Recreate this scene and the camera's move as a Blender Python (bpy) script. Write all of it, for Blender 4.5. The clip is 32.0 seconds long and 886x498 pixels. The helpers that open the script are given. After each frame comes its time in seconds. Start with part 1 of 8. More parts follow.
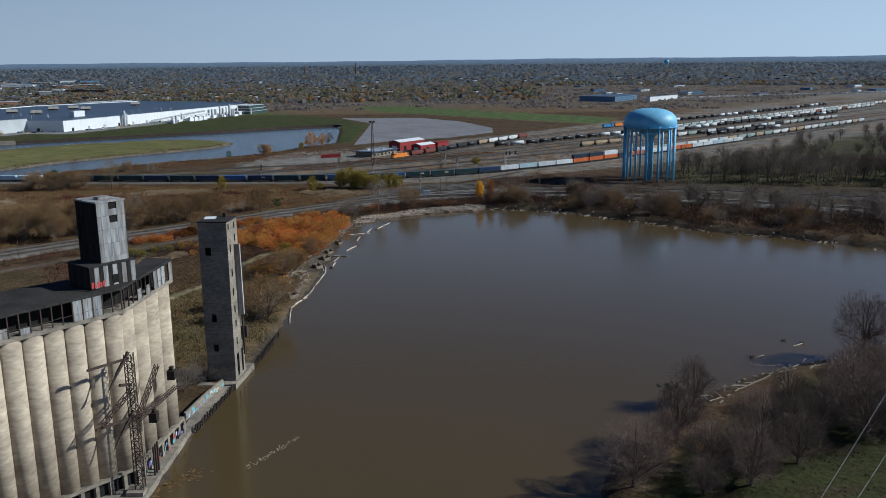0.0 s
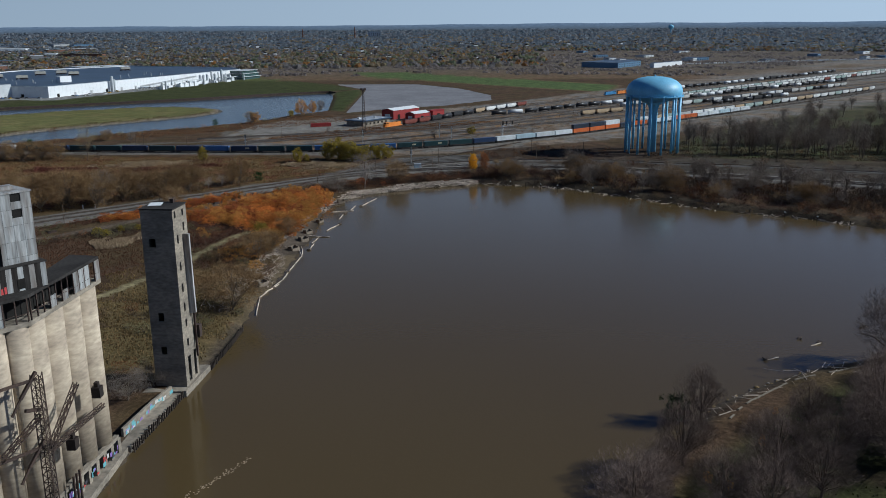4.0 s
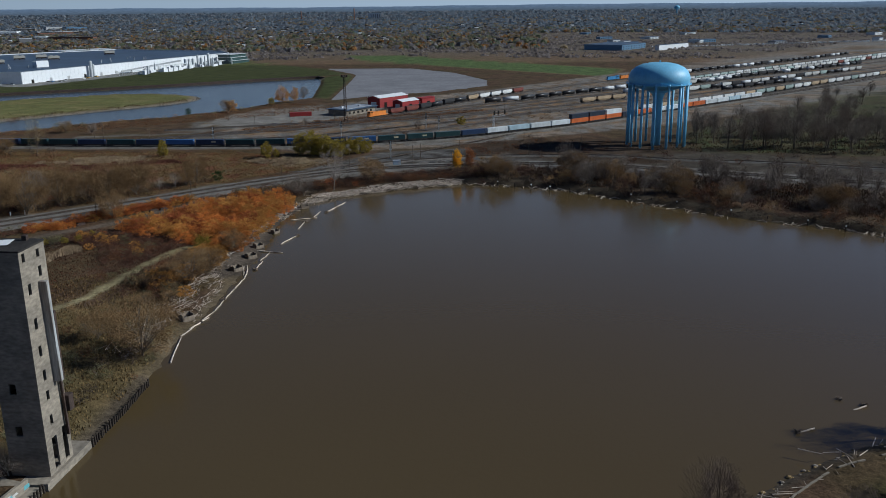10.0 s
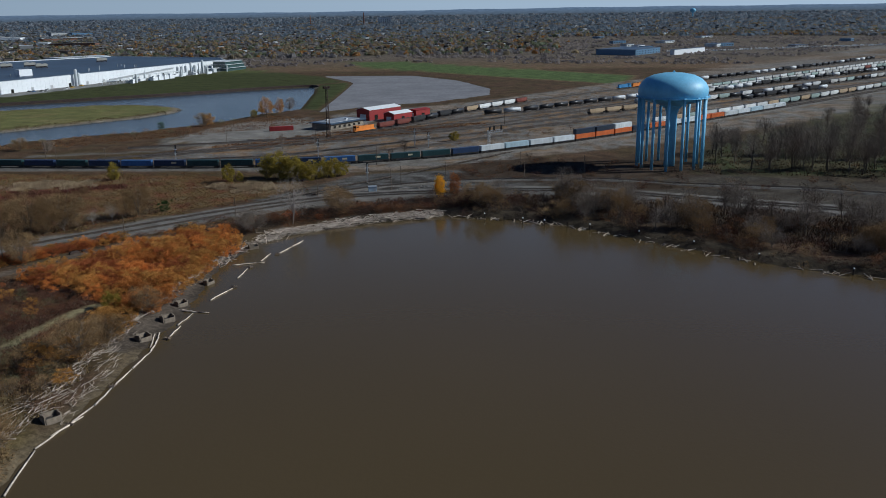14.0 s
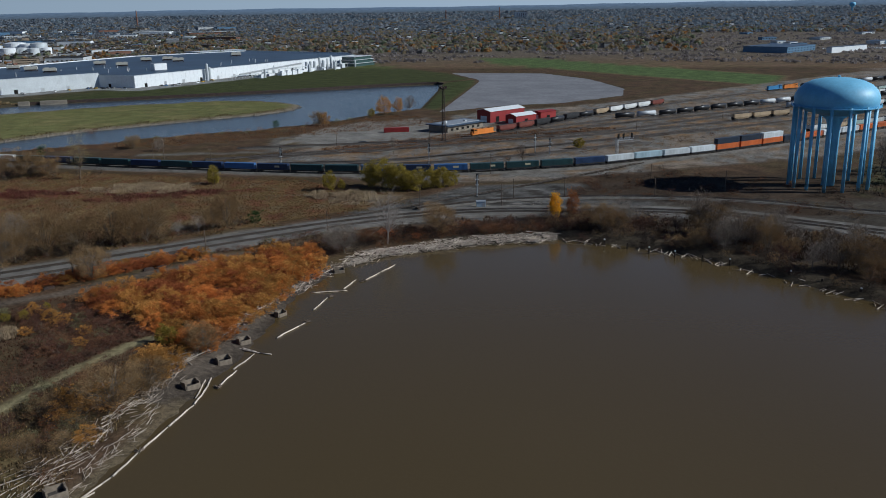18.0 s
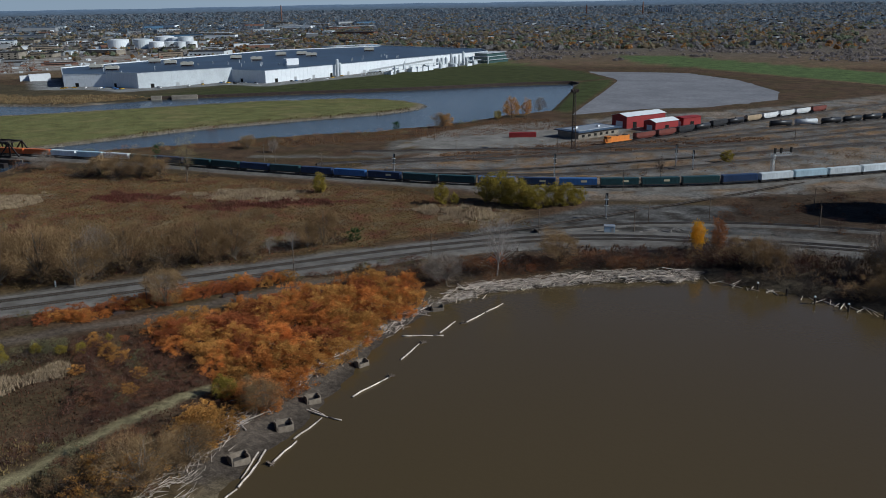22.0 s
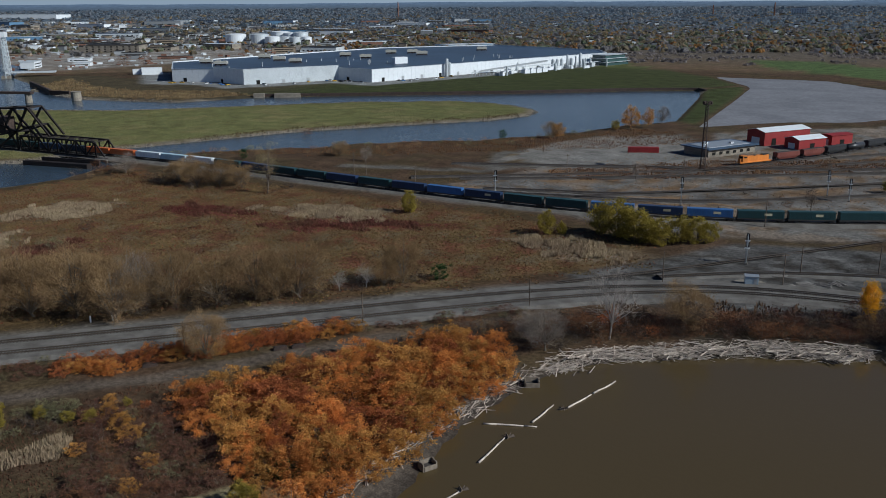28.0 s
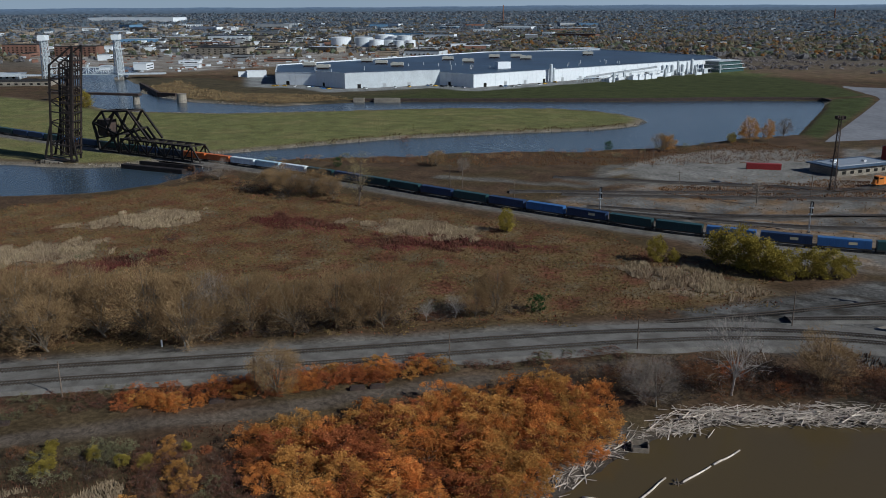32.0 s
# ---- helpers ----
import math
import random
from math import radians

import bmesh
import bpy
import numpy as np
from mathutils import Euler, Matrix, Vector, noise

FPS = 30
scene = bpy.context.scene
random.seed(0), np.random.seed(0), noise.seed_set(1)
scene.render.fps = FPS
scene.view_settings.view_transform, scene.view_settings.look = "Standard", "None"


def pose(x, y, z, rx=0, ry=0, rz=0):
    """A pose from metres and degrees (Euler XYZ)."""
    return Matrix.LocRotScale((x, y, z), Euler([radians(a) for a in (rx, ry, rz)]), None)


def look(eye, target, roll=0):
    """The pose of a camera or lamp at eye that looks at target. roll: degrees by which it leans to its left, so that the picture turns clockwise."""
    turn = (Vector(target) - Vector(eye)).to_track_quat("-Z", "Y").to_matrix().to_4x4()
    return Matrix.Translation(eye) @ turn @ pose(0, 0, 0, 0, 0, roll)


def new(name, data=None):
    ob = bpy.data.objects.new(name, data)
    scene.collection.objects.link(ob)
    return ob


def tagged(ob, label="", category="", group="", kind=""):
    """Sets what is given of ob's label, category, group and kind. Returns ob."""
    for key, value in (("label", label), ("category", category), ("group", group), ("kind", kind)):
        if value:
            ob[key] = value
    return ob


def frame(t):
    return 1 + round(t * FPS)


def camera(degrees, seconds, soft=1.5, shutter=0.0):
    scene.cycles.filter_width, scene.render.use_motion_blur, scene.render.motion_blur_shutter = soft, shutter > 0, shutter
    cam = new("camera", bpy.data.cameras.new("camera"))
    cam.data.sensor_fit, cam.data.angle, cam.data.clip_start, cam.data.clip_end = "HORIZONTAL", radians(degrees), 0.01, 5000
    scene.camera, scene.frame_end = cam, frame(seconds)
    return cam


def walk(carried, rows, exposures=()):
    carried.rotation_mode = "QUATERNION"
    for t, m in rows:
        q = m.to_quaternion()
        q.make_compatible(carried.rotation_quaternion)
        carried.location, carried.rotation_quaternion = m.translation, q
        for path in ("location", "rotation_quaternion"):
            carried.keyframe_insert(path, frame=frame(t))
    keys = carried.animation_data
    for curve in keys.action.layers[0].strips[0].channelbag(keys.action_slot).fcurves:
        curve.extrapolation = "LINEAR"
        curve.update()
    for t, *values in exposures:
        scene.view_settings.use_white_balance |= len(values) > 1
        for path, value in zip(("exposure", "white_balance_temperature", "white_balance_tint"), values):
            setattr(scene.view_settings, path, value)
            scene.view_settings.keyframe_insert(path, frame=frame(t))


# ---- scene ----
cam = camera(54.4, 32.0, soft=0.9)
PATH = [
    (0, (0.00, 0.00, 81.00), (0.00, 97.63, 59.36), -0.58),
    (1, (1.33, 6.38, 81.01), (1.28, 103.99, 59.27), -0.50),
    (2, (2.79, 12.96, 80.84), (2.61, 110.51, 58.84), -0.51),
    (3, (4.33, 19.07, 80.93), (4.15, 116.29, 57.50), -0.44),
    (4, (5.64, 25.73, 80.92), (5.45, 122.44, 55.48), -0.41),
    (6.5, (9.54, 43.62, 80.92), (9.35, 139.70, 53.22), -0.35),
    (7, (10.58, 47.19, 80.92), (10.36, 143.30, 53.29), -0.38),
    (8, (12.62, 55.48, 80.81), (12.29, 151.60, 53.23), -0.38),
    (9, (14.76, 63.92, 80.65), (14.26, 160.06, 53.14), -0.40),
    (10, (17.12, 72.74, 80.57), (16.40, 168.91, 53.17), -0.55),
    (11, (19.34, 82.04, 80.38), (18.42, 178.23, 53.09), -0.56),
    (12, (26.11, 108.27, 80.48), (24.62, 204.53, 53.45), -0.68),
    (13, (28.84, 119.70, 80.35), (27.12, 215.98, 53.38), -0.80),
    (14, (31.41, 129.30, 80.36), (28.95, 225.56, 53.39), -0.83),
    (16.5, (35.37, 154.49, 80.62), (24.62, 250.12, 53.43), -0.90),
    (17, (35.90, 159.56, 80.69), (23.17, 254.93, 53.45), -0.90),
    (18, (36.19, 170.61, 80.36), (18.90, 265.23, 53.03), -0.94),
    (19, (35.85, 180.64, 80.58), (15.06, 274.52, 53.11), -0.93),
    (20, (34.99, 191.33, 80.48), (11.02, 284.42, 52.92), -0.92),
    (21, (34.14, 201.36, 80.42), (5.67, 293.16, 52.83), -1.00),
    (22, (32.24, 211.69, 80.45), (0.38, 302.35, 52.79), -0.98),
    (23, (29.80, 221.59, 80.14), (-5.06, 311.11, 52.39), -0.95),
    (24, (27.24, 230.89, 79.99), (-10.65, 319.17, 52.23), -0.90),
    (25, (24.60, 239.48, 80.20), (-16.17, 326.56, 52.69), -0.83),
    (27.5, (18.65, 255.56, 79.84), (-23.57, 341.85, 52.05), -0.36),
    (28, (17.40, 258.06, 79.84), (-25.87, 343.84, 52.11), -0.36),
    (29, (14.77, 263.26, 79.56), (-30.48, 348.09, 52.09), -0.38),
    (30, (12.25, 267.97, 79.89), (-36.24, 351.04, 52.53), -0.32),
    (31, (9.34, 273.07, 79.76), (-42.15, 354.35, 52.50), -0.28),
    (32, (6.88, 278.26, 80.08), (-46.22, 358.46, 52.76), -0.34),
]
walk(cam, [(t, look(e, q, r)) for t, e, q, r in PATH], exposures=[(0, 0.02, 5650, 6), (4, -0.08, 5650, 6), (9, -0.18, 5650, 6), (32, -0.18, 5650, 6)])

# ---- light ----
SUN = Vector((0.857, 0.065, 0.555)).normalized()
world = bpy.data.worlds.new("sky")
scene.world = world
world.use_nodes = True
wn = world.node_tree.nodes
sky = wn.new("ShaderNodeTexSky")
sky.sky_type, sky.sun_disc = "NISHITA", False
sky.sun_elevation, sky.sun_rotation = math.asin(SUN.z), math.atan2(SUN.x, SUN.y)
sky.air_density, sky.dust_density, sky.ozone_density = 0.6, 0.3, 4.0
wn["Background"].inputs[1].default_value = 0.028
hue = wn.new("ShaderNodeMix")
hue.data_type, hue.blend_type = "RGBA", "MULTIPLY"
hue.inputs["Factor"].default_value, hue.inputs["B"].default_value = 1.0, (0.80, 1.20, 1.62, 1)
world.node_tree.links.new(sky.outputs[0], hue.inputs["A"])
# pale haze that thins out with height over the whole round of the horizon
where, up, thin, haze = wn.new("ShaderNodeTexCoord"), wn.new("ShaderNodeSeparateXYZ"), wn.new("ShaderNodeMapRange"), wn.new("ShaderNodeMix")
thin.interpolation_type = "SMOOTHSTEP"
thin.inputs["From Min"].default_value, thin.inputs["From Max"].default_value, thin.inputs["To Min"].default_value, thin.inputs["To Max"].default_value = -0.02, 0.38, 0.92, 0.0
haze.data_type, haze.inputs["B"].default_value = "RGBA", (13.6, 15.9, 18.2, 1)
# the haze is brighter towards the sun's quarter
side, glow, lit = wn.new("ShaderNodeVectorMath"), wn.new("ShaderNodeMapRange"), wn.new("ShaderNodeVectorMath")
side.operation, lit.operation = "DOT_PRODUCT", "SCALE"
side.inputs[1].default_value = (SUN.x, SUN.y, 0)
glow.inputs["From Min"].default_value, glow.inputs["From Max"].default_value, glow.inputs["To Min"].default_value, glow.inputs["To Max"].default_value = -0.5, 0.5, 0.86, 1.38
for a, b in ((where.outputs["Generated"], up.inputs[0]), (up.outputs["Z"], thin.inputs["Value"]), (thin.outputs[0], haze.inputs["Factor"]), (hue.outputs["Result"], haze.inputs["A"]),
             (where.outputs["Generated"], side.inputs[0]), (side.outputs["Value"], glow.inputs["Value"]), (haze.outputs["Result"], lit.inputs[0]), (glow.outputs[0], lit.inputs["Scale"]), (lit.outputs[0], wn["Background"].inputs[0])):
    world.node_tree.links.new(a, b)
sun = new("sun", bpy.data.lights.new("sun", "SUN"))
sun.data.energy, sun.data.angle, sun.data.color = 4.8, radians(0.5), (1.0, 0.945, 0.83)
sun.matrix_world = look(SUN * 100, (0, 0, 0))


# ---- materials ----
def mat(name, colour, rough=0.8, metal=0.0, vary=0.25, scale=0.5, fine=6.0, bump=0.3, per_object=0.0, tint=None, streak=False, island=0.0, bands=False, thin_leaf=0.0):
    """A surface with variation at two scales, in world metres; tint: a second colour that the large scale mixes in."""
    m = bpy.data.materials.new(name)
    m.use_nodes = True
    nt = m.node_tree
    n, lk = nt.nodes, nt.links
    b = n["Principled BSDF"]
    geo = n.new("ShaderNodeTexCoord")
    src = geo.outputs["Object"]
    if streak or bands:
        mp = n.new("ShaderNodeMapping")
        mp.inputs["Scale"].default_value = (1, 1, 0.12) if streak else (0.4, 0.4, 1)
        lk.new(src, mp.inputs[0])
        src = mp.outputs[0]
    big, small = n.new("ShaderNodeTexNoise"), n.new("ShaderNodeTexNoise")
    big.inputs["Scale"].default_value, small.inputs["Scale"].default_value = scale, fine
    big.inputs["Detail"].default_value, small.inputs["Detail"].default_value = 4, 3
    lk.new(src, big.inputs["Vector"]), lk.new(src, small.inputs["Vector"])
    mix = n.new("ShaderNodeMix")
    mix.data_type = "RGBA"
    lo = tint or tuple(c * (1 - vary) for c in colour)
    mix.inputs["A"].default_value, mix.inputs["B"].default_value = (*lo, 1), (*colour, 1)
    ramp = n.new("ShaderNodeMapRange")
    ramp.inputs["From Min"].default_value, ramp.inputs["From Max"].default_value = 0.36, 0.62
    lk.new(big.outputs["Fac"], ramp.inputs["Value"]), lk.new(ramp.outputs[0], mix.inputs["Factor"])
    val = n.new("ShaderNodeMapRange")
    val.inputs["From Min"].default_value, val.inputs["From Max"].default_value = 0.25, 0.75
    val.inputs["To Min"].default_value, val.inputs["To Max"].default_value = 1 - vary, 1 + vary
    lk.new(small.outputs["Fac"], val.inputs["Value"])
    factor = val.outputs[0]
    for amount, node, socket in ((per_object, "ShaderNodeObjectInfo", "Random"), (island, "ShaderNodeNewGeometry", "Random Per Island")):
        if amount:
            rn, mr, mu = n.new(node), n.new("ShaderNodeMapRange"), n.new("ShaderNodeMath")
            mr.inputs["To Min"].default_value, mr.inputs["To Max"].default_value = 1 - amount, 1 + amount
            lk.new(rn.outputs[socket], mr.inputs["Value"])
            mu.operation = "MULTIPLY"
            lk.new(factor, mu.inputs[0]), lk.new(mr.outputs[0], mu.inputs[1])
            factor = mu.outputs[0]
    mul = n.new("ShaderNodeVectorMath")
    mul.operation = "SCALE"
    lk.new(mix.outputs["Result"], mul.inputs[0]), lk.new(factor, mul.inputs["Scale"])
    lk.new(mul.outputs[0], b.inputs["Base Color"])
    b.inputs["Roughness"].default_value, b.inputs["Metallic"].default_value = rough, metal
    b.inputs["Specular IOR Level"].default_value = 0.08 if rough >= 0.8 else 0.4
    if bump:
        bp = n.new("ShaderNodeBump")
        bp.inputs["Strength"].default_value, bp.inputs["Distance"].default_value = bump, 0.05
        lk.new(small.outputs["Fac"], bp.inputs["Height"]), lk.new(bp.outputs[0], b.inputs["Normal"])
    if thin_leaf:
        glow, both = n.new("ShaderNodeBsdfTranslucent"), n.new("ShaderNodeMixShader")
        both.inputs[0].default_value = thin_leaf
        lk.new(mul.outputs[0], glow.inputs["Color"])
        lk.new(b.outputs[0], both.inputs[1]), lk.new(glow.outputs[0], both.inputs[2])
        lk.new(both.outputs[0], n["Material Output"].inputs["Surface"])
    return m


def plain_emitter(name, colour, strength):
    m = bpy.data.materials.new(name)
    m.use_nodes = True
    b = m.node_tree.nodes["Principled BSDF"]
    b.inputs["Base Color"].default_value = (0, 0, 0, 1)
    b.inputs["Emission Color"].default_value, b.inputs["Emission Strength"].default_value = (*colour, 1), strength
    b.inputs["Roughness"].default_value = 1
    b.inputs["Specular IOR Level"].default_value = 0
    return m


M = {
    "silo": mat("silo concrete", (0.45, 0.38, 0.29), 0.9, vary=0.22, scale=0.35, fine=1.9, bump=0.6, tint=(0.32, 0.265, 0.205), per_object=0.08, bands=True),
    "concrete": mat("weathered concrete", (0.27, 0.235, 0.19), 0.9, vary=0.28, scale=0.25, fine=2.0, tint=(0.17, 0.15, 0.125), bands=True),
    "roof_tar": mat("dark roofing felt", (0.045, 0.042, 0.04), 0.85, vary=0.3, scale=0.15, fine=2.0, tint=(0.028, 0.026, 0.025)),
    # dark copy of the cladding: rust plus the shade of the unlit sides
    "shadetin": mat("rust- and shade-blackened corrugated steel", (0.03, 0.028, 0.027), 0.85, 0.0, vary=0.35, scale=0.8, fine=3.0, tint=(0.02, 0.017, 0.016), streak=True, per_object=0.2),
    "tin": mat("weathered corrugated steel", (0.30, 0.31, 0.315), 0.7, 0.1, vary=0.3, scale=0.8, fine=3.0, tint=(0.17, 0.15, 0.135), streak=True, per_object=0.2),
    "rust": mat("rusty steel", (0.075, 0.05, 0.04), 0.75, 0.3, vary=0.3, scale=0.5, fine=4.0, tint=(0.045, 0.032, 0.028)),
    "black_steel": mat("black rusted bridge steel", (0.03, 0.022, 0.019), 0.7, 0.3, vary=0.3, scale=0.3, fine=3.0, tint=(0.02, 0.016, 0.015)),
    "dark": mat("near-black for unlit insides and dark parts", (0.02, 0.019, 0.018), 0.9, vary=0.2),
    "blue": mat("sky-blue tower paint", (0.21, 0.50, 0.72), 0.5, vary=0.08, scale=0.15, fine=1.0, bump=0.05, tint=(0.17, 0.44, 0.66)),
    "white": mat("white cladding", (0.72, 0.74, 0.76), 0.5, vary=0.06, scale=0.03, fine=0.4, bump=0.05),
    "whitegrey": mat("pale steel paint", (0.55, 0.58, 0.60), 0.5, 0.1, vary=0.12, scale=0.1, fine=1.0, bump=0.1),
    # blue of the reflected sky is mixed into this roof's base colour
    "roof_dark": mat("dark membrane roof with sky blue in its colour", (0.055, 0.085, 0.13), 0.45, vary=0.2, scale=0.02, fine=0.3, bump=0.05, tint=(0.04, 0.06, 0.095)),
    "ballast": mat("grey railway ballast", (0.16, 0.148, 0.136), 0.95, vary=0.32, scale=0.25, fine=5.0, tint=(0.105, 0.095, 0.085)),
    "cinder": mat("dark oily cinders", (0.085, 0.075, 0.068), 0.95, vary=0.3, scale=0.2, fine=4.0, tint=(0.055, 0.048, 0.044)),
    "sleeper": mat("dark timber sleepers", (0.055, 0.045, 0.038), 0.9, vary=0.3, scale=1.0, fine=8.0),
    "rail": mat("worn steel rail", (0.22, 0.18, 0.15), 0.4, 0.8, vary=0.2),
    "bark": mat("grey-brown bark", (0.16, 0.125, 0.10), 0.9, vary=0.3, scale=0.8, fine=6.0, per_object=0.2),
    "twig": mat("brown twigs", (0.24, 0.155, 0.078), 0.9, vary=0.25, scale=0.3, fine=3.0, per_object=0.25, bump=0),
    "palebark": mat("pale dead bark", (0.31, 0.27, 0.24), 0.9, vary=0.2, scale=0.5, fine=4.0, bump=0),
    "yellow": mat("yellow autumn leaves", (0.80, 0.43, 0.03), 0.8, vary=0.22, scale=0.4, fine=2.0, bump=0, island=0.25, thin_leaf=0.45),
    "olive": mat("yellow-green autumn leaves", (0.36, 0.28, 0.055), 0.8, vary=0.35, scale=0.3, fine=1.5, bump=0, island=0.35, thin_leaf=0.35),
    "orange": mat("orange autumn sumac leaves", (0.62, 0.25, 0.062), 0.8, vary=0.25, scale=0.15, fine=1.2, bump=0, island=0.2, per_object=0.32, tint=(0.46, 0.175, 0.05), thin_leaf=0.4),
    "evergreen": mat("dark green needles", (0.03, 0.07, 0.02), 0.8, vary=0.4, scale=0.5, fine=3.0, bump=0, island=0.3),
    "drift": mat("bleached driftwood", (0.54, 0.46, 0.39), 0.85, vary=0.25, scale=0.6, fine=5.0, per_object=0.25, island=0.3, tint=(0.36, 0.30, 0.25)),
    "redpaint": mat("barn-red steel siding", (0.26, 0.022, 0.022), 0.6, vary=0.15, scale=0.2, fine=2.0, bump=0.1),
    "brick": mat("brown-red brick", (0.21, 0.115, 0.085), 0.9, vary=0.2, scale=0.1, fine=1.0, per_object=0.2),
    "silver": mat("galvanised steel", (0.50, 0.51, 0.52), 0.4, 0.6, vary=0.1),
}


# ---- mesh building ----
class Shape:
    """Vertices and faces of one mesh."""

    def __init__(self):
        self.v, self.f = [], []

    def add(self, verts, faces):
        k = len(self.v)
        self.v.extend(tuple(p) for p in verts)
        self.f.extend(tuple(i + k for i in q) for q in faces)
        return self

    def box(self, x, y, z, sx, sy, sz, rz=0.0, taper=1.0):
        """A box of that size that stands on z; taper: the top's share of the base."""
        c, s = math.cos(radians(rz)), math.sin(radians(rz))
        out = []
        for zz, k in ((0, 1), (sz, taper)):
            for a, b in ((-1, -1), (1, -1), (1, 1), (-1, 1)):
                px, py = a * sx / 2 * k, b * sy / 2 * k
                out.append((x + c * px - s * py, y + s * px + c * py, z + zz))
        return self.add(out, [(3, 2, 1, 0), (4, 5, 6, 7), (0, 1, 5, 4), (1, 2, 6, 5), (2, 3, 7, 6), (3, 0, 4, 7)])

    def tube(self, a, b, r0, r1=None, n=6, caps=True):
        """A round bar from a to b."""
        a, b = Vector(a), Vector(b)
        r1 = r0 if r1 is None else r1
        w = (b - a).normalized()
        u = w.orthogonal().normalized()
        t = w.cross(u)
        ring = [u * math.cos(2 * math.pi * i / n) + t * math.sin(2 * math.pi * i / n) for i in range(n)]
        verts = [a + q * r0 for q in ring] + [b + q * r1 for q in ring]
        faces = [(i, (i + 1) % n, n + (i + 1) % n, n + i) for i in range(n)]
        if caps:
            faces += [tuple(range(n - 1, -1, -1)), tuple(range(n, 2 * n))]
        return self.add(verts, faces)

    def beam(self, a, b, w, h=None):
        """A square bar from a to b."""
        a, b = Vector(a), Vector(b)
        h = w if h is None else h
        d = (b - a).normalized()
        side = d.cross(Vector((0, 0, 1)))
        side = side.normalized() if side.length > 1e-4 else Vector((1, 0, 0))
        up = side.cross(d)
        o = [side * (i * w / 2) + up * (j * h / 2) for i, j in ((-1, -1), (1, -1), (1, 1), (-1, 1))]
        return self.add([a + q for q in o] + [b + q for q in o], [(0, 1, 2, 3), (7, 6, 5, 4), (4, 5, 1, 0), (5, 6, 2, 1), (6, 7, 3, 2), (7, 4, 0, 3)])

    def lathe(self, profile, n=32, x=0.0, y=0.0):
        """A turned body from (radius, height) pairs, bottom to top."""
        k = len(profile)
        verts = [(x + r * math.cos(2 * math.pi * i / n), y + r * math.sin(2 * math.pi * i / n), z) for r, z in profile for i in range(n)]
        faces = [(j * n + i, j * n + (i + 1) % n, (j + 1) * n + (i + 1) % n, (j + 1) * n + i) for j in range(k - 1) for i in range(n)]
        return self.add(verts, faces + [tuple(range(n - 1, -1, -1)), tuple(range((k - 1) * n, k * n))])

    def prism(self, outline, z0, z1):
        """An upright body over a plan given anticlockwise."""
        n = len(outline)
        faces = [tuple(range(n - 1, -1, -1)), tuple(range(n, 2 * n))] + [(i, (i + 1) % n, n + (i + 1) % n, n + i) for i in range(n)]
        return self.add([(x, y, z0) for x, y in outline] + [(x, y, z1) for x, y in outline], faces)

    def mesh(self, name, material, smooth=False):
        me = bpy.data.meshes.new(name)
        me.from_pydata(self.v, [], self.f)
        if smooth:
            me.shade_smooth()
        for m in material if isinstance(material, (list, tuple)) else [material]:
            me.materials.append(m)
        return me


def thing(name, x=0, y=0, z=0, rz=0, label="", category="", group="", kind=""):
    ob = new(name)
    ob.matrix_basis = pose(x, y, z, 0, 0, rz)
    return tagged(ob, label, category, group, kind)


def part(name, shape, material, parent, label="", smooth=False):
    ob = new(name, shape if isinstance(shape, bpy.types.Mesh) else shape.mesh(name, material, smooth))
    ob.parent = parent
    return tagged(ob, label)


def solo(name, shape, material, label, category, group="", kind="", smooth=False):
    return tagged(new(name, shape.mesh(name, material, smooth)), label, category, group, kind)


# ---- plan ----
LAKE = [(-56, -300), (-56, 178), (-53, 207), (-50, 246), (-51, 275), (-49, 290), (-48, 314), (-48, 330), (-45.5, 347), (-46.5, 371), (-47.5, 395), (-45, 412), (-40, 427), (-31, 438), (-10, 451),
        (12, 460), (24, 466), (45, 460), (66, 452), (90, 430), (110, 412), (133, 392), (158, 380), (174, 367), (190, 350), (240, 315), (420, 240), (420, 210), (200, 250), (125, 233), (106, 222), (92, 217),
        (77, 208), (64, 198), (54, 185), (42, 175), (33, 160), (28, 145), (22, 100), (20, -300)]
RIVER = [(-1010, 1060), (-850, 914), (-745, 857), (-700, 818), (-596, 785), (-503, 797), (-460, 860), (-394, 900), (-271, 973), (-192, 1030), (-130, 1062), (-124, 1041), (-118, 1000), (-104, 845), (-129, 817),
         (-150, 767), (-193, 716), (-216, 704), (-247, 679), (-263, 656), (-302, 626), (-326, 598), (-326, 560), (-321, 528), (-330, 503), (-356, 480), (-430, 452), (-700, 420), (-1500, 300), (-1500, 420), (-700, 500),
         (-445, 522), (-395, 538), (-372, 556), (-366, 600), (-345, 641), (-311, 705), (-262, 761), (-222, 803), (-206, 838), (-211, 866), (-237, 888), (-287, 898), (-365, 856), (-430, 796), (-493, 738), (-583, 704),
         (-640, 722), (-700, 762), (-800, 822), (-905, 852), (-1060, 1000)]
POND = [(-84, 822), (-88, 1040), (-95, 1112), (-138, 1200), (-32, 1195), (23, 1118), (58, 1010), (55, 945), (1, 883), (-36, 868)]


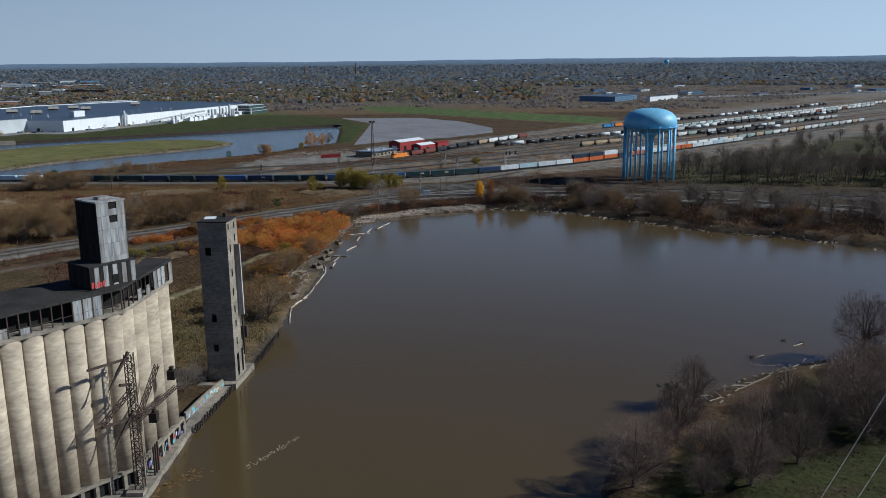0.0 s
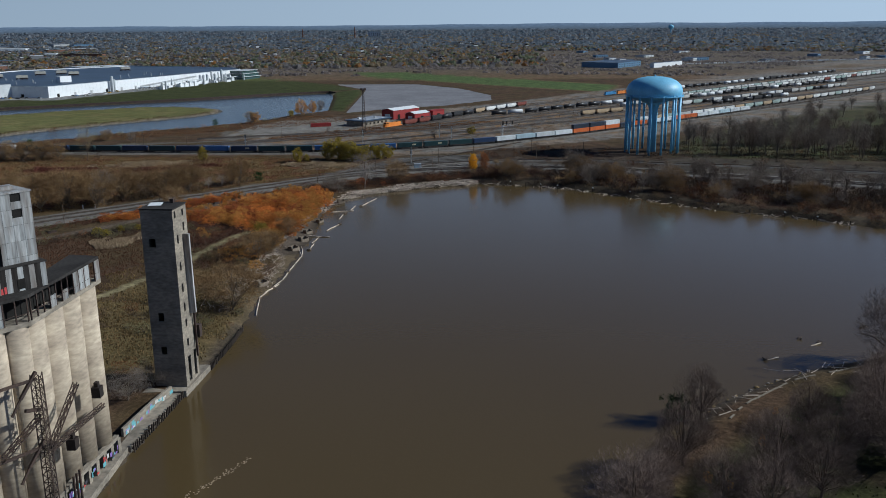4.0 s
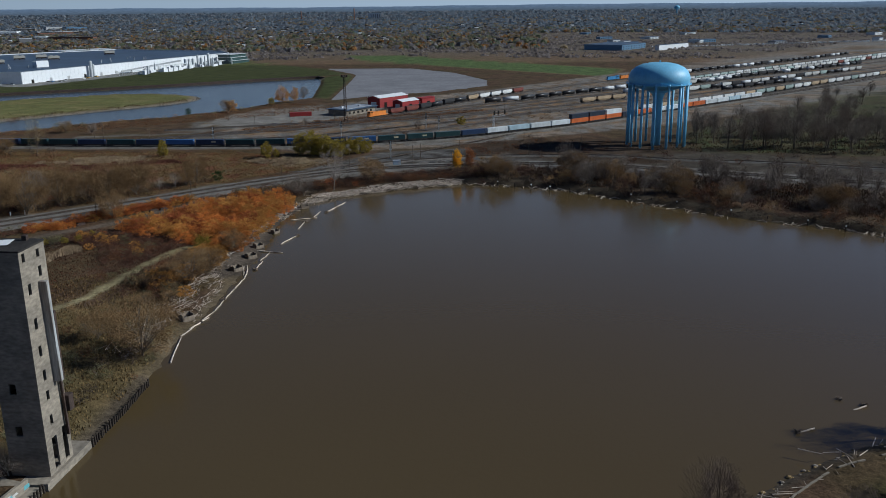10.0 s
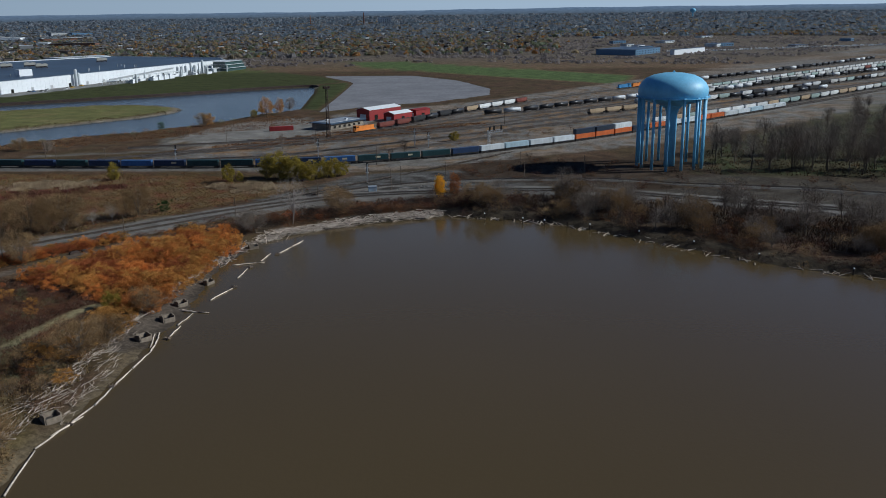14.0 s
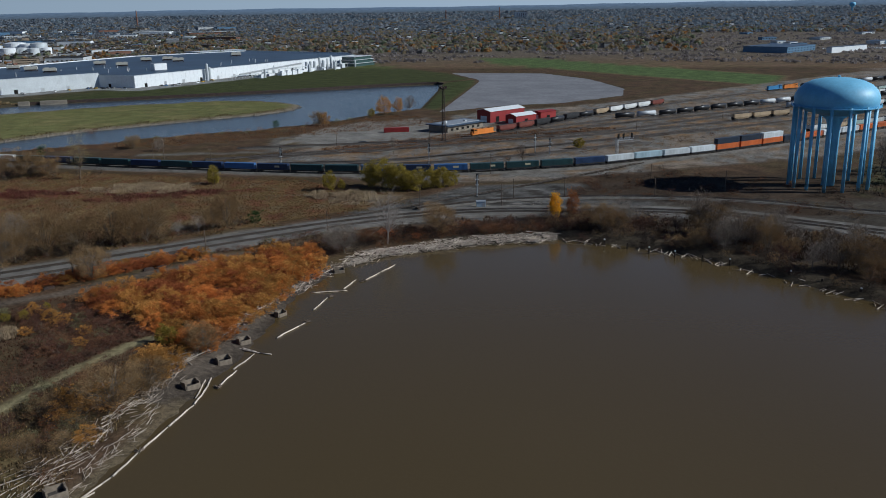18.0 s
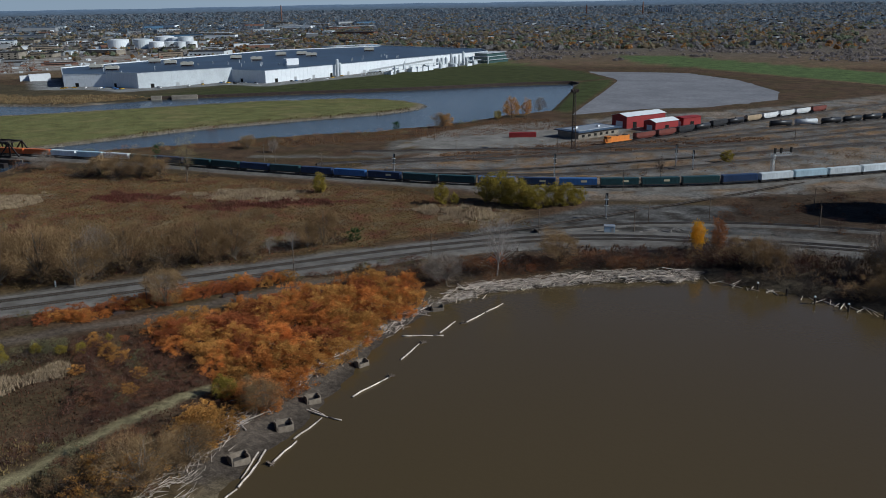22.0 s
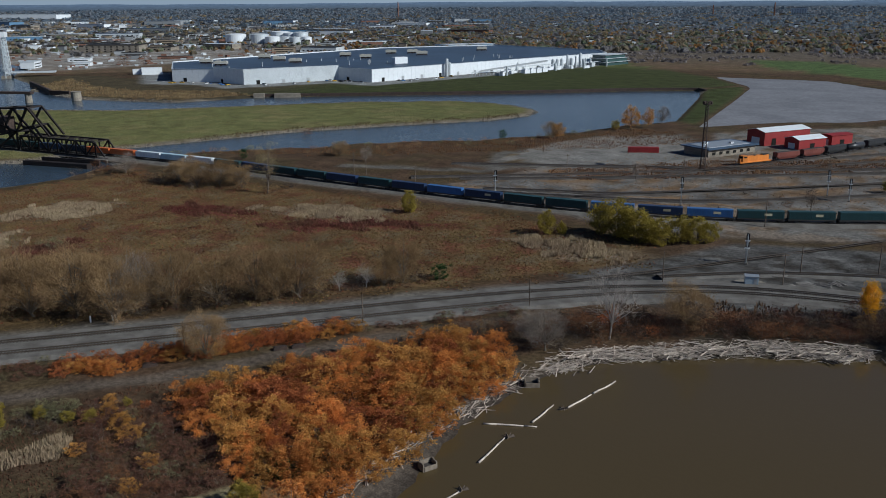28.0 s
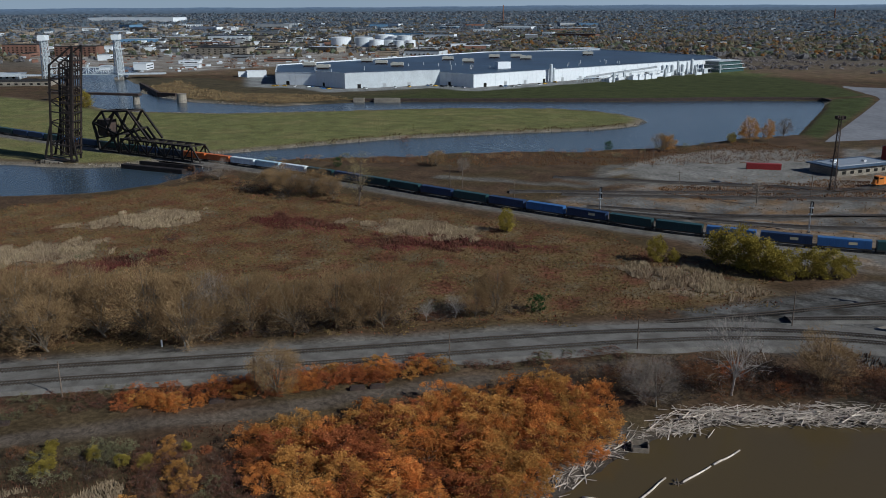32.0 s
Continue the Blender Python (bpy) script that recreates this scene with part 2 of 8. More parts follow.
def distance_in(poly, X, Y):
    """Distance to an outline, positive inside."""
    best, inside = np.full(X.shape, 1e9), np.zeros(X.shape, bool)
    for (ax, ay), (bx, by) in zip(poly, poly[1:] + poly[:1]):
        ex, ey = bx - ax, by - ay
        k = np.clip(((X - ax) * ex + (Y - ay) * ey) / (ex * ex + ey * ey), 0, 1)
        best = np.minimum(best, np.hypot(X - ax - k * ex, Y - ay - k * ey))
        if ey:
            inside ^= ((ay > Y) != (by > Y)) & (X < ax + (Y - ay) / ey * ex)
    return np.where(inside, best, -best)


def distance_to(line, X, Y):
    best = np.full(X.shape, 1e9)
    for (ax, ay), (bx, by) in zip(line, line[1:]):
        ex, ey = bx - ax, by - ay
        k = np.clip(((X - ax) * ex + (Y - ay) * ey) / (ex * ex + ey * ey), 0, 1)
        best = np.minimum(best, np.hypot(X - ax - k * ex, Y - ay - k * ey))
    return best


def ripple(X, Y, size, seed=0):
    """Smooth unevenness between about -1 and 1."""
    r, out = random.Random(seed), 0 * X
    for _ in range(6):
        a, p, k = r.uniform(0, 6.28), r.uniform(0, 6.28), r.uniform(0.6, 1.7) / size * 6.28
        out = out + np.sin((X * math.cos(a) + Y * math.sin(a)) * k + p)
    return out / 3


def smooth(v, a, b):
    t = np.clip((v - a) / (b - a), 0, 1)
    return t * t * (3 - 2 * t)


def catmull(pts, step):
    """Points about a step apart on a smooth line through the given ones."""
    p = [Vector(q) for q in pts]
    p = [p[0] * 2 - p[1]] + p + [p[-1] * 2 - p[-2]]
    out = []
    for a, b, c, d in zip(p, p[1:], p[2:], p[3:]):
        n = max(1, round((c - b).length / step))
        for i in range(n):
            t = i / n
            out.append(0.5 * (2 * b + (c - a) * t + (2 * a - 5 * b + 4 * c - d) * t * t + (3 * b - 3 * c + d - a) * t ** 3))
    return out + [p[-2]]


def height(X, Y):
    """The ground's height; water stands at 0."""
    X, Y = np.asarray(X, float), np.asarray(Y, float)
    lake, river = distance_in(LAKE, X, Y) + 0.8 * ripple(X, Y, 9, 3), distance_in(RIVER, X, Y) + 0.7 * ripple(X, Y, 14, 4)
    land = -np.maximum(lake, river)
    beach = smooth(Y, 318, 326) * (1 - smooth(Y, 425, 440)) * (1 - smooth(X, -30, -20))
    z = np.where(land > 0, (1.6 + 0.25 * ripple(X, Y, 30, 1)) * smooth(land, -1.5, 5 + 4 * beach), np.maximum(-0.35 * -land * (1 - 0.85 * beach), -3) - 0.0)
    z = z - 0.12
    pond = distance_in(POND, X, Y)
    z = z + (0.9 - z) * smooth(pond, -6, 2) * (pond > -6)
    far = np.hypot(X, Y - 150)
    z = z + 52 * smooth(far, 2000, 4700)
    return z


# ---- ground ----
def spaced(*runs):
    out = [runs[0][0]]
    for a, b, step in runs:
        n = max(1, round((b - a) / step))
        out += [a + (b - a) * i / n for i in range(1, n + 1)]
    return np.array(out)


gx = spaced((-5200, -2000, 200), (-2000, -900, 40), (-900, -330, 7), (-330, -200, 4), (-200, 190, 2.5), (190, 320, 6), (320, 900, 40), (900, 4300, 200))
gy = spaced((-400, 60, 40), (60, 130, 6), (130, 620, 2.5), (620, 1260, 7), (1260, 2200, 40), (2200, 5000, 140))
GX, GY = np.meshgrid(gx, gy)
GZ = height(GX, GY)
COLS, ROWS = len(gx), len(gy)
quads = (np.arange(ROWS - 1)[:, None] * COLS + np.arange(COLS - 1)).ravel()
ground_mesh = bpy.data.meshes.new("ground")
ground_mesh.from_pydata(np.stack([GX.ravel(), GY.ravel(), GZ.ravel()], 1).tolist(), [], np.stack([quads, quads + 1, quads + COLS + 1, quads + COLS], 1).tolist())
ground_mesh.shade_smooth()


SPIT = [(-1200, 480), (-700, 505), (-445, 526), (-395, 542), (-374, 560), (-366, 603), (-345, 641), (-311, 705), (-262, 761), (-222, 803), (-207, 838), (-212, 866), (-237, 886), (-287, 895), (-365, 853), (-430, 793), (-493, 735), (-583, 700),
        (-640, 716), (-760, 720), (-1200, 640)]
PLANT_LAWN = [(-700, 825), (-596, 790), (-503, 800), (-460, 865), (-394, 905), (-271, 978), (-130, 1066), (-98, 1114), (-135, 1190), (-250, 1330), (-300, 1390), (-340, 1300), (-430, 1010), (-470, 1020), (-535, 935), (-640, 928), (-760, 960), (-850, 920)]
DIKE = [(-124, 1041), (-117, 1000), (-103, 845), (-86, 824), (-88, 1040), (-95, 1108), (-122, 1075)]
FIELD = [(-160, 1500), (-67, 1488), (101, 1295), (235, 1150), (200, 1021), (64, 1161), (-110, 1346)]
YARD = [(-150, 592), (-128, 640), (-120, 690), (-60, 745), (-70, 800), (0, 850), (60, 900), (150, 1010), (300, 1180), (520, 1450), (900, 1900), (1300, 2000), (900, 1450), (520, 960), (330, 780), (150, 640), (60, 590), (0, 560), (-60, 552)]
JUNCTION = [(-60, 492), (-38, 520), (-20, 548), (60, 566), (120, 560), (200, 520), (330, 470), (330, 440), (200, 462), (90, 494), (30, 486), (-20, 478), (-45, 476)]
PEN = [(30, 60), (40, 145), (52, 165), (68, 180), (90, 200), (125, 222), (300, 180), (300, 60)]
BRIDGE_LAND = [(-445, 500), (-445, 560), (-372, 585), (-372, 545)]
TRAIN = [(-760, 600), (-640, 588), (-531, 582), (-434, 579), (-340, 581), (-296, 581), (-251, 579), (-190, 573), (-130, 569), (-84, 568), (-34, 575), (6, 588), (37, 603), (59, 618), (88, 638), (119, 663), (170, 708), (260, 790), (420, 940), (700, 1220)]
MAIN = [(-330, 205), (-250, 292), (-176, 368), (-148, 394), (-118, 421), (-88, 449), (-66, 468), (-38, 487), (-8, 499), (30, 504), (60, 506), (90, 502), (135, 482), (186, 460), (260, 425), (420, 350)]
SIDING = [(-34, 500), (-4, 518), (40, 530), (94, 529), (131, 516), (179, 504), (213, 490), (300, 455), (420, 410)]
DIRT = [(-260, 230), (-190, 310), (-144, 354), (-130, 369), (-115, 384), (-99, 405.5), (-84.5, 424), (-66, 443), (-52, 458)]
TRAIL = [(-108, 258), (-96, 280), (-87, 300), (-84, 310), (-82, 322), (-79, 336), (-75, 347), (-71, 356)]


def shade(zone, colour, amount=1.0):
    """Lays a ground cover over the ground where zone is 1."""
    global cover
    w = (np.clip(zone, 0, 1) * amount)[..., None]
    cover = cover * (1 - w) + np.array(colour) * w


R1, R2, R3 = ripple(GX, GY, 22, 11), ripple(GX, GY, 60, 12), ripple(GX, GY, 11, 13)
cover = np.zeros(GX.shape + (3,)) + np.array((0.135, 0.085, 0.052))
shade(smooth(R2 + 0.5 * R1, -0.5, 0.7), (0.12, 0.085, 0.045))
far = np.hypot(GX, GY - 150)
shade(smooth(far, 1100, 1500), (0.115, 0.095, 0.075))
MEADOW = [(-300, 300), (-330, 470), (-300, 560), (-200, 560), (-100, 555), (-45, 535), (-38, 512), (-80, 470), (-150, 408), (-190, 370), (-250, 310)]
mead = distance_in(MEADOW, GX, GY)
shade(smooth(mead, -3, 8), (0.14, 0.09, 0.042))
shade(smooth(mead, 2, 12) * smooth(R1 - 0.4 * R3, 0.15, 0.7), (0.135, 0.05, 0.032), 0.8)
shade(smooth(mead, 2, 12) * smooth(-R1 + 0.5 * R3, 0.45, 0.9), (0.15, 0.115, 0.07), 0.8)
for poly in ([(-200, 520), (-165, 514), (-138, 524), (-146, 540), (-176, 538)], [(-283, 455), (-242, 480), (-255, 508), (-278, 492)], [(-258, 412), (-232, 440), (-252, 458), (-275, 430)], [(-60, 505), (-38, 520), (-72, 534), (-96, 520)]):
    shade(smooth(distance_in(poly, GX, GY) + 3 * R3, -2, 4), (0.19, 0.145, 0.10))
for poly in ([(-237, 506), (-213, 522), (-190, 510), (-215, 498)], [(-185, 500), (-146, 530), (-112, 530), (-158, 498)], [(-240, 418), (-228, 456), (-215, 460), (-222, 420)]):
    shade(smooth(distance_in(poly, GX, GY) + 4 * R3, -2, 5), (0.13, 0.03, 0.028))
shade(smooth(distance_in(SPIT, GX, GY), 1, 8), (0.135, 0.135, 0.052))
shade(smooth(distance_in(SPIT, GX, GY), 1, 8) * smooth(R2, 0.1, 0.9), (0.17, 0.15, 0.065), 0.8)
shade(smooth(distance_in(SPIT, GX, GY), 9, 2) * smooth(distance_in(SPIT, GX, GY), -2, 1), (0.10, 0.075, 0.045), 0.8)
shade(smooth(distance_in(PLANT_LAWN, GX, GY), 0, 10), (0.085, 0.095, 0.035))
shade(smooth(distance_in(PLANT_LAWN, GX, GY), 0, 10) * smooth(-GX + 0.3 * R2, 430, 520), (0.12, 0.095, 0.055))
shade(smooth(distance_in(DIKE, GX, GY), -1, 5), (0.085, 0.10, 0.035))
shade(smooth(distance_in(FIELD, GX, GY), 0, 12), (0.078, 0.11, 0.04))
shade(smooth(distance_in(PEN, GX, GY), -6, 2), (0.06, 0.064, 0.024))
shade(smooth(distance_in(PEN, GX, GY), 0, 8) * smooth(R3 + R1, 0.2, 0.8), (0.075, 0.058, 0.034))
yard = distance_in(YARD, GX, GY)
shade(smooth(yard, -4, 4), (0.135, 0.124, 0.114))
YARD_LINES = [[(-100, 585), (-84, 598), (-33, 634), (24, 674), (90, 722), (160, 778), (260, 862), (420, 1000), (700, 1260)], [(-150, 608), (-130, 616), (-61, 653), (24, 702), (110, 764), (220, 850), (389, 1000), (620, 1210)],
              [(-170, 640), (-148, 647), (-78, 671), (24, 712), (110, 790), (255, 931), (324, 999), (409, 1075), (519, 1170), (760, 1400)], [(-75, 645), (-60, 664), (-38, 695), (-25, 711), (-4, 740), (25, 788), (76, 859), (150, 950), (275, 1060), (435, 1210), (660, 1438), (900, 1680)],
              [(0, 735), (53, 785), (82, 803), (124, 842), (186, 895), (257, 962), (400, 1108), (591, 1295), (850, 1550)], [(120, 690), (220, 770), (309, 853), (389, 929), (560, 1090), (800, 1320)], [(30, 745), (116, 815), (170, 862), (250, 935), (400, 1085), (600, 1280), (850, 1520)],
              [(-172, 601), (-117, 632), (-35, 686), (10, 722), (60, 770)], [(-131, 592), (-100, 600), (-77, 606), (-28, 637), (30, 680), (100, 735)], [(-140, 584), (-95, 592), (-50, 603), (0, 632), (60, 680)]]
near_track = np.min([distance_to(line, GX, GY) for line in YARD_LINES + [TRAIN]], axis=0)
shade(smooth(yard, -4, 4) * smooth(near_track + 2 * R3, 4.0, 6.5) * smooth(R2 + 0.6 * R1, -0.25, 0.25), (0.20, 0.12, 0.06), 0.9)
shade(smooth(yard, -4, 4) * smooth(near_track + 3 * R1, 8, 12), (0.185, 0.175, 0.16), 0.6)
shade(smooth(yard, -4, 4) * smooth(R1 - 0.7 * R3, 0.35, 0.8), (0.11, 0.075, 0.045), 0.8)
shade(smooth(distance_in([(-154, 661), (-149, 713), (-130, 757), (-88, 781), (-62, 740), (-60, 671), (-101, 652)], GX, GY) + 4 * R3, -2, 3), (0.19, 0.18, 0.165), 0.9)
shade(1 - smooth(distance_to([(-215, 612), (-190, 619), (-162, 624), (-145, 632), (-152, 655), (-159, 678), (-147, 699)], GX, GY), 2.5, 5), (0.20, 0.18, 0.155))
shade(1 - smooth(distance_to([(-160, 640), (-110, 650), (-60, 690), (0, 745)], GX, GY), 2.5, 5), (0.19, 0.175, 0.155))
shade(smooth(distance_in(JUNCTION, GX, GY), -3, 3), (0.14, 0.132, 0.125))
shade(smooth(distance_in(JUNCTION, GX, GY), -3, 3) * smooth(R3 + 0.5 * R1, 0.45, 0.6), (0.22, 0.21, 0.198))
shade(smooth(distance_in(JUNCTION, GX, GY), -3, 3) * smooth(-R3 + 0.5 * R1, 0.45, 0.7), (0.075, 0.065, 0.055))
shade(smooth(distance_in([(-86, 214), (-50, 214), (-48, 250), (-52, 285), (-72, 300), (-98, 290)], GX, GY) + 4 * R3, -3, 5), (0.19, 0.145, 0.065), 0.85)
shade(smooth(distance_in([(40, 470), (90, 445), (160, 400), (300, 330), (420, 300), (420, 460), (300, 510), (200, 535), (140, 545), (60, 520)], GX, GY), -4, 6), (0.085, 0.068, 0.05), 0.8)
# brown scrub ground, darkened also for the shade of brush and tower
shade(smooth(distance_in([(38, 548), (80, 590), (150, 606), (168, 575), (150, 535), (90, 530)], GX, GY) + 5 * R3, -3, 5), (0.085, 0.055, 0.034), 0.9)
shade(smooth(distance_in([(22, 530), (36, 577), (73, 604), (80, 560), (110, 528), (150, 508), (110, 505), (67, 522), (45, 524)], GX, GY) + 4 * R3, -2, 4), (0.075, 0.05, 0.032), 0.9)
WOOD = [(150, 540), (200, 532), (300, 508), (420, 455), (640, 560), (740, 800), (640, 960), (490, 930), (326, 790), (230, 690), (160, 610)]
shade(smooth(distance_in(WOOD, GX, GY) + 6 * R1, -6, 6), (0.095, 0.085, 0.045))
shade(smooth(distance_in(WOOD, GX, GY), 0, 10) * smooth(R1 + R2, 0.2, 0.9), (0.085, 0.10, 0.04))
TOWN = [(-2600, 1650), (-985, 915), (-850, 1000), (-767, 1300), (-860, 1700), (-1400, 2250), (-2300, 2400)]
shade(smooth(distance_in(TOWN, GX, GY), -10, 30), (0.21, 0.18, 0.15))
shade(smooth(distance_in(TOWN, GX, GY), 0, 30) * smooth(R2 + 0.6 * R1, 0.0, 0.5), (0.32, 0.30, 0.28))
APRON = [(-720, 1000), (-634, 916), (-588, 930), (-536, 914), (-476, 1000), (-428, 990), (-372, 1130), (-288, 1362)]
shade(1 - smooth(distance_to(APRON, GX, GY), 13, 17), (0.21, 0.21, 0.205))
PADS = [(-154, 661), (-149, 713), (-130, 757), (-88, 781), (-62, 740), (-60, 671), (-101, 652)]
# ground beyond 1150 m stays paler, in place of distance haze
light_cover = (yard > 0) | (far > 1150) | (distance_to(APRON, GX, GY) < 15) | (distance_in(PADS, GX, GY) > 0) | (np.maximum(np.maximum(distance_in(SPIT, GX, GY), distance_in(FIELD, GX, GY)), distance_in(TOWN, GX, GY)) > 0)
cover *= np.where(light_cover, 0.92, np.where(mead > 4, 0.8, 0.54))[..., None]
lake_d, river_d = distance_in(LAKE, GX, GY), distance_in(RIVER, GX, GY)
shore = np.maximum(lake_d, river_d)
shade(smooth(river_d, -5, -1.5) * (GX < -120), (0.20, 0.175, 0.14), 0.8)
PLANT_BANK = [(-530, 788), (-455, 848), (-394, 893), (-271, 966), (-128, 1058), (-124, 1088), (-280, 1004), (-475, 900), (-545, 815)]
shade(smooth(distance_in(PLANT_BANK, GX, GY), -2, 3) * smooth(river_d, -17, -11), (0.052, 0.042, 0.026))
west = (GX < -15) & (GY > 250)
shade(smooth(lake_d, -11, -8) * west * (GY > 322) * (GY < 425), (0.085, 0.068, 0.054))
shade(smooth(lake_d, -4, -1) * west * (GY > 325), (0.055, 0.044, 0.035))
shade(smooth(lake_d, -4, -1) * west * (GY <= 325), (0.085, 0.066, 0.042))
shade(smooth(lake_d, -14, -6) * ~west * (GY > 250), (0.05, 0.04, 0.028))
shade(smooth(lake_d, -5, -1) * ~west * (GY <= 250), (0.06, 0.048, 0.036))
for line, width, colour in ((DIRT, 2.6, (0.10, 0.078, 0.06)), (TRAIL, 1.6, (0.21, 0.18, 0.10)), (TRAIN, 7, (0.13, 0.115, 0.10)), (MAIN[:11], 9, (0.12, 0.108, 0.095)), (MAIN[10:], 4.5, (0.095, 0.083, 0.072))):
    shade(1 - smooth(distance_to(line, GX, GY), width * 0.7, width * 1.3), colour)
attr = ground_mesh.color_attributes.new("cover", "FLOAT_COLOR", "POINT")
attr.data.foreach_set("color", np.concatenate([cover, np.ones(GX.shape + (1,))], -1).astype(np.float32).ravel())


def ground_material():
    m = bpy.data.materials.new("ground cover")
    m.use_nodes = True
    n, lk = m.node_tree.nodes, m.node_tree.links
    b = n["Principled BSDF"]
    at = n.new("ShaderNodeAttribute")
    at.attribute_name = "cover"
    tc = n.new("ShaderNodeTexCoord")
    col = at.outputs["Color"]
    heights = []
    for scale, lo, hi, detail in ((0.09, 0.72, 1.28, 3), (0.8, 0.66, 1.38, 5), (4.0, 0.6, 1.45, 3)):
        t, r, s = n.new("ShaderNodeTexNoise"), n.new("ShaderNodeMapRange"), n.new("ShaderNodeVectorMath")
        t.inputs["Scale"].default_value, t.inputs["Detail"].default_value = scale, detail
        lk.new(tc.outputs["Object"], t.inputs["Vector"])
        r.inputs["From Min"].default_value, r.inputs["From Max"].default_value = 0.3, 0.7
        r.inputs["To Min"].default_value, r.inputs["To Max"].default_value = lo, hi
        lk.new(t.outputs["Fac"], r.inputs["Value"])
        s.operation = "SCALE"
        lk.new(col, s.inputs[0]), lk.new(r.outputs[0], s.inputs["Scale"])
        col = s.outputs[0]
        heights.append(t.outputs["Fac"])
    lk.new(col, b.inputs["Base Color"])
    b.inputs["Roughness"].default_value = 0.95
    b.inputs["Specular IOR Level"].default_value = 0.08
    bp = n.new("ShaderNodeBump")
    bp.inputs["Strength"].default_value, bp.inputs["Distance"].default_value = 0.8, 0.35
    lk.new(heights[1], bp.inputs["Height"]), lk.new(bp.outputs[0], b.inputs["Normal"])
    return m


ground_mesh.materials.append(ground_material())
tagged(new("ground", ground_mesh), "autumn scrubland, rail-yard gravel and mown grass", "ground", kind="structure")


def water_material(name, lo, hi, rough, swell):
    m = bpy.data.materials.new(name)
    m.use_nodes = True
    n, lk = m.node_tree.nodes, m.node_tree.links
    b = n["Principled BSDF"]
    tc, big, fine, mx = n.new("ShaderNodeTexCoord"), n.new("ShaderNodeTexNoise"), n.new("ShaderNodeTexNoise"), n.new("ShaderNodeMix")
    big.inputs["Scale"].default_value, fine.inputs["Scale"].default_value, fine.inputs["Detail"].default_value = 0.009, 0.9, 4
    lk.new(tc.outputs["Object"], big.inputs["Vector"]), lk.new(tc.outputs["Object"], fine.inputs["Vector"])
    mx.data_type = "RGBA"
    mx.inputs["A"].default_value, mx.inputs["B"].default_value = lo, hi
    lk.new(big.outputs["Fac"], mx.inputs["Factor"]), lk.new(mx.outputs["Result"], b.inputs["Base Color"])
    b.inputs["Roughness"].default_value, b.inputs["IOR"].default_value = rough, 1.33
    bp = n.new("ShaderNodeBump")
    bp.inputs["Strength"].default_value, bp.inputs["Distance"].default_value = 0.3, swell
    lk.new(fine.outputs["Fac"], bp.inputs["Height"]), lk.new(bp.outputs[0], b.inputs["Normal"])
    return m


WATER = water_material("silty water", (0.069, 0.048, 0.020, 1), (0.081, 0.058, 0.028, 1), 0.14, 0.06)
# base colour carries part of the sky's blue reflection
RIVER_WATER = water_material("sky-tinted river water", (0.036, 0.054, 0.076, 1), (0.044, 0.064, 0.084, 1), 0.2, 0.48)
s = Shape()
s.add([(-1600, 300, 0), (-95, 300, 0), (-95, 1250, 0), (-1600, 1250, 0)], [(0, 1, 2, 3)])
solo("river", s, RIVER_WATER, "rippled water of the river, colour tinted with sky blue", "water", kind="structure")
s = Shape()
s.add([(-95, -400, 0), (430, -400, 0), (430, 1250, 0), (-95, 1250, 0)], [(0, 1, 2, 3)])
solo("water", s, WATER, "still brown silty water of the basin", "water", kind="structure")

# glowing ring for far plain and ridge, its haze painted in
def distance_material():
    m = plain_emitter("glowing hazy distance", (0, 0, 0), 1.0)
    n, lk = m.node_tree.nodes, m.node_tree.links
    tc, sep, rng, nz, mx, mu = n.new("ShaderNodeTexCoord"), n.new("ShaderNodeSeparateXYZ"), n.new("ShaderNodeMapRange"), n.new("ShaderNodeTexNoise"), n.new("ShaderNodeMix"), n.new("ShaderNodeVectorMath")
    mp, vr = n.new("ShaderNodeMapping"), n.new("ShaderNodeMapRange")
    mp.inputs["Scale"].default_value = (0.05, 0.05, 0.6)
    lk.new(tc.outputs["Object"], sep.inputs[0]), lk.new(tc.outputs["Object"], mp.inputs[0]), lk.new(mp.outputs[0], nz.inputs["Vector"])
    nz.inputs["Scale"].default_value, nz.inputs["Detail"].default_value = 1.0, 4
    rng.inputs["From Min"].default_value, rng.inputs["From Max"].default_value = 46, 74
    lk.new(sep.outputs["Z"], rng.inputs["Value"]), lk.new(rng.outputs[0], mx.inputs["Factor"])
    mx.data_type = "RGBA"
    # haze put into the glow: paler and bluer towards the top
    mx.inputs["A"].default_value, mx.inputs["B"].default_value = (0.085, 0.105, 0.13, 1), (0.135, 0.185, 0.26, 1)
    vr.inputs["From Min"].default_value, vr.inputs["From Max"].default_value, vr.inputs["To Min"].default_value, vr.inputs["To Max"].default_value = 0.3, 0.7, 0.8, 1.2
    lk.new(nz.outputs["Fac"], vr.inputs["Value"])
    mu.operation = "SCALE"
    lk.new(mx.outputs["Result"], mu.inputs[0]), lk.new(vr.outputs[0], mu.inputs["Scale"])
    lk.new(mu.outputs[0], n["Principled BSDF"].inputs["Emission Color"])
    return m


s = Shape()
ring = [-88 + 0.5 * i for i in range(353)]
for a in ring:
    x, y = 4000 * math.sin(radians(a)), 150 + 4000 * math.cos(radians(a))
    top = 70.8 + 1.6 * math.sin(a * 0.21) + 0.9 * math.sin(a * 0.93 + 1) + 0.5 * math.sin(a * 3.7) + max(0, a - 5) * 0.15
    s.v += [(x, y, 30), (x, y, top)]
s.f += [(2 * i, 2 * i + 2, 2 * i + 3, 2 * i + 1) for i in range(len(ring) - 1)]
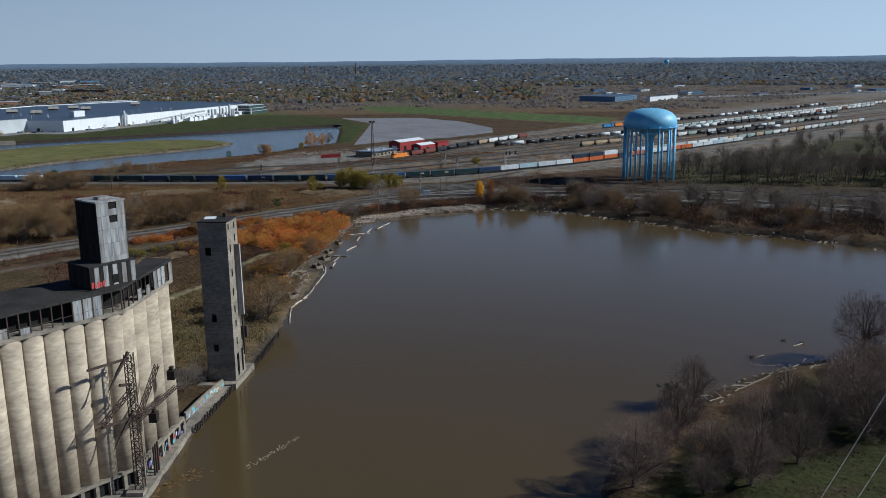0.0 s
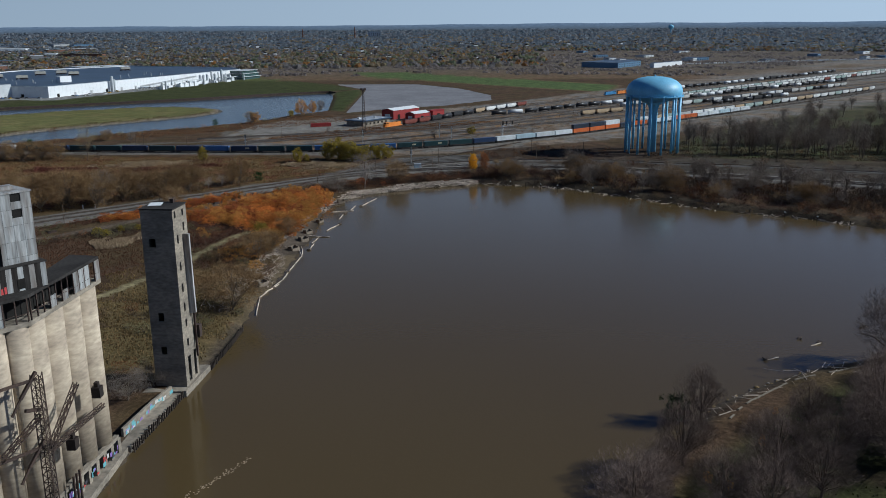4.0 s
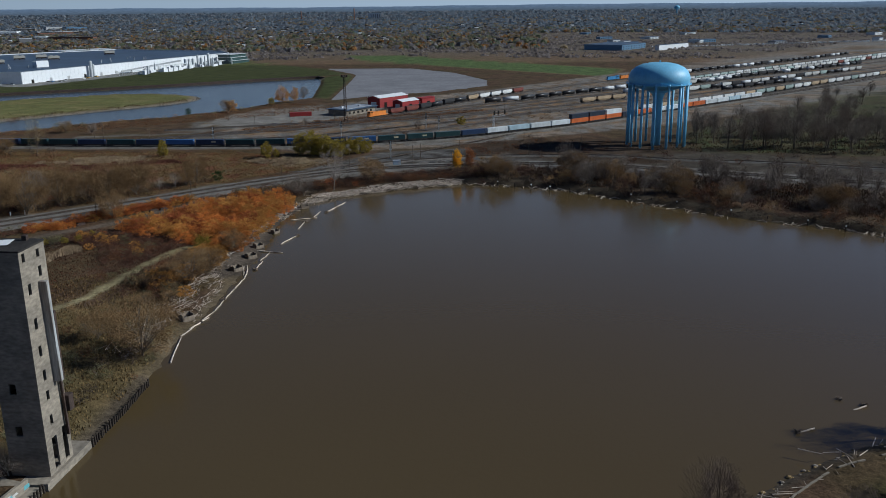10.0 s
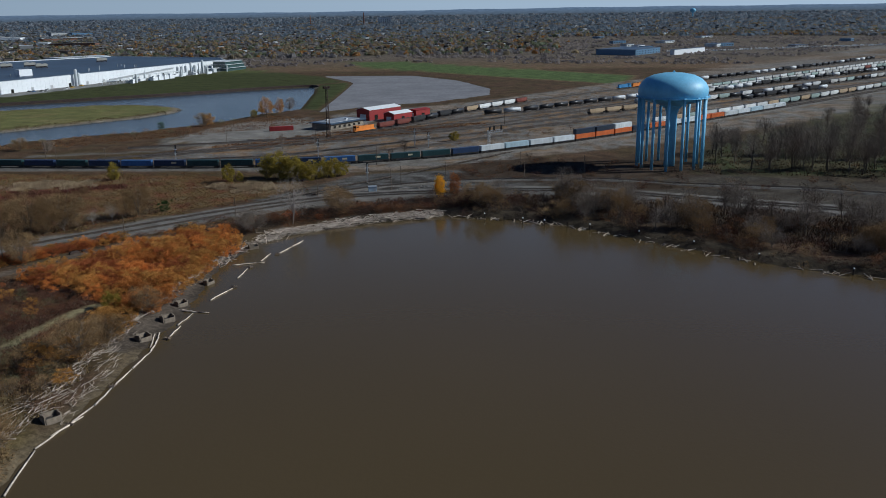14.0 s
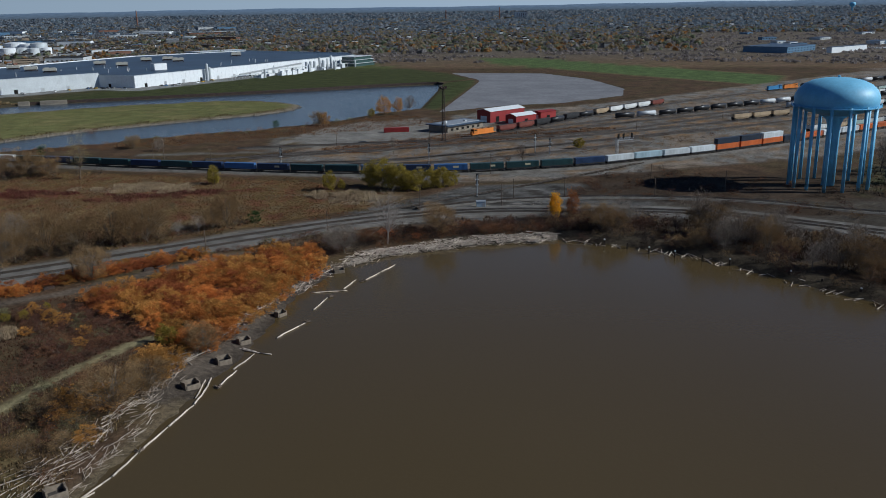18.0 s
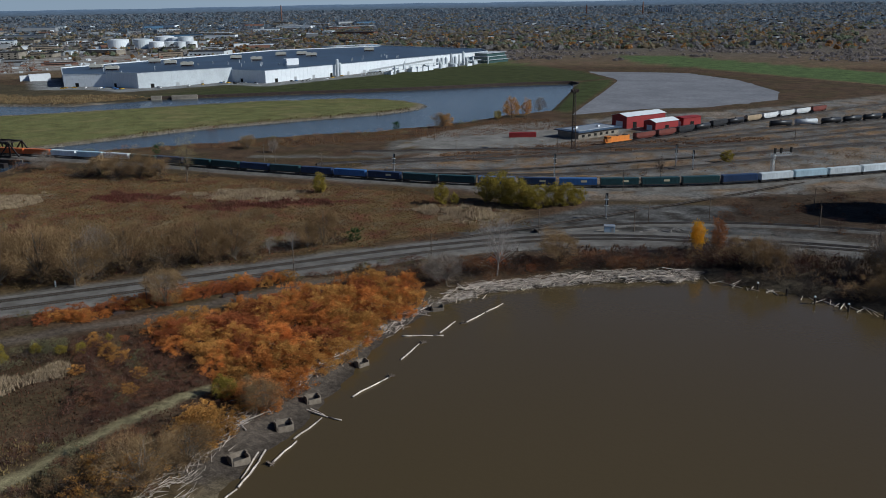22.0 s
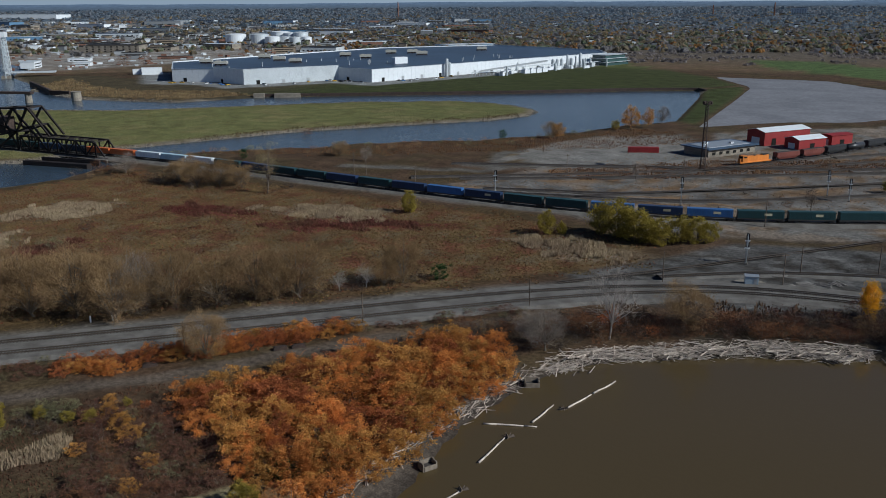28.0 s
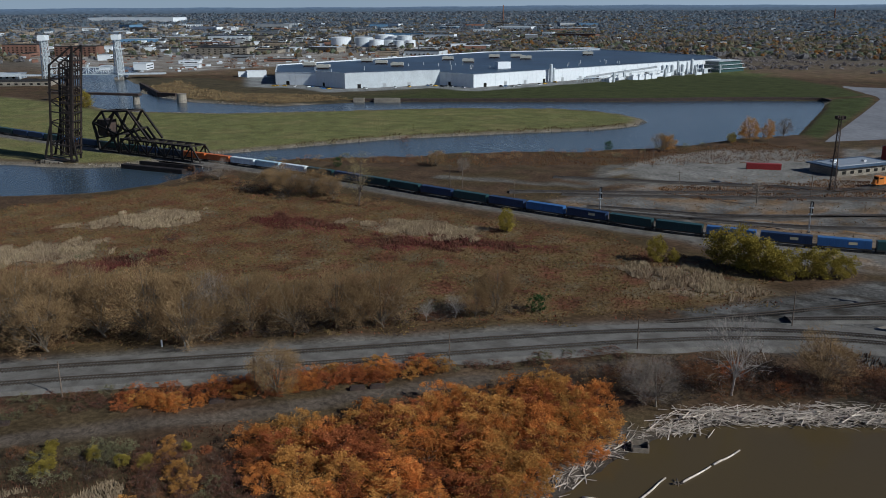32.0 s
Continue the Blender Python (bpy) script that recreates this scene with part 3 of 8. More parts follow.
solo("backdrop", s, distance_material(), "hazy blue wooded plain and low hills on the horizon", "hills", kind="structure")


# ---- grain elevator ----
def elevator():
    ox, oy = -60.0, 150.0
    ob = thing("grain_elevator", ox, oy, 0, 0, "derelict concrete grain elevator with a tin-clad head house by the water", "grain elevator")
    d1, n1 = Vector((-0.615, -0.788)), Vector((0.788, -0.615))
    bend = Vector((-59.0 - ox, 153.0 - oy))
    spots = [(bend + Vector((0.085, 0.996)) * (5.75 * (i + 0.5)) - Vector((0.996, -0.085)) * 2.9, 2.95) for i in range(4)]
    spots += [(bend + d1 * (3.75 * (i + 0.5)) - n1 * 1.9, 2.05) for i in range(12)]
    for p, r in spots:
        s = Shape()
        s.lathe([(r, 5.0), (r, 20.0), (r, 35.5)], 28, p.x, p.y)
        # faint lift rings of the slip forming
        part("silo", s, M["silo"], ob, smooth=True)
    front = [bend + d1 * 48, bend, bend + Vector((0.085, 0.996)) * 23.2]
    back = [front[2] + Vector((-5.6, 1.0)), Vector((-62.5 - ox, 168 - oy)), Vector((-80 - ox, 151 - oy)), Vector((-80 - ox, 151 - oy)) + d1 * 30]
    plan = [(p.x, p.y) for p in front + back]
    inner = [(p.x * 1, p.y) for p in (front[0] - n1 * 3, bend - n1 * 3, front[2] + Vector((-3, -0.6)))] + [(p.x, p.y) for p in back]
    s = Shape()
    s.prism(inner, 1.0, 35.6)
    part("back_wall", s, M["concrete"], ob)
    s = Shape()
    s.prism([(x * 1, y) for x, y in plan], 35.5, 36.3)
    part("ledge", s, M["concrete"], ob)
    s = Shape()
    s.prism(plan, 40.0, 40.5)
    part("roof", s, M["roof_tar"], ob, "dark felt roof with worn edges")
    # near-black core stands in for the gallery's unlit inside
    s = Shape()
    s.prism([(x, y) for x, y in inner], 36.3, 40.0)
    part("gallery_shade_core", s, M["dark"], ob)
    # gallery wall: posts, rails, tin sheets and broken openings
    rnd = random.Random(5)
    runs = [(front[1], front[0], 48.0), (front[1], front[2], 23.2)]
    for a, b, length in runs:
        d = (b - a).normalized()
        ang = math.degrees(math.atan2(d.y, d.x))
        k = 0
        u = 0.3
        while u < length - 1.0:
            w = 1.9
            c = a + d * (u + w / 2)
            s = Shape()
            s.box(c.x - d.x * w / 2, c.y - d.y * w / 2, 36.3, 0.2, 0.2, 3.7, ang)
            part("post", s, M["rust"], ob)
            s = Shape()
            s.beam((c.x - d.x * w / 2, c.y - d.y * w / 2, 37.4 + 0.4 * rnd.random()), (c.x + d.x * w / 2, c.y + d.y * w / 2, 37.5), 0.1)
            part("rail", s, M["rust"], ob)
            sheet = (k in (2, 3, 4, 12, 13)) if length > 30 else (k in (8, 9, 7, 11))
            if sheet or rnd.random() < 0.18:
                hgt = 3.6 if sheet else rnd.uniform(0.8, 2.0)
                s = Shape()
                for q in range(4):
                    e = c + d * ((q - 1.5) * w / 4)
                    s.box(e.x, e.y, 36.35 + (0 if sheet else 0.0), w / 4 - 0.02, 0.06 + 0.05 * (q % 2), hgt, ang)
                part("tin_sheet", s, M["tin"], ob)
            u += w
            k += 1
    # basement: columns, and a near-black back that paints shade into the bays
    for a, b, length in runs:
        d = (b - a).normalized()
        nrm = Vector((d.y, -d.x)) if (Vector((d.y, -d.x))).dot(Vector((1, -0.3))) > 0 else Vector((-d.y, d.x))
        ang = math.degrees(math.atan2(d.y, d.x))
        m = a + d * (length / 2) - nrm * 0.9
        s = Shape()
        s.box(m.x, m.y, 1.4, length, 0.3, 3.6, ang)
        part("basement_shade_back", s, M["dark"], ob)
        s = Shape()
        m = a + d * (length / 2) - nrm * 0.3
        s.box(m.x, m.y, 4.3, length, 0.9, 0.75, ang)
        part("basement_beam", s, M["concrete"], ob)
        u = 0.0
        while u <= length:
            c = a + d * u - nrm * 0.3
            s = Shape()
            s.box(c.x, c.y, 1.4, 1.1 if length < 30 else 0.7, 0.8, 2.95, ang)
            part("basement_column", s, M["concrete"], ob)
            u += 2.9
    # head house tower
    F, a = Vector((-62.9 - ox, 154.4 - oy)), radians(38.6)
    dl, dr = Vector((-math.cos(a), math.sin(a))), Vector((math.sin(a), math.cos(a)))
    ang = math.degrees(math.atan2(dr.y, dr.x))
    c = F + dl * 3.55 + dr * 2.8
    # near-black core gives the upper openings their shade
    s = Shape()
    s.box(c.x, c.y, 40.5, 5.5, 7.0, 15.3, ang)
    part("head_house_shade_core", s, M["dark"], ob)
    s = Shape()
    s.box(c.x, c.y, 55.8, 6.0, 7.5, 0.25, ang)
    s.box(c.x + 0.4, c.y, 56.05, 2.2, 1.6, 0.5, ang)
    part("head_house_roof", s, M["tin"], ob)
    for course in range(6):
        z0 = 40.6 + course * 2.54
        for side in range(2):
            d, length, org = (dr, 5.6, F) if side == 0 else (dl, 7.1, F)
            nrm = -dl if side == 0 else -dr
            n = 7 if side == 0 else 8
            for q in range(n):
                u = (q + 0.5) * length / n
                if side == 0 and course == 5 and q in (3, 4) or side == 0 and course == 4 and q in (3, 4):
                    hgt, zz = 1.2, z0
                else:
                    hgt, zz = 2.5, z0
                e = org + d * u + nrm * (0.03 + 0.035 * (q % 2))
                s = Shape()
                s.box(e.x, e.y, zz, length / n - 0.015, 0.05, hgt, math.degrees(math.atan2(d.y, d.x)))
                # sunward face gets pale sheets, shaded face the darkened ones
                part("cladding_sheet", s, M["tin"] if side == 0 else M["shadetin"], ob)
        # far sides
    for org, d, length in ((F + dr * 5.6, dl, 7.1), (F + dl * 7.1, dr, 5.6)):
        e = org + d * (length / 2)
        s = Shape()
        s.box(e.x, e.y, 40.6, length, 0.1, 15.2, math.degrees(math.atan2(d.y, d.x)))
        part("cladding_wall", s, M["shadetin"], ob)
    # annex round the foot
    G = Vector((-64.0 - ox, 151.3 - oy))
    c = G + dl * 3.6 + dr * 4.6
    s = Shape()
    s.box(c.x, c.y, 40.5, 9.2, 7.4, 4.0, ang)
    part("annex", s, M["shadetin"], ob, "tin-clad annex blackened for rust and shade")
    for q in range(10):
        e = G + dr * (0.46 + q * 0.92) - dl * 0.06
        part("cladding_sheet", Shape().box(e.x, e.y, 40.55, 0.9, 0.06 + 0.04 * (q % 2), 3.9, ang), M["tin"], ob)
    s = Shape()
    s.box(c.x, c.y, 44.5, 9.5, 7.7, 0.2, ang)
    part("annex_roof", s, M["roof_tar"], ob)
    # near-black panel in place of an unlit opening
    s = Shape()
    e = G + dr * 5.0 - dl * 0.12
    s.box(e.x, e.y, 40.9, 1.2, 0.1, 1.6, ang)
    part("annex_shade_opening", s, M["dark"], ob)
    return ob


elevator()
s = Shape()
s.prism([(-110, 90), (-56.2, 90), (-56.2, 178.0), (-62, 179.5), (-95, 150)], -2.5, 1.45)
solo("quay", s, M["concrete"], "cracked concrete quay apron under the silos", "quay", kind="structure")


def marine_tower():
    ob = thing("elevator_tower", -52.8, 206.5, 0, 4.8 * -1, "tall narrow derelict concrete tower with small windows by the water", "tower")
    # local: x to the west along the shaded face is negative, y along the sunlit face
    W, D, H = 7.2, 7.8, 42.3
    t = 0.35
    wins_e = [(1.3, 40.3, .9, 1.5), (5.6, 40.0, .9, 1.5), (5.6, 36.6, .9, 1.9), (1.9, 34.4, .9, 2.0), (2.2, 28.2, .9, 2.0), (2.3, 23.2, .9, 2.0), (2.5, 18.7, .9, 2.0), (2.6, 15.0, .9, 1.8), (2.6, 10.4, .9, 1.8), (2.6, 2.0, 1.6, 6.0), (6.0, 2.0, 1.4, 6.4)]
    wins_s = [(2.2, 34.0, 1.5, 2.0), (2.6, 17.0, 1.3, 2.0), (2.6, 9.2, 1.3, 1.8)]
    s = Shape()

    def wall(org, d, length, holes):
        """A wall with real openings: the face is cut into cells round them."""
        us = sorted({0.0, length, *[u for h in holes for u in (h[0] - h[2] / 2, h[0] + h[2] / 2)]})
        zs = sorted({1.5, H, *[z for h in holes for z in (h[1], h[1] + h[3])]})
        for u0, u1 in zip(us, us[1:]):
            start = None
            for z0, z1 in zip(zs, zs[1:]):
                cu, cz = (u0 + u1) / 2, (z0 + z1) / 2
                if any(abs(cu - h[0]) < h[2] / 2 and h[1] < cz < h[1] + h[3] for h in holes):
                    continue
                c = org + d * cu
                s.box(c.x, c.y, z0, u1 - u0, t, z1 - z0, math.degrees(math.atan2(d.y, d.x)))

    wall(Vector((-t / 2, 0)), Vector((0, 1)), D, wins_e)
    wall(Vector((-W, t / 2)), Vector((1, 0)), W - t, wins_s)
    wall(Vector((-W + t / 2, t)), Vector((0, 1)), D - t, [])
    wall(Vector((-W + t, D - t / 2)), Vector((1, 0)), W - 2 * t, [])
    part("shaft", s, M["concrete"], ob, "board-marked grey concrete shaft")
    # floors in near-black, so the windows look unlit behind
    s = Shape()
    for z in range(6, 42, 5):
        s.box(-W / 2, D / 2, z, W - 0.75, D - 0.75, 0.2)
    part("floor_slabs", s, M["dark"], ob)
    s = Shape()
    s.box(-W / 2, D / 2, H, W + 0.3, D + 0.3, 0.3)
    part("roof", s, M["roof_tar"], ob)
    s = Shape()
    s.box(-W + 1.6, D / 2 + 1.0, H + 0.3, 2.8, 3.6, 0.06, 12)
    part("roof_sheet", s, M["white"], ob, "pale peeling roof sheet")
    s = Shape()
    s.box(-W / 2 + 1, D - 1.0, H + 0.3, 0.8, 0.8, 0.9)
    part("roof_vent", s, M["rust"], ob)
    s = Shape()
    s.beam((0.45, 4.9, 36.0), (0.45, 5.4, 17.5), 1.9, 0.7)
    part("chute", s, M["tin"], ob, "grey sheet-metal grain chute")
    s = Shape()
    s.beam((0.5, 6.9, 30.0), (0.5, 7.0, 17.0), 0.5, 0.5)
    s.beam((0.5, 6.2, 18.0), (0.5, 6.5, 6.5), 0.45, 0.45)
    part("pipe", s, M["rust"], ob)
    s = Shape()
    s.box(0.7, 7.3, 11.0, 1.3, 1.5, 3.0)
    part("motor_box", s, M["rust"], ob)
    return ob


marine_tower()
s = Shape()
s.prism([(-62, 203.5), (-52.4, 204.2), (-51.0, 219.5), (-60, 220)], -2.5, 1.5)
solo("tower_footing", s, M["concrete"], "graffitied concrete footing of the tower", "footing", kind="structure")


# ---- water tower ----
def water_tower():
    ob = thing("water_tower", 135.6, 564.5, 0.9, 20, "sky-blue steel water tower on a ring of round legs", "water tower")
    s = Shape()
    R = 16.8
    prof = [(2.6, 29.5), (3.2, 30.6), (7, 31.6), (12, 32.9), (15.6, 34.6), (16.8, 36.4), (17.0, 38.2), (16.7, 40.0), (15.6, 42.2), (13.4, 44.3), (10, 45.9), (5.5, 46.8), (0.4, 47.1)]
    s.lathe(prof, 64)
    part("tank", s, M["blue"], ob, smooth=True)
    s = Shape()
    s.lathe([(17.0, 35.2), (17.9, 35.2), (17.9, 35.45), (17.0, 35.45)], 64)
    part("balcony", s, M["blue"], ob)
    s = Shape()
    for i in range(48):
        a = 2 * math.pi * i / 48
        s.beam((17.8 * math.cos(a), 17.8 * math.sin(a), 35.4), (17.8 * math.cos(a), 17.8 * math.sin(a), 36.5), 0.07)
        b = 2 * math.pi * (i + 1) / 48
        s.beam((17.8 * math.cos(a), 17.8 * math.sin(a), 36.5), (17.8 * math.cos(b), 17.8 * math.sin(b), 36.5), 0.07)
    part("balcony_rail", s, M["blue"], ob)
    s = Shape()
    s.lathe([(2.7, 0), (2.7, 27), (3.6, 29.6), (6.5, 31.5)], 28)
    part("riser", s, M["blue"], ob, smooth=True)
    leg = Shape().tube((0, 0, 0), (0, 0, 36), 0.72, 0.72, 12).mesh("leg", M["blue"], True)
    for i in range(14):
        a = 2 * math.pi * i / 14
        p = part("leg", leg, M["blue"], ob)
        p.location = (16.2 * math.cos(a), 16.2 * math.sin(a), 0)
        foot = Shape().box(0, 0, -0.6, 2.4, 2.4, 1.0)
        f = part("footing", foot, M["concrete"], p)
    s = Shape()
    s.beam((-3.0, -0.3, 0), (-3.0, -0.3, 30), 0.08)
    s.beam((-3.0, 0.3, 0), (-3.0, 0.3, 30), 0.08)
    part("ladder", s, M["blue"], ob)
    s = Shape()
    s.lathe([(0.5, 47.0), (0.5, 47.8), (0.1, 48.0)], 10)
    part("vent", s, M["blue"], ob)


water_tower()


# ---- trains ----
def railcar_meshes():
    c = Shape()
    c.box(0, 0, 0, 16.1, 2.6, 2.9)
    for i in range(27):
        for sy in (-1, 1):
            c.box(-7.7 + i * 0.59, sy * 1.32, 0.2, 0.3, 0.06, 2.45)
    f = Shape()
    f.box(0, 0, 0, 17.0, 1.6, 0.35)
    f.box(0, -1.25, 0.05, 16.4, 0.15, 0.45)
    f.box(0, 1.25, 0.05, 16.4, 0.15, 0.45)
    f.beam((-8.75, 0, 0.1), (8.75, 0, 0.1), 0.3)
    b = Shape()
    b.box(0, 0.95, 0.25, 2.6, 0.2, 0.4)
    b.box(0, -0.95, 0.25, 2.6, 0.2, 0.4)
    for x in (-0.85, 0.85):
        for y in (-0.75, 0.75):
            b.tube((x, y - 0.06, 0.43), (x, y + 0.06, 0.43), 0.43, n=10)
        b.tube((x, -0.75, 0.43), (x, 0.75, 0.43), 0.09, n=6)
    return c, f, b


CONT, FRAME, BOGIE = railcar_meshes()
steel = mat("dark railcar steel", (0.05, 0.045, 0.042), 0.7, 0.3)
FRAME, BOGIE = FRAME.mesh("frame", steel), BOGIE.mesh("bogie", steel)


def paint(name, c, rough=0.5):
    return mat(name, c, rough, vary=0.12, scale=0.3, fine=2.0, bump=0.05, per_object=0.12, streak=True)


BOXES = {"dark blue": CONT.mesh("container", paint("dark blue container", (0.018, 0.04, 0.10))), "dark green": CONT.mesh("container", paint("dark green container", (0.015, 0.05, 0.055))),
         "blue": CONT.mesh("container", paint("bright blue container", (0.04, 0.12, 0.30))), "white": CONT.mesh("container", paint("white container", (0.62, 0.66, 0.68))),
         "orange": CONT.mesh("container", paint("orange container", (0.55, 0.13, 0.03))), "navy": CONT.mesh("container", paint("black-blue container", (0.02, 0.03, 0.05))), "pale": CONT.mesh("container", paint("pale blue container", (0.42, 0.55, 0.62)))}
MARK = Shape().box(0, 0, 0, 2.6, 0.02, 0.9).mesh("marking", paint("pale lettering", (0.5, 0.45, 0.30)))


def track_point(line, dist):
    for a, b in zip(line, line[1:]):
        l = (b - a).length
        if dist <= l:
            d = (b - a) / l
            return a + d * dist, math.degrees(math.atan2(d.y, d.x))
        dist -= l
    return line[-1], 0.0


def container_car(x, y, z, rz, colour, mark=False, upper=""):
    ob = thing("container_car", x, y, z, rz, f"{colour} container on a low dark rail wagon", "rail wagon", "container train")
    f = part("frame", FRAME, None, ob)
    f.location.z = 0.85
    for bx in (-6.9, 6.9):
        b = part("bogie", BOGIE, None, ob)
        b.location.x = bx
    c = part("container", BOXES[colour], None, ob)
    c.location.z = 1.2
    if upper:
        u = part("upper_container", BOXES[upper], None, ob, f"{upper} container stacked on top")
        u.location.z = 4.15
    if mark:
        m = part("marking", MARK, None, c, "pale painted marking")
        m.location = (2.5, -1.37, 1.2)


train_line = catmull([(x, y, 0) for x, y in TRAIN], 4)
RAIL_Z = 2.2
COLOURS = (["dark blue", "dark green", "dark blue", "dark green", "dark green", "dark green", "dark blue", "dark green", "dark green", "dark blue", "dark blue", "dark green", "blue", "dark blue", "dark green", "dark green", "dark blue", "navy"] + ["orange", "orange", "white", "pale", "white", "dark green", "dark blue", "dark green", "dark green", "dark blue", "dark green", "dark blue", "blue", "dark blue", "dark green", "dark green", "blue", "dark blue", "blue", "dark green", "dark green"]
           + ["dark green", "dark blue", "white", "pale", "white", "white", "orange", "orange", "orange", "navy", "orange", "white", "white", "orange", "orange", "white", "white", "pale", "white", "white"])
dist = 95.0
for i, colour in enumerate(COLOURS):
    p, rz = track_point(train_line, dist)
    container_car(p.x, p.y, RAIL_Z, rz, colour, i in (34, 35, 36, 37, 38, 31), "navy" if i in (45, 46) else "white" if i == 47 else "")
    dist += 17.6


def ribbon(line, half, z0, z1, slope=1.2):
    """A raised bed along a line: top half-width half at z1, sides down to z0."""
    s = Shape()
    for i, p in enumerate(line):
        d = (line[min(i + 1, len(line) - 1)] - line[max(i - 1, 0)]).normalized()
        q = Vector((-d.y, d.x, 0))
        for o, z in ((-half - slope, z0), (-half, z1), (half, z1), (half + slope, z0)):
            s.v.append((p.x + q.x * o, p.y + q.y * o, z))
    for i in range(len(line) - 1):
        for k in range(3):
            s.f.append((i * 4 + k, i * 4 + k + 1, (i + 1) * 4 + k + 1, (i + 1) * 4 + k))
    return s


def offset(line, o):
    out = []
    for i, p in enumerate(line):
        d = (line[min(i + 1, len(line) - 1)] - line[max(i - 1, 0)]).normalized()
        out.append(Vector((p.x - d.y * o, p.y + d.x * o, 0)))
    return out


SLEEPER = Shape().box(0, 0, 0, 0.26, 2.6, 0.12).mesh("sleeper", M["sleeper"])


def railway(name, line, z, label, near=0, stretch=(0, 1), step=0.75, ties=True):
    ob = thing(name, 0, 0, 0, 0, label, "railway track", "railway tracks", "structure")
    for o in (-0.72, 0.72):
        s = Shape()
        q = offset(line, o)
        for a, b in zip(q, q[1:]):
            s.beam((a.x, a.y, z + 0.12), (b.x, b.y, z + 0.12), 0.14, 0.2)
        part("rail", s, M["rail"], ob)
    if not ties:
        return ob
    total = sum((b - a).length for a, b in zip(line, line[1:]))
    n, rest, made = int(total / step), Shape(), 0
    for i in range(n):
        p, rz = track_point(line, i * step)
        if stretch[0] < i / n < stretch[1] and made < near:
            t = part("sleeper", SLEEPER, None, ob)
            t.location, t.rotation_euler.z = (p.x, p.y, z - 0.1), radians(rz)
            made += 1
        else:
            rest.box(p.x, p.y, z - 0.1, 0.26, 2.6, 0.12, rz)
    tagged(part("sleepers", rest, M["sleeper"], ob), kind="stuff")
    return ob


main_line = catmull([(x, y, 0) for x, y in MAIN], 5)
wide_line, close_line = offset(main_line, -6.8), offset(main_line, -3.6)
near_line = [a.lerp(b, min(max((p.x + 76) / 60, 0), 1)) for p, a, b in zip(main_line, wide_line, close_line)]
wide_line, close_line = offset(main_line, -3.2), offset(main_line, -1.4)
bed_line = [a.lerp(b, min(max((p.x + 76) / 60, 0), 1)) for p, a, b in zip(main_line, wide_line, close_line)]
solo("ballast_bed", ribbon(bed_line, 8.0, 1.0, 2.15, 2.2), M["ballast"], "grey gravel ballast of the double track", "ballast", kind="structure")
solo("ballast_bed", ribbon(offset(train_line, 1.5), 5.0, 1.0, 2.1, 3.0), M["ballast"], "grey gravel ballast of the freight line", "ballast", kind="structure")



railway("railway_track", offset(main_line, 0.6), 2.25, "worn steel rails on dark timber sleepers in grey ballast", 260, (0.2, 0.62))
railway("railway_track", near_line, 2.2, "worn steel rails on dark timber sleepers in grey ballast", 260, (0.2, 0.62))
railway("railway_track", train_line, 2.2, "freight line under the container train", 0)
railway("railway_track", offset(train_line, 4.4), 2.2, "empty freight line beside the container train", 0)
side_line = catmull([(x, y, 0) for x, y in SIDING], 6)
solo("ballast_bed", ribbon(side_line, 2.2, 1.0, 2.05, 1.5), M["ballast"], "grey gravel ballast of the branch track", "ballast", kind="structure")
railway("railway_track", side_line, 2.15, "rusty branch track on dark sleepers", 0)
cross_line = catmull([(70, 628, 0), (40, 590, 0), (10, 556, 0), (-12, 532, 0), (-34, 508, 0), (-60, 482, 0)], 6)
railway("railway_track", cross_line, 1.75, "old track crossing the gravel junction", 0)


def gz(x, y):
    return float(height(np.array([x]), np.array([y]))[0])


# ---- rail yard ----
lines = []
for k, pts in enumerate(YARD_LINES):
    ln = catmull([(x, y, 0) for x, y in pts], 14)
    lines.append(ln)
    solo("ballast_bed", ribbon(ln, 2.2, 1.0, 1.85, 0.8), M["cinder"], "dark cinder bed of a yard siding", "ballast", kind="structure")
    railway("yard_track", ln, 1.95, "rusty yard siding", 0, ties=False)
hop, top = Shape(), Shape()
hop.prism([(-7.6, -1.5), (7.6, -1.5), (7.6, 1.5), (-7.6, 1.5)], 2.2, 4.3)
hop.add([(-7.6, -1.5, 2.2), (7.6, -1.5, 2.2), (7.6, 1.5, 2.2), (-7.6, 1.5, 2.2), (-5.2, -1.0, 1.0), (5.2, -1.0, 1.0), (5.2, 1.0, 1.0), (-5.2, 1.0, 1.0)], [(0, 1, 5, 4), (1, 2, 6, 5), (2, 3, 7, 6), (3, 0, 4, 7), (4, 5, 6, 7)])
for i in range(11):
    for sy in (-1, 1):
        hop.box(-7.0 + i * 1.4, sy * 1.53, 2.2, 0.12, 0.06, 2.1)
top.box(0, 0, 4.3, 14.8, 1.4, 0.25)
top.box(0, 0, 0.75, 16.8, 0.6, 0.35)
for sx in (-1, 1):
    top.box(sx * 7.9, 0, 1.1, 0.1, 2.6, 1.2)
tank = Shape()
tank.tube((-7.2, 0, 2.5), (7.2, 0, 2.5), 1.45, n=16)
tank.tube((0, 0, 3.8), (0, 0, 4.4), 0.5, n=10)
tank.box(0, 0, 0.7, 16.4, 0.7, 0.4)
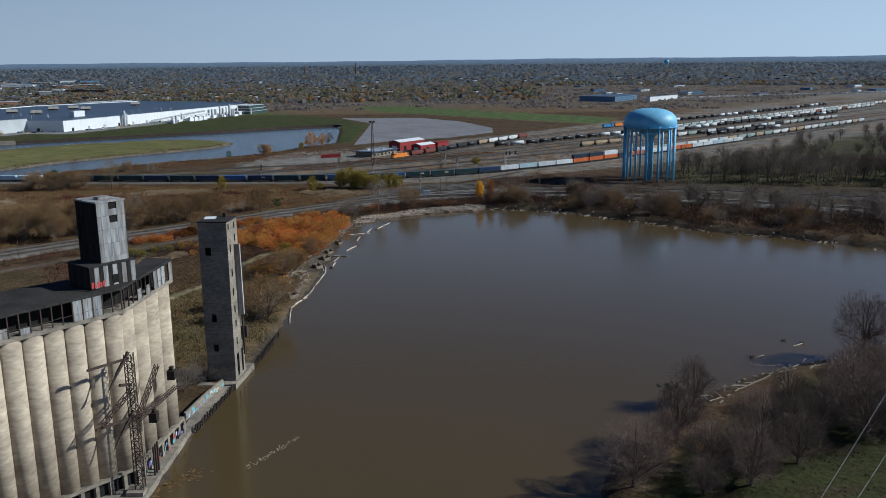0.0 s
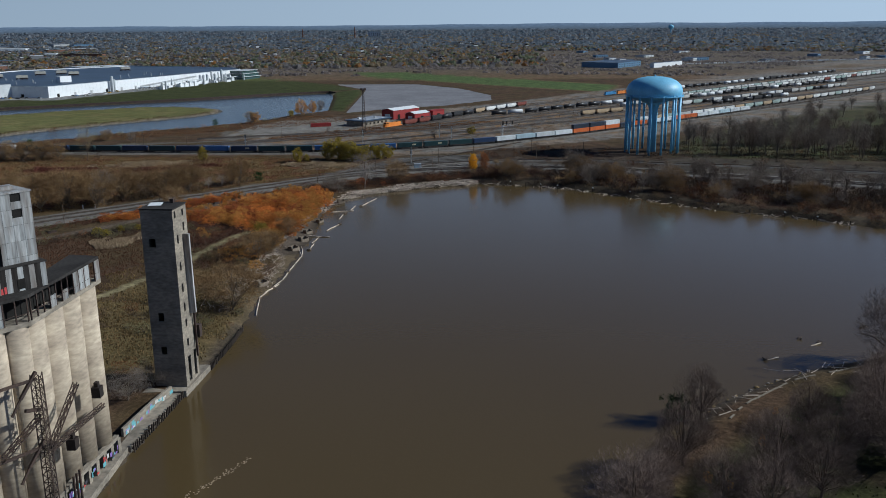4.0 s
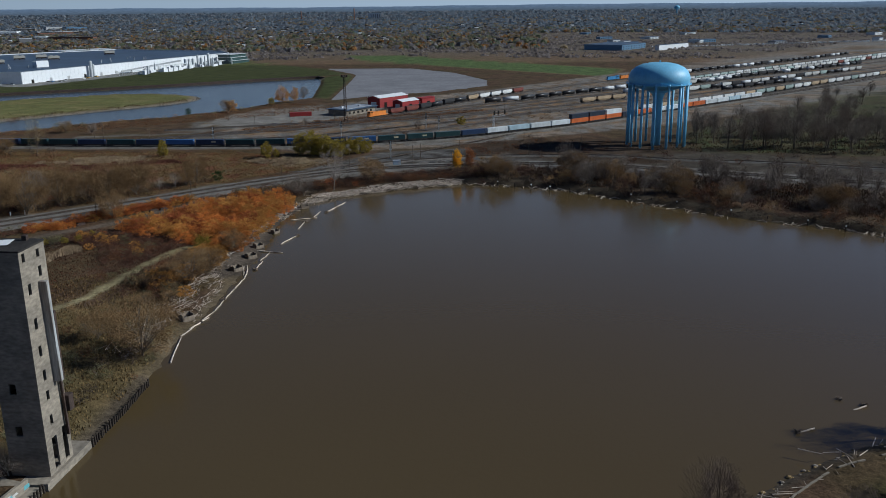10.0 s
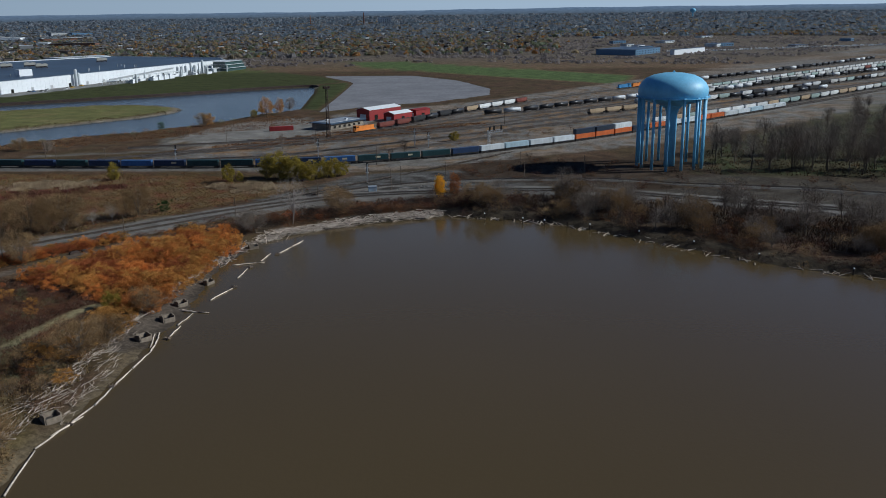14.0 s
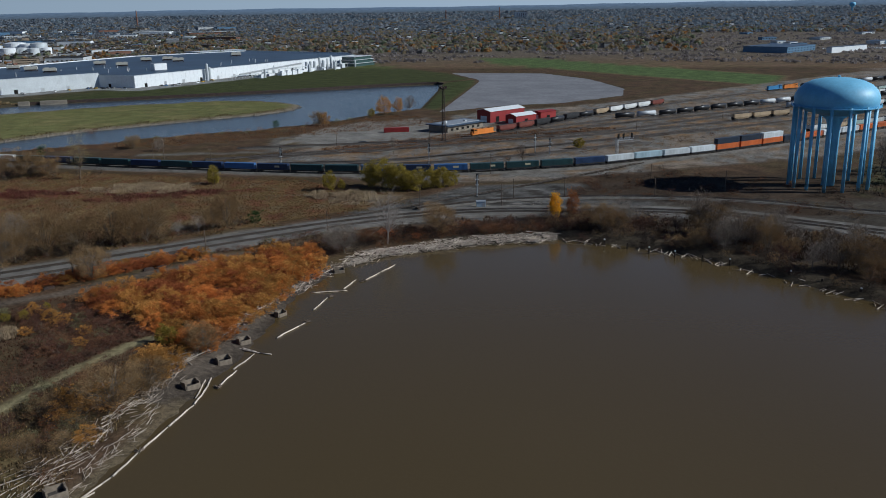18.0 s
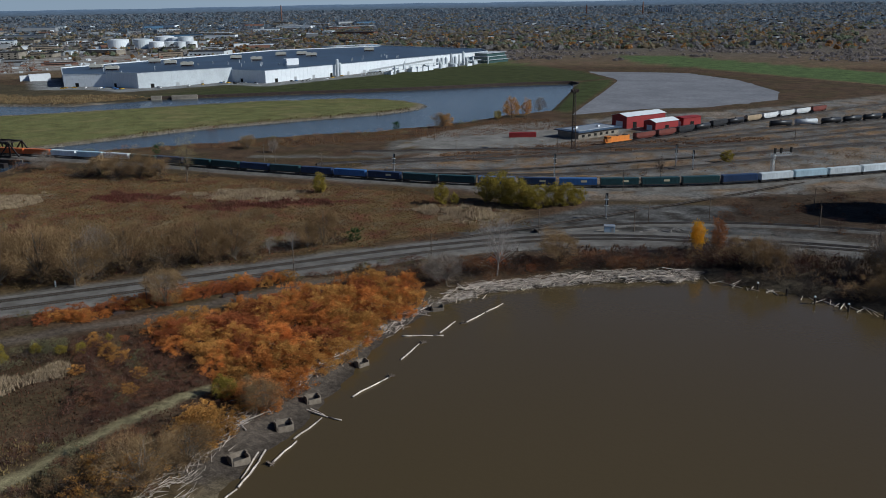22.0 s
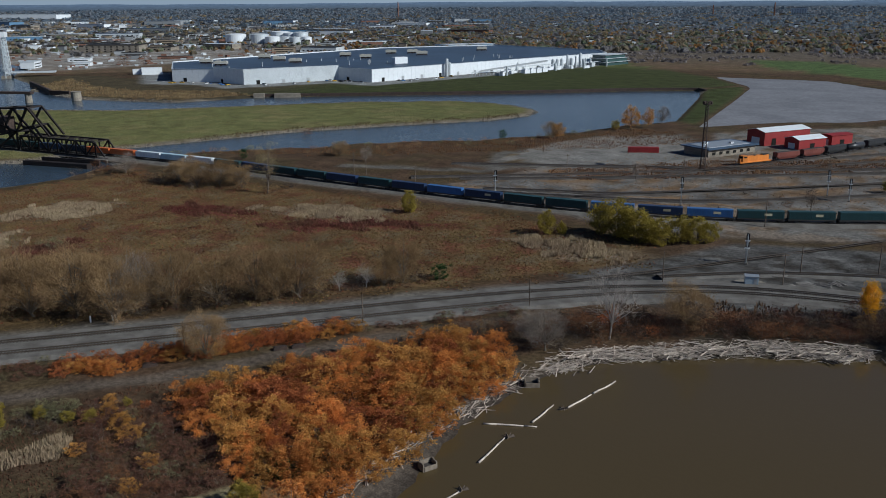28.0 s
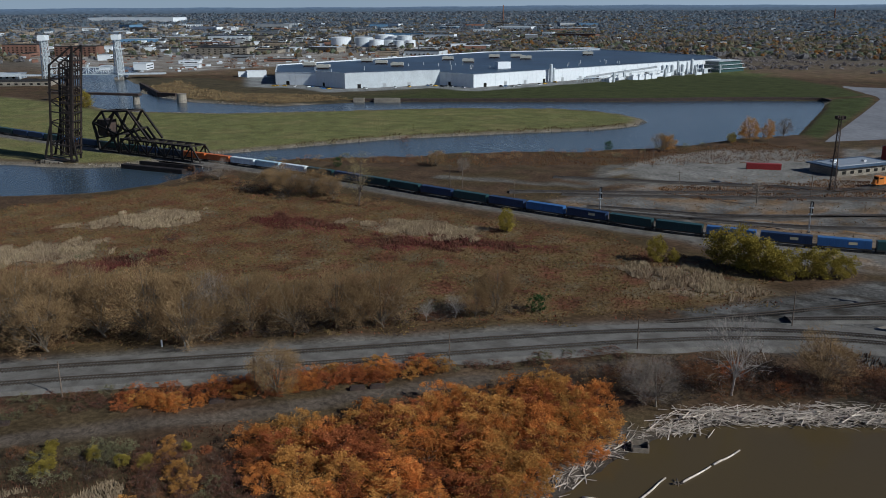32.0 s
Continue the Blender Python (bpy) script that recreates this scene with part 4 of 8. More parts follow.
HOPPERS = {c: hop.mesh("body", paint(f"{c} hopper paint", v)) for c, v in (("pale grey", (0.52, 0.52, 0.50)), ("white", (0.70, 0.71, 0.70)), ("brown-red", (0.20, 0.06, 0.045)), ("black", (0.03, 0.03, 0.032)), ("tan", (0.45, 0.34, 0.22)), ("pale green", (0.36, 0.45, 0.42)))}
TANKS = {c: tank.mesh("tank", paint(f"{c} tank paint", v, 0.4), True) for c, v in (("black", (0.028, 0.028, 0.03)), ("white", (0.72, 0.72, 0.72)), ("pale grey", (0.5, 0.52, 0.54)))}
TOP = top.mesh("roof_walk", steel)


def wagon(p, rz, kind, colour):
    ob = thing("hopper_wagon" if kind == "h" else "tank_wagon", p.x, p.y, 2.05, rz, f"{colour} {'covered hopper' if kind == 'h' else 'round tank'} wagon in the yard", "rail wagon", "wagons in the rail yard")
    part("body" if kind == "h" else "tank", (HOPPERS if kind == "h" else TANKS)[colour], None, ob)
    if kind == "h":
        part("roof_walk", TOP, None, ob)
    for x in (-6.0, 6.0):
        part("bogie", BOGIE, None, ob).location.x = x


rnd = random.Random(21)


def rake(k, start, count, kinds):
    d = start
    for i in range(count):
        p, rz = track_point(lines[k], d)
        kind, colour = rnd.choice(kinds)
        wagon(p, rz, kind, colour)
        d += 17.9


PALE, DARK = [("h", "pale grey"), ("h", "white"), ("h", "white"), ("h", "pale green")], [("t", "black"), ("t", "black"), ("h", "black"), ("t", "pale grey")]
rake(3, 125, 4, [("h", "black"), ("t", "black"), ("h", "black")])
rake(3, 197, 4, [("h", "white"), ("h", "white"), ("h", "tan")])
rake(3, 269, 1, [("h", "brown-red")])
rake(3, 476, 31, DARK)
rake(4, 74, 12, DARK)
rake(4, 300, 40, PALE)
rake(2, 420, 28, DARK + [("h", "pale grey")])
rake(5, 60, 26, PALE + [("h", "tan")])
rake(6, 240, 36, PALE + [("h", "brown-red"), ("h", "pale grey")])
rake(1, 330, 3, [("h", "tan"), ("t", "white")]), rake(1, 470, 20, DARK + PALE)
rake(0, 470, 8, DARK)


def locomotive(p, rz, colour, mcol):
    ob = thing("locomotive", p.x, p.y, 2.05, rz, f"{colour} diesel locomotive on a yard siding", "locomotive")
    s = Shape()
    s.box(0, 0, 0.9, 19.5, 2.9, 0.5)
    s.box(-1.5, 0, 1.4, 14.0, 1.9, 2.6)
    part("hood", s, mcol, ob)
    s = Shape()
    s.box(7.0, 0, 1.4, 3.0, 2.9, 3.1)
    s.box(9.0, 0, 1.4, 1.1, 1.8, 1.6)
    part("cab", s, mcol, ob)
    s = Shape()
    s.box(7.0, 0, 3.3, 3.06, 2.4, 0.7), s.box(7.0, 0, 3.3, 2.2, 2.96, 0.7)
    part("window", s, M["dark"], ob)
    s = Shape()
    s.box(-6, 0, 4.0, 3.0, 1.7, 0.4), s.box(0, 0, 4.0, 1.2, 1.0, 0.35)
    part("radiator", s, steel, ob)
    s = Shape()
    s.box(0, 0, 0.35, 5.5, 2.3, 0.8)
    part("fuel_tank", s, steel, ob)
    for x in (-6.5, 6.5):
        part("bogie", BOGIE, None, ob).location.x = x


orange_paint = paint("orange locomotive paint", (0.62, 0.20, 0.03))
p, rz = track_point(lines[3], 68)
locomotive(p, rz + 180, "orange and black", orange_paint)
p, rz = track_point(lines[3], 89)
wagon(p, rz, "h", "brown-red")
p, rz = track_point(lines[3], 107)
wagon(p, rz, "h", "brown-red")
for q, colour, mm in ((432, "blue", paint("blue locomotive paint", (0.05, 0.2, 0.4))), (453, "orange", orange_paint)):
    p, rz = track_point(lines[3], q)
    locomotive(p, rz, colour, mm)


# ---- yard buildings ----
def shed(x, y, rz, L, W, H, wall, roof, label, doors=2, pitch=1.4):
    z = gz(x, y) - 0.3
    ob = thing("shed", x, y, z, rz, label, "shed")
    s = Shape()
    s.box(0, 0, 0, L, W, H)
    s.add([(-L / 2, -W / 2, H), (-L / 2, W / 2, H), (-L / 2, 0, H + pitch), (L / 2, -W / 2, H), (L / 2, W / 2, H), (L / 2, 0, H + pitch)], [(0, 2, 1), (3, 4, 5)])
    part("wall", s, wall, ob)
    s = Shape()
    for sy in (-1, 1):
        a, b = (0, 0, H + pitch + 0.1), (0, sy * (W / 2 + 0.4), H - 0.05)
        s.add([(-L / 2 - 0.4, a[1], a[2]), (L / 2 + 0.4, a[1], a[2]), (L / 2 + 0.4, b[1], b[2]), (-L / 2 - 0.4, b[1], b[2]), (-L / 2 - 0.4, a[1], a[2] + 0.15), (L / 2 + 0.4, a[1], a[2] + 0.15), (L / 2 + 0.4, b[1], b[2] + 0.15), (-L / 2 - 0.4, b[1], b[2] + 0.15)],
              [(0, 1, 2, 3), (7, 6, 5, 4), (4, 5, 1, 0), (5, 6, 2, 1), (6, 7, 3, 2), (7, 4, 0, 3)])
    part("roof", s, roof, ob)
    for i in range(doors):
        s = Shape()
        s.box(-L / 2 + (i + 0.7) * L / (doors + 0.4), -W / 2 - 0.05, 0, 3.2, 0.12, H * 0.55)
        part("door", s, M["dark"], ob)
    s = Shape()
    s.box(-L / 2 - 0.05, 0, 0.0, 0.12, W * 0.45, H * 0.6)
    part("end_door", s, M["white"], ob)
    return ob


shed(-31.5, 776, 52, 34, 13, 8.2, M["redpaint"], M["white"], "tall barn-red steel shed with a white roof", 3)
shed(-16.5, 765, 52, 20, 10, 5.2, M["redpaint"], M["white"], "low barn-red steel shed with a pale roof", 1)
shed(-2, 786, 52, 16, 8, 5.6, M["redpaint"], M["redpaint"], "barn-red shed behind the sidings", 1, 0.4)


def low_building():
    ob = thing("yard_office", -55.5, 728, gz(-55, 728) - 0.2, 56, "low beige flat-roofed yard office", "building")
    s = Shape()
    s.box(0, 0, 0, 34, 17, 4.2)
    part("wall", s, M["concrete"], ob)
    s = Shape()
    s.box(0, 0, 4.2, 37, 20, 0.6)
    part("roof", s, M["roof_dark"], ob)
    s = Shape()
    s.box(0, 0, 4.8, 30, 14, 0.25)
    s.box(-8, 3, 5.0, 2.5, 2, 1.1), s.box(6, -2, 5.0, 1.6, 1.6, 0.9)
    part("rooftop_unit", s, M["silver"], ob)
    for i in range(6):
        s = Shape()
        s.box(-13 + i * 5, -8.55, 1.2, 2.2, 0.12, 1.5)
        part("window", s, M["dark"], ob)


low_building()
ob = thing("shipping_container", -92, 712, gz(-92, 712), 20, "faded red shipping container on the gravel", "container")
part("container", BOXES["orange"].copy(), None, ob).data.materials[0] = M["redpaint"]


def lattice(s, x, y, z0, z1, w0, w1, bay, r=0.06):
    """A square lattice mast."""
    n = max(2, round((z1 - z0) / bay))
    def corner(i, k):
        w = (w0 + (w1 - w0) * i / n) / 2
        return (x + w * (1 if k in (0, 3) else -1), y + w * (1 if k in (0, 1) else -1), z0 + (z1 - z0) * i / n)
    for i in range(n):
        for k in range(4):
            s.beam(corner(i, k), corner(i + 1, k), r * 2)
            s.beam(corner(i, k), corner(i + 1, (k + 1) % 4), r * 1.4)
            s.beam(corner(i, k), corner(i, (k + 1) % 4), r * 1.2)


ob = thing("floodlight_mast", -54, 673, gz(-54, 673), 0, "tall steel lattice floodlight mast in the yard", "mast")
s = Shape()
lattice(s, 0, 0, 0, 31, 2.2, 1.0, 2.2, 0.09)
part("lattice", s, M["rust"], ob)
s = Shape()
s.lathe([(2.0, 31), (2.0, 31.3)], 12)
part("platform", s, M["rust"], ob)
for i in range(6):
    a = i * math.pi / 3
    s = Shape()
    s.box(1.8 * math.cos(a), 1.8 * math.sin(a), 31.3, 0.8, 0.8, 1.2, math.degrees(a))
    part("floodlight", s, M["rust"], ob)


def signal_mast(x, y, h, heads=2, rz=90):
    ob = thing("railway_signal", x, y, gz(x, y), rz, "silver railway signal mast with black signal heads and a ladder", "railway signal", "railway signals")
    s = Shape()
    s.tube((0, 0, 0), (0, 0, h), 0.16, 0.14, 8)
    part("mast", s, M["silver"], ob)
    s = Shape()
    for o in (-0.25, 0.25):
        s.beam((-0.7, o, 0.2), (-0.5, o, h - 0.6), 0.07)
    for i in range(int(h / 0.5)):
        s.beam((-0.68, -0.25, 0.5 + i * 0.5), (-0.68, 0.25, 0.5 + i * 0.5), 0.05)
    part("ladder", s, M["silver"], ob)
    for i in range(heads):
        z = h - 0.9 - i * 2.3
        b = Shape()
        b.box(0.25, 0, z - 0.9, 0.35, 1.0, 2.0)
        hd = part("signal_head", b, M["dark"], ob)
        v = Shape()
        for k in range(3):
            v.tube((0.42, 0, z - 0.5 + k * 0.55), (0.75, 0, z - 0.5 + k * 0.55), 0.2, 0.22, 8)
        part("visor", v, M["dark"], hd)
        pf = Shape()
        pf.box(-0.3, 0, z - 1.1, 1.6, 1.5, 0.08)
        part("platform", pf, M["silver"], ob)
    b = Shape()
    b.box(0, 0, 0, 0.9, 0.9, 0.5)
    part("base", b, M["concrete"], ob)


for x, y, h in ((-13.5, 525.5, 9.5), (-48, 596, 11), (2.5, 640, 10.5), (-124, 588, 9), (11, 631, 9)):
    signal_mast(x, y, h)


def signal_bridge(x, y, rz):
    ob = thing("signal_gantry", x, y, gz(x, y), rz, "silver lattice cantilever gantry with black signal heads", "signal gantry")
    s = Shape()
    lattice(s, 0, 0, 0, 10.5, 1.2, 1.2, 1.5, 0.06)
    part("mast", s, M["silver"], ob)
    s = Shape()
    for z in (9.2, 10.4):
        for o in (-0.6, 0.6):
            s.beam((-0.6, o, z), (9.5, o, z), 0.14)
    for i in range(9):
        s.beam((i * 1.1, -0.6, 9.2), (i * 1.1 + 1.1, -0.6, 10.4), 0.09), s.beam((i * 1.1, 0.6, 10.4), (i * 1.1 + 1.1, 0.6, 9.2), 0.09)
    part("arm", s, M["silver"], ob)
    for q in (3.2, 8.4, 0.0):
        s = Shape()
        s.box(q, -0.9, 10.4, 1.0, 0.4, 2.4)
        part("signal_head", s, M["dark"], ob)


signal_bridge(46, 624, 35)
ob = thing("equipment_cabinet", -9.2, 505, gz(-9, 505), 12, "pale blue-grey steel signal equipment cabin on a concrete pad", "equipment cabin")
s = Shape()
s.box(0, 0, 0.3, 3.6, 2.6, 2.6)
part("body", s, mat("pale blue-grey cabin paint", (0.40, 0.48, 0.54), 0.5, vary=0.08), ob)
s = Shape()
s.box(0, 0, 2.9, 3.9, 2.9, 0.15)
part("roof", s, M["silver"], ob)
s = Shape()
s.box(1.0, -1.32, 0.35, 0.9, 0.05, 2.1)
part("door", s, M["silver"], ob)
s = Shape()
s.lathe([(5.2, 0.02), (5.0, 0.3)], 24)
part("pad", s, M["concrete"], ob)


def pole(x, y, h, arm=True):
    ob = thing("utility_pole", x, y, gz(x, y), random.Random(int(x * 7)).uniform(20, 60), "grey weathered wooden utility pole", "utility pole", "utility poles")
    s = Shape()
    s.tube((0, 0, 0), (0, 0, h), 0.17, 0.12, 7)
    part("post", s, M["bark"], ob)
    if arm:
        s = Shape()
        s.box(0, 0, h - 0.8, 2.2, 0.14, 0.14)
        part("crossarm", s, M["bark"], ob)


for x, y, h, arm in ((-119, 396, 8, 0), (-92, 430, 8, 0), (-59, 460, 8, 0), (-32, 495, 10, 0), (-14, 575, 10, 0), (-1, 507, 10, 1), (2.5, 520, 9, 0), (23, 531, 9, 0), (-162, 587, 9, 1), (-197, 592, 11, 1), (-193.6, 597, 11, 1), (-151, 372, 8, 0), (-176, 349, 8, 0),
                     (60, 530, 9, 0), (60, 560, 9, 1), (90, 545, 9, 0), (-110, 640, 9, 1), (-60, 660, 9, 1), (0, 690, 9, 1), (60, 730, 9, 1), (120, 790, 9, 1), (-140, 690, 9, 1), (200, 860, 9, 1)):
    pole(x, y, h, arm)
# track-side junk: low dark boxes and short marker posts
for x, y, rz in ((-122, 388, 45), (-98, 411, 45), (-101, 408, 45), (-150, 358, 45), (-43, 462, 20), (-22, 478, 20)):
    s = Shape()
    s.box(0, 0, 0, 3.2, 1.3, 0.7).box(0, 0, 0.7, 2.6, 0.9, 0.2)
    o = solo("rail_crate", s, M["rust"], "low rusty steel box lying beside the track", "box", "boxes beside the track")
    o.matrix_basis = pose(x, y, gz(x, y) - 0.05, 0, 0, rz)
for x, y in ((-155, 401), (-151, 404.5)):
    s = Shape()
    s.box(0, 0, 0, 0.3, 0.3, 1.7)
    o = solo("marker_post", s, M["white"], "short white marker post beside the track", "post", "white marker posts")
    o.location = (x, y, gz(x, y))


# ---- factory ----
def factory():
    z0 = 1.2
    ob = thing("factory", 0, 0, z0, 0, "long white steel-clad factory with a dark roof and rooftop units", "factory")
    out = [(-712, 1020), (-632, 934), (-588, 946), (-540, 934), (-484, 1016), (-438, 1006), (-303, 1362), (-330, 1420), (-520, 1500), (-640, 1370)]
    n = len(out)
    H = 12.8
    cx, cy = -500, 1200
    for i, (a, b) in enumerate(zip(out, out[1:] + out[:1])):
        a, b = Vector(a), Vector(b)
        d = b - a
        L = d.length
        d.normalize()
        m, ang = (a + b) / 2, math.degrees(math.atan2(d.y, d.x))
        hh = H + (2.2 if i in (2, 3) else 0)
        s = Shape()
        s.box(m.x, m.y, 0, L, 0.6, hh, ang)
        w = part("wall", s, M["white"] if i != 3 else M["whitegrey"], ob)
        nrm = Vector((d.y, -d.x))
        k = int(L / 6)
        joint = Shape().box(0, 0, 0, 0.12, 0.06, hh, ang).mesh("panel_joint", M["whitegrey"])
        for q in range(k):
            p = a + d * ((q + 0.5) * L / k) + nrm * 0.33
            part("panel_joint", joint, None, w).location = (p.x, p.y, 0)
        s = Shape()
        s.box(m.x + nrm.x * 0.1, m.y + nrm.y * 0.1, hh, L, 0.9, 0.35, ang)
        part("coping", s, M["whitegrey"], w)
        if i in (1, 2, 3, 4, 5):
            for q in range(int(L / 26)):
                p = a + d * (14 + q * 26) + nrm * 0.36
                s = Shape()
                s.box(p.x, p.y, 0, 3.6, 0.1, 4.2, ang)
                part("loading_door", s, M["silver"] if q % 3 else M["dark"], w)
    s = Shape()
    s.prism(out, H - 1.2, H - 0.8)
    part("roof", s, M["roof_dark"], ob, "dark membrane roof with sky blue in its colour")
    unit = Shape().box(0, 0, 2.4, 14, 9, 2.6).box(-3, 0, 5.0, 5, 6, 0.7).box(4, 0, 5.0, 4, 6, 0.5).mesh("rooftop_unit", mat("beige unit casing", (0.42, 0.40, 0.35), 0.6, vary=0.1))
    legs = Shape().box(0, 0, 0.9, 12, 7.5, 1.5)
    for x in (-6.5, 0, 6.5):
        for y in (-3.5, 3.5):
            legs.box(x, y, 0, 0.5, 0.5, 1.3)
    legs = legs.mesh("frame", M["rust"])
    for x, y in ((-658, 1015), (-621, 996), (-650, 1108), (-610, 1084), (-572, 1063), (-582, 1181), (-538, 1157), (-556, 1249), (-535, 1268), (-506, 1240), (-477, 1359)):
        u = part("rooftop_unit", unit, None, ob, "beige rooftop air unit")
        u.location, u.rotation_euler.z = (x, y, H - 0.8), radians(30)
        part("frame", legs, None, u)
    s = Shape()
    s.box(-461, 1103, H - 0.8, 16, 8, 7, 60)
    part("penthouse", s, M["white"], ob)
    r = random.Random(3)
    for i in range(26):
        s = Shape()
        x, y = r.choice(((-600, 1000), (-480, 1080), (-430, 1160), (-400, 1240), (-550, 1110)))
        s.lathe([(0.5, H - 0.8), (0.5, H + r.uniform(1, 4))], 8, x + r.uniform(-25, 25), y + r.uniform(-25, 25))
        part("vent_pipe", s, M["silver"], ob)
    # process towers and tanks along the river side
    d = Vector((135, 356)).normalized()
    for u, r_, h in ((98, 1.7, 19), (102, 1.5, 15), (250, 2.0, 12), (258, 2.0, 12), (266, 2.0, 12), (276, 1.4, 16), (284, 2.0, 12), (292, 1.0, 14), (300, 1.8, 17)):
        p = Vector((-438, 1006)) + d * u + Vector((d.y, -d.x)) * (4 if u < 150 else 22)
        s = Shape()
        s.lathe([(r_, 0), (r_, h - 1), (r_ * 0.5, h), (0.1, h + 0.1)], 14, p.x, p.y)
        part("process_tower", s, M["whitegrey"], ob, smooth=False)
    for u in (185, 195, 205, 215):
        p = Vector((-438, 1006)) + d * u + Vector((d.y, -d.x)) * 38
        s = Shape()
        s.box(p.x, p.y, 0, 8, 6, 4.5, 69).box(p.x, p.y, 4.5, 3, 3, 1.2, 69)
        part("cooling_unit", s, M["white"], ob)
    for u0, u1, z in ((170, 250, 6.5), (120, 160, 4.0), (300, 345, 5)):
        a, b = Vector((-438, 1006)) + d * u0 + Vector((d.y, -d.x)) * 20, Vector((-438, 1006)) + d * u1 + Vector((d.y, -d.x)) * 24
        s = Shape()
        s.beam((a.x, a.y, z), (b.x, b.y, z), 1.2, 0.8)
        for q in range(9):
            p = a + (b - a) * q / 8
            s.beam((p.x, p.y, 0), (p.x, p.y, z), 0.4)
        part("pipe_rack", s, M["whitegrey"], ob)
    r = random.Random(17)
    for q in range(30):
        u, off = r.uniform(135, 330), r.uniform(8, 44)
        p = Vector((-438, 1006)) + d * u + Vector((d.y, -d.x)) * off
        s = Shape()
        if q % 3:
            s.box(p.x, p.y, 0, r.uniform(3, 9), r.uniform(2.5, 5), r.uniform(2, 5), 69)
            part("plant_box", s, M["white"] if q % 2 else M["whitegrey"], ob)
        else:
            k = r.uniform(0.9, 1.8)
            s.lathe([(k, 0), (k, r.uniform(5, 10)), (k * 0.3, r.uniform(10.2, 11))], 12, p.x, p.y)
            part("process_tower", s, M["whitegrey"], ob)
    a, b = Vector((-438, 1006)) + d * 150 + Vector((d.y, -d.x)) * 3, Vector((-438, 1006)) + d * 235 + Vector((d.y, -d.x)) * 26
    part("conveyor", Shape().beam((a.x, a.y, 3), (b.x, b.y, 11), 2.2, 1.8), M["silver"], ob)
    # stepped glass office
    for k, (h0, h1, inset) in enumerate(((0, 4.0, 0), (4.4, 8.4, 1.5), (8.8, 12.5, 3))):
        s = Shape()
        s.box(-292, 1335, h0, 46 - inset * 2, 26 - inset * 2, h1 - h0, 69)
        part("office_floor", s, mat("office glass" if k == 0 else f"office glass upper {'i' * k}", (0.05, 0.09, 0.09), 0.15, vary=0.1), ob)
        s = Shape()
        s.box(-292, 1335, h1, 49 - inset * 2, 29 - inset * 2, 0.4, 69)
        part("office_slab", s, M["whitegrey"], ob)
    s = Shape()
    s.box(-722, 996, 0, 22, 14, 7.5, 48).box(-735, 990, 0, 14, 10, 6, 48)
    part("side_building", s, M["white"], ob)


factory()
# retaining wall of the river under the factory
s = Shape()
wall = catmull([(-460, 862, 0), (-394, 902, 0), (-271, 975, 0), (-192, 1031, 0), (-130, 1063, 0), (-121, 1050, 0)], 12)
for a, b in zip(wall, wall[1:]):
    s.beam((a.x, a.y, 0.6), (b.x, b.y, 0.6), 1.4, 4.4)
solo("river_wall", s, M["rust"], "dark steel sheet-pile wall along the river bank", "retaining wall", kind="structure")
for x, y, w in ((-462, 858, 9), (-441, 870, 22)):
    s = Shape()
    s.box(0, 0, -1, w, 5, 4.5)
    o = solo("concrete_abutment", s, M["concrete"], "broken pale concrete abutment on the river bank", "abutment", "old river abutments")
    o.matrix_basis = pose(x, y, 0, 0, 0, 30)


# ---- bridges ----
def bars(name, s, material, ob):
    """Each square bar of a frame as a part of its own."""
    for k in range(0, len(s.v), 8):
        piece = Shape()
        piece.add(s.v[k:k + 8], [(0, 1, 2, 3), (7, 6, 5, 4), (4, 5, 1, 0), (5, 6, 2, 1), (6, 7, 3, 2), (7, 4, 0, 3)])
        part(name, piece, material, ob)


def truss(s, a, b, h0, h1, bays, w, r=0.35):
    """One truss plane from a to b: bottom chord at h0, top chord at h1."""
    a, b = Vector(a), Vector(b)
    P = [a + (b - a) * i / bays for i in range(bays + 1)]
    for i in range(bays):
        p, q = P[i], P[i + 1]
        s.beam((p.x, p.y, h0), (q.x, q.y, h0), r * 2)
        s.beam((p.x, p.y, h1), (q.x, q.y, h1), r * 2)
        s.beam((p.x, p.y, h0), (p.x, p.y, h1), r * 1.4)
        s.beam((p.x, p.y, h0 if i % 2 else h1), (q.x, q.y, h1 if i % 2 else h0), r * 1.4)
    s.beam((b.x, b.y, h0), (b.x, b.y, h1), r * 1.4)


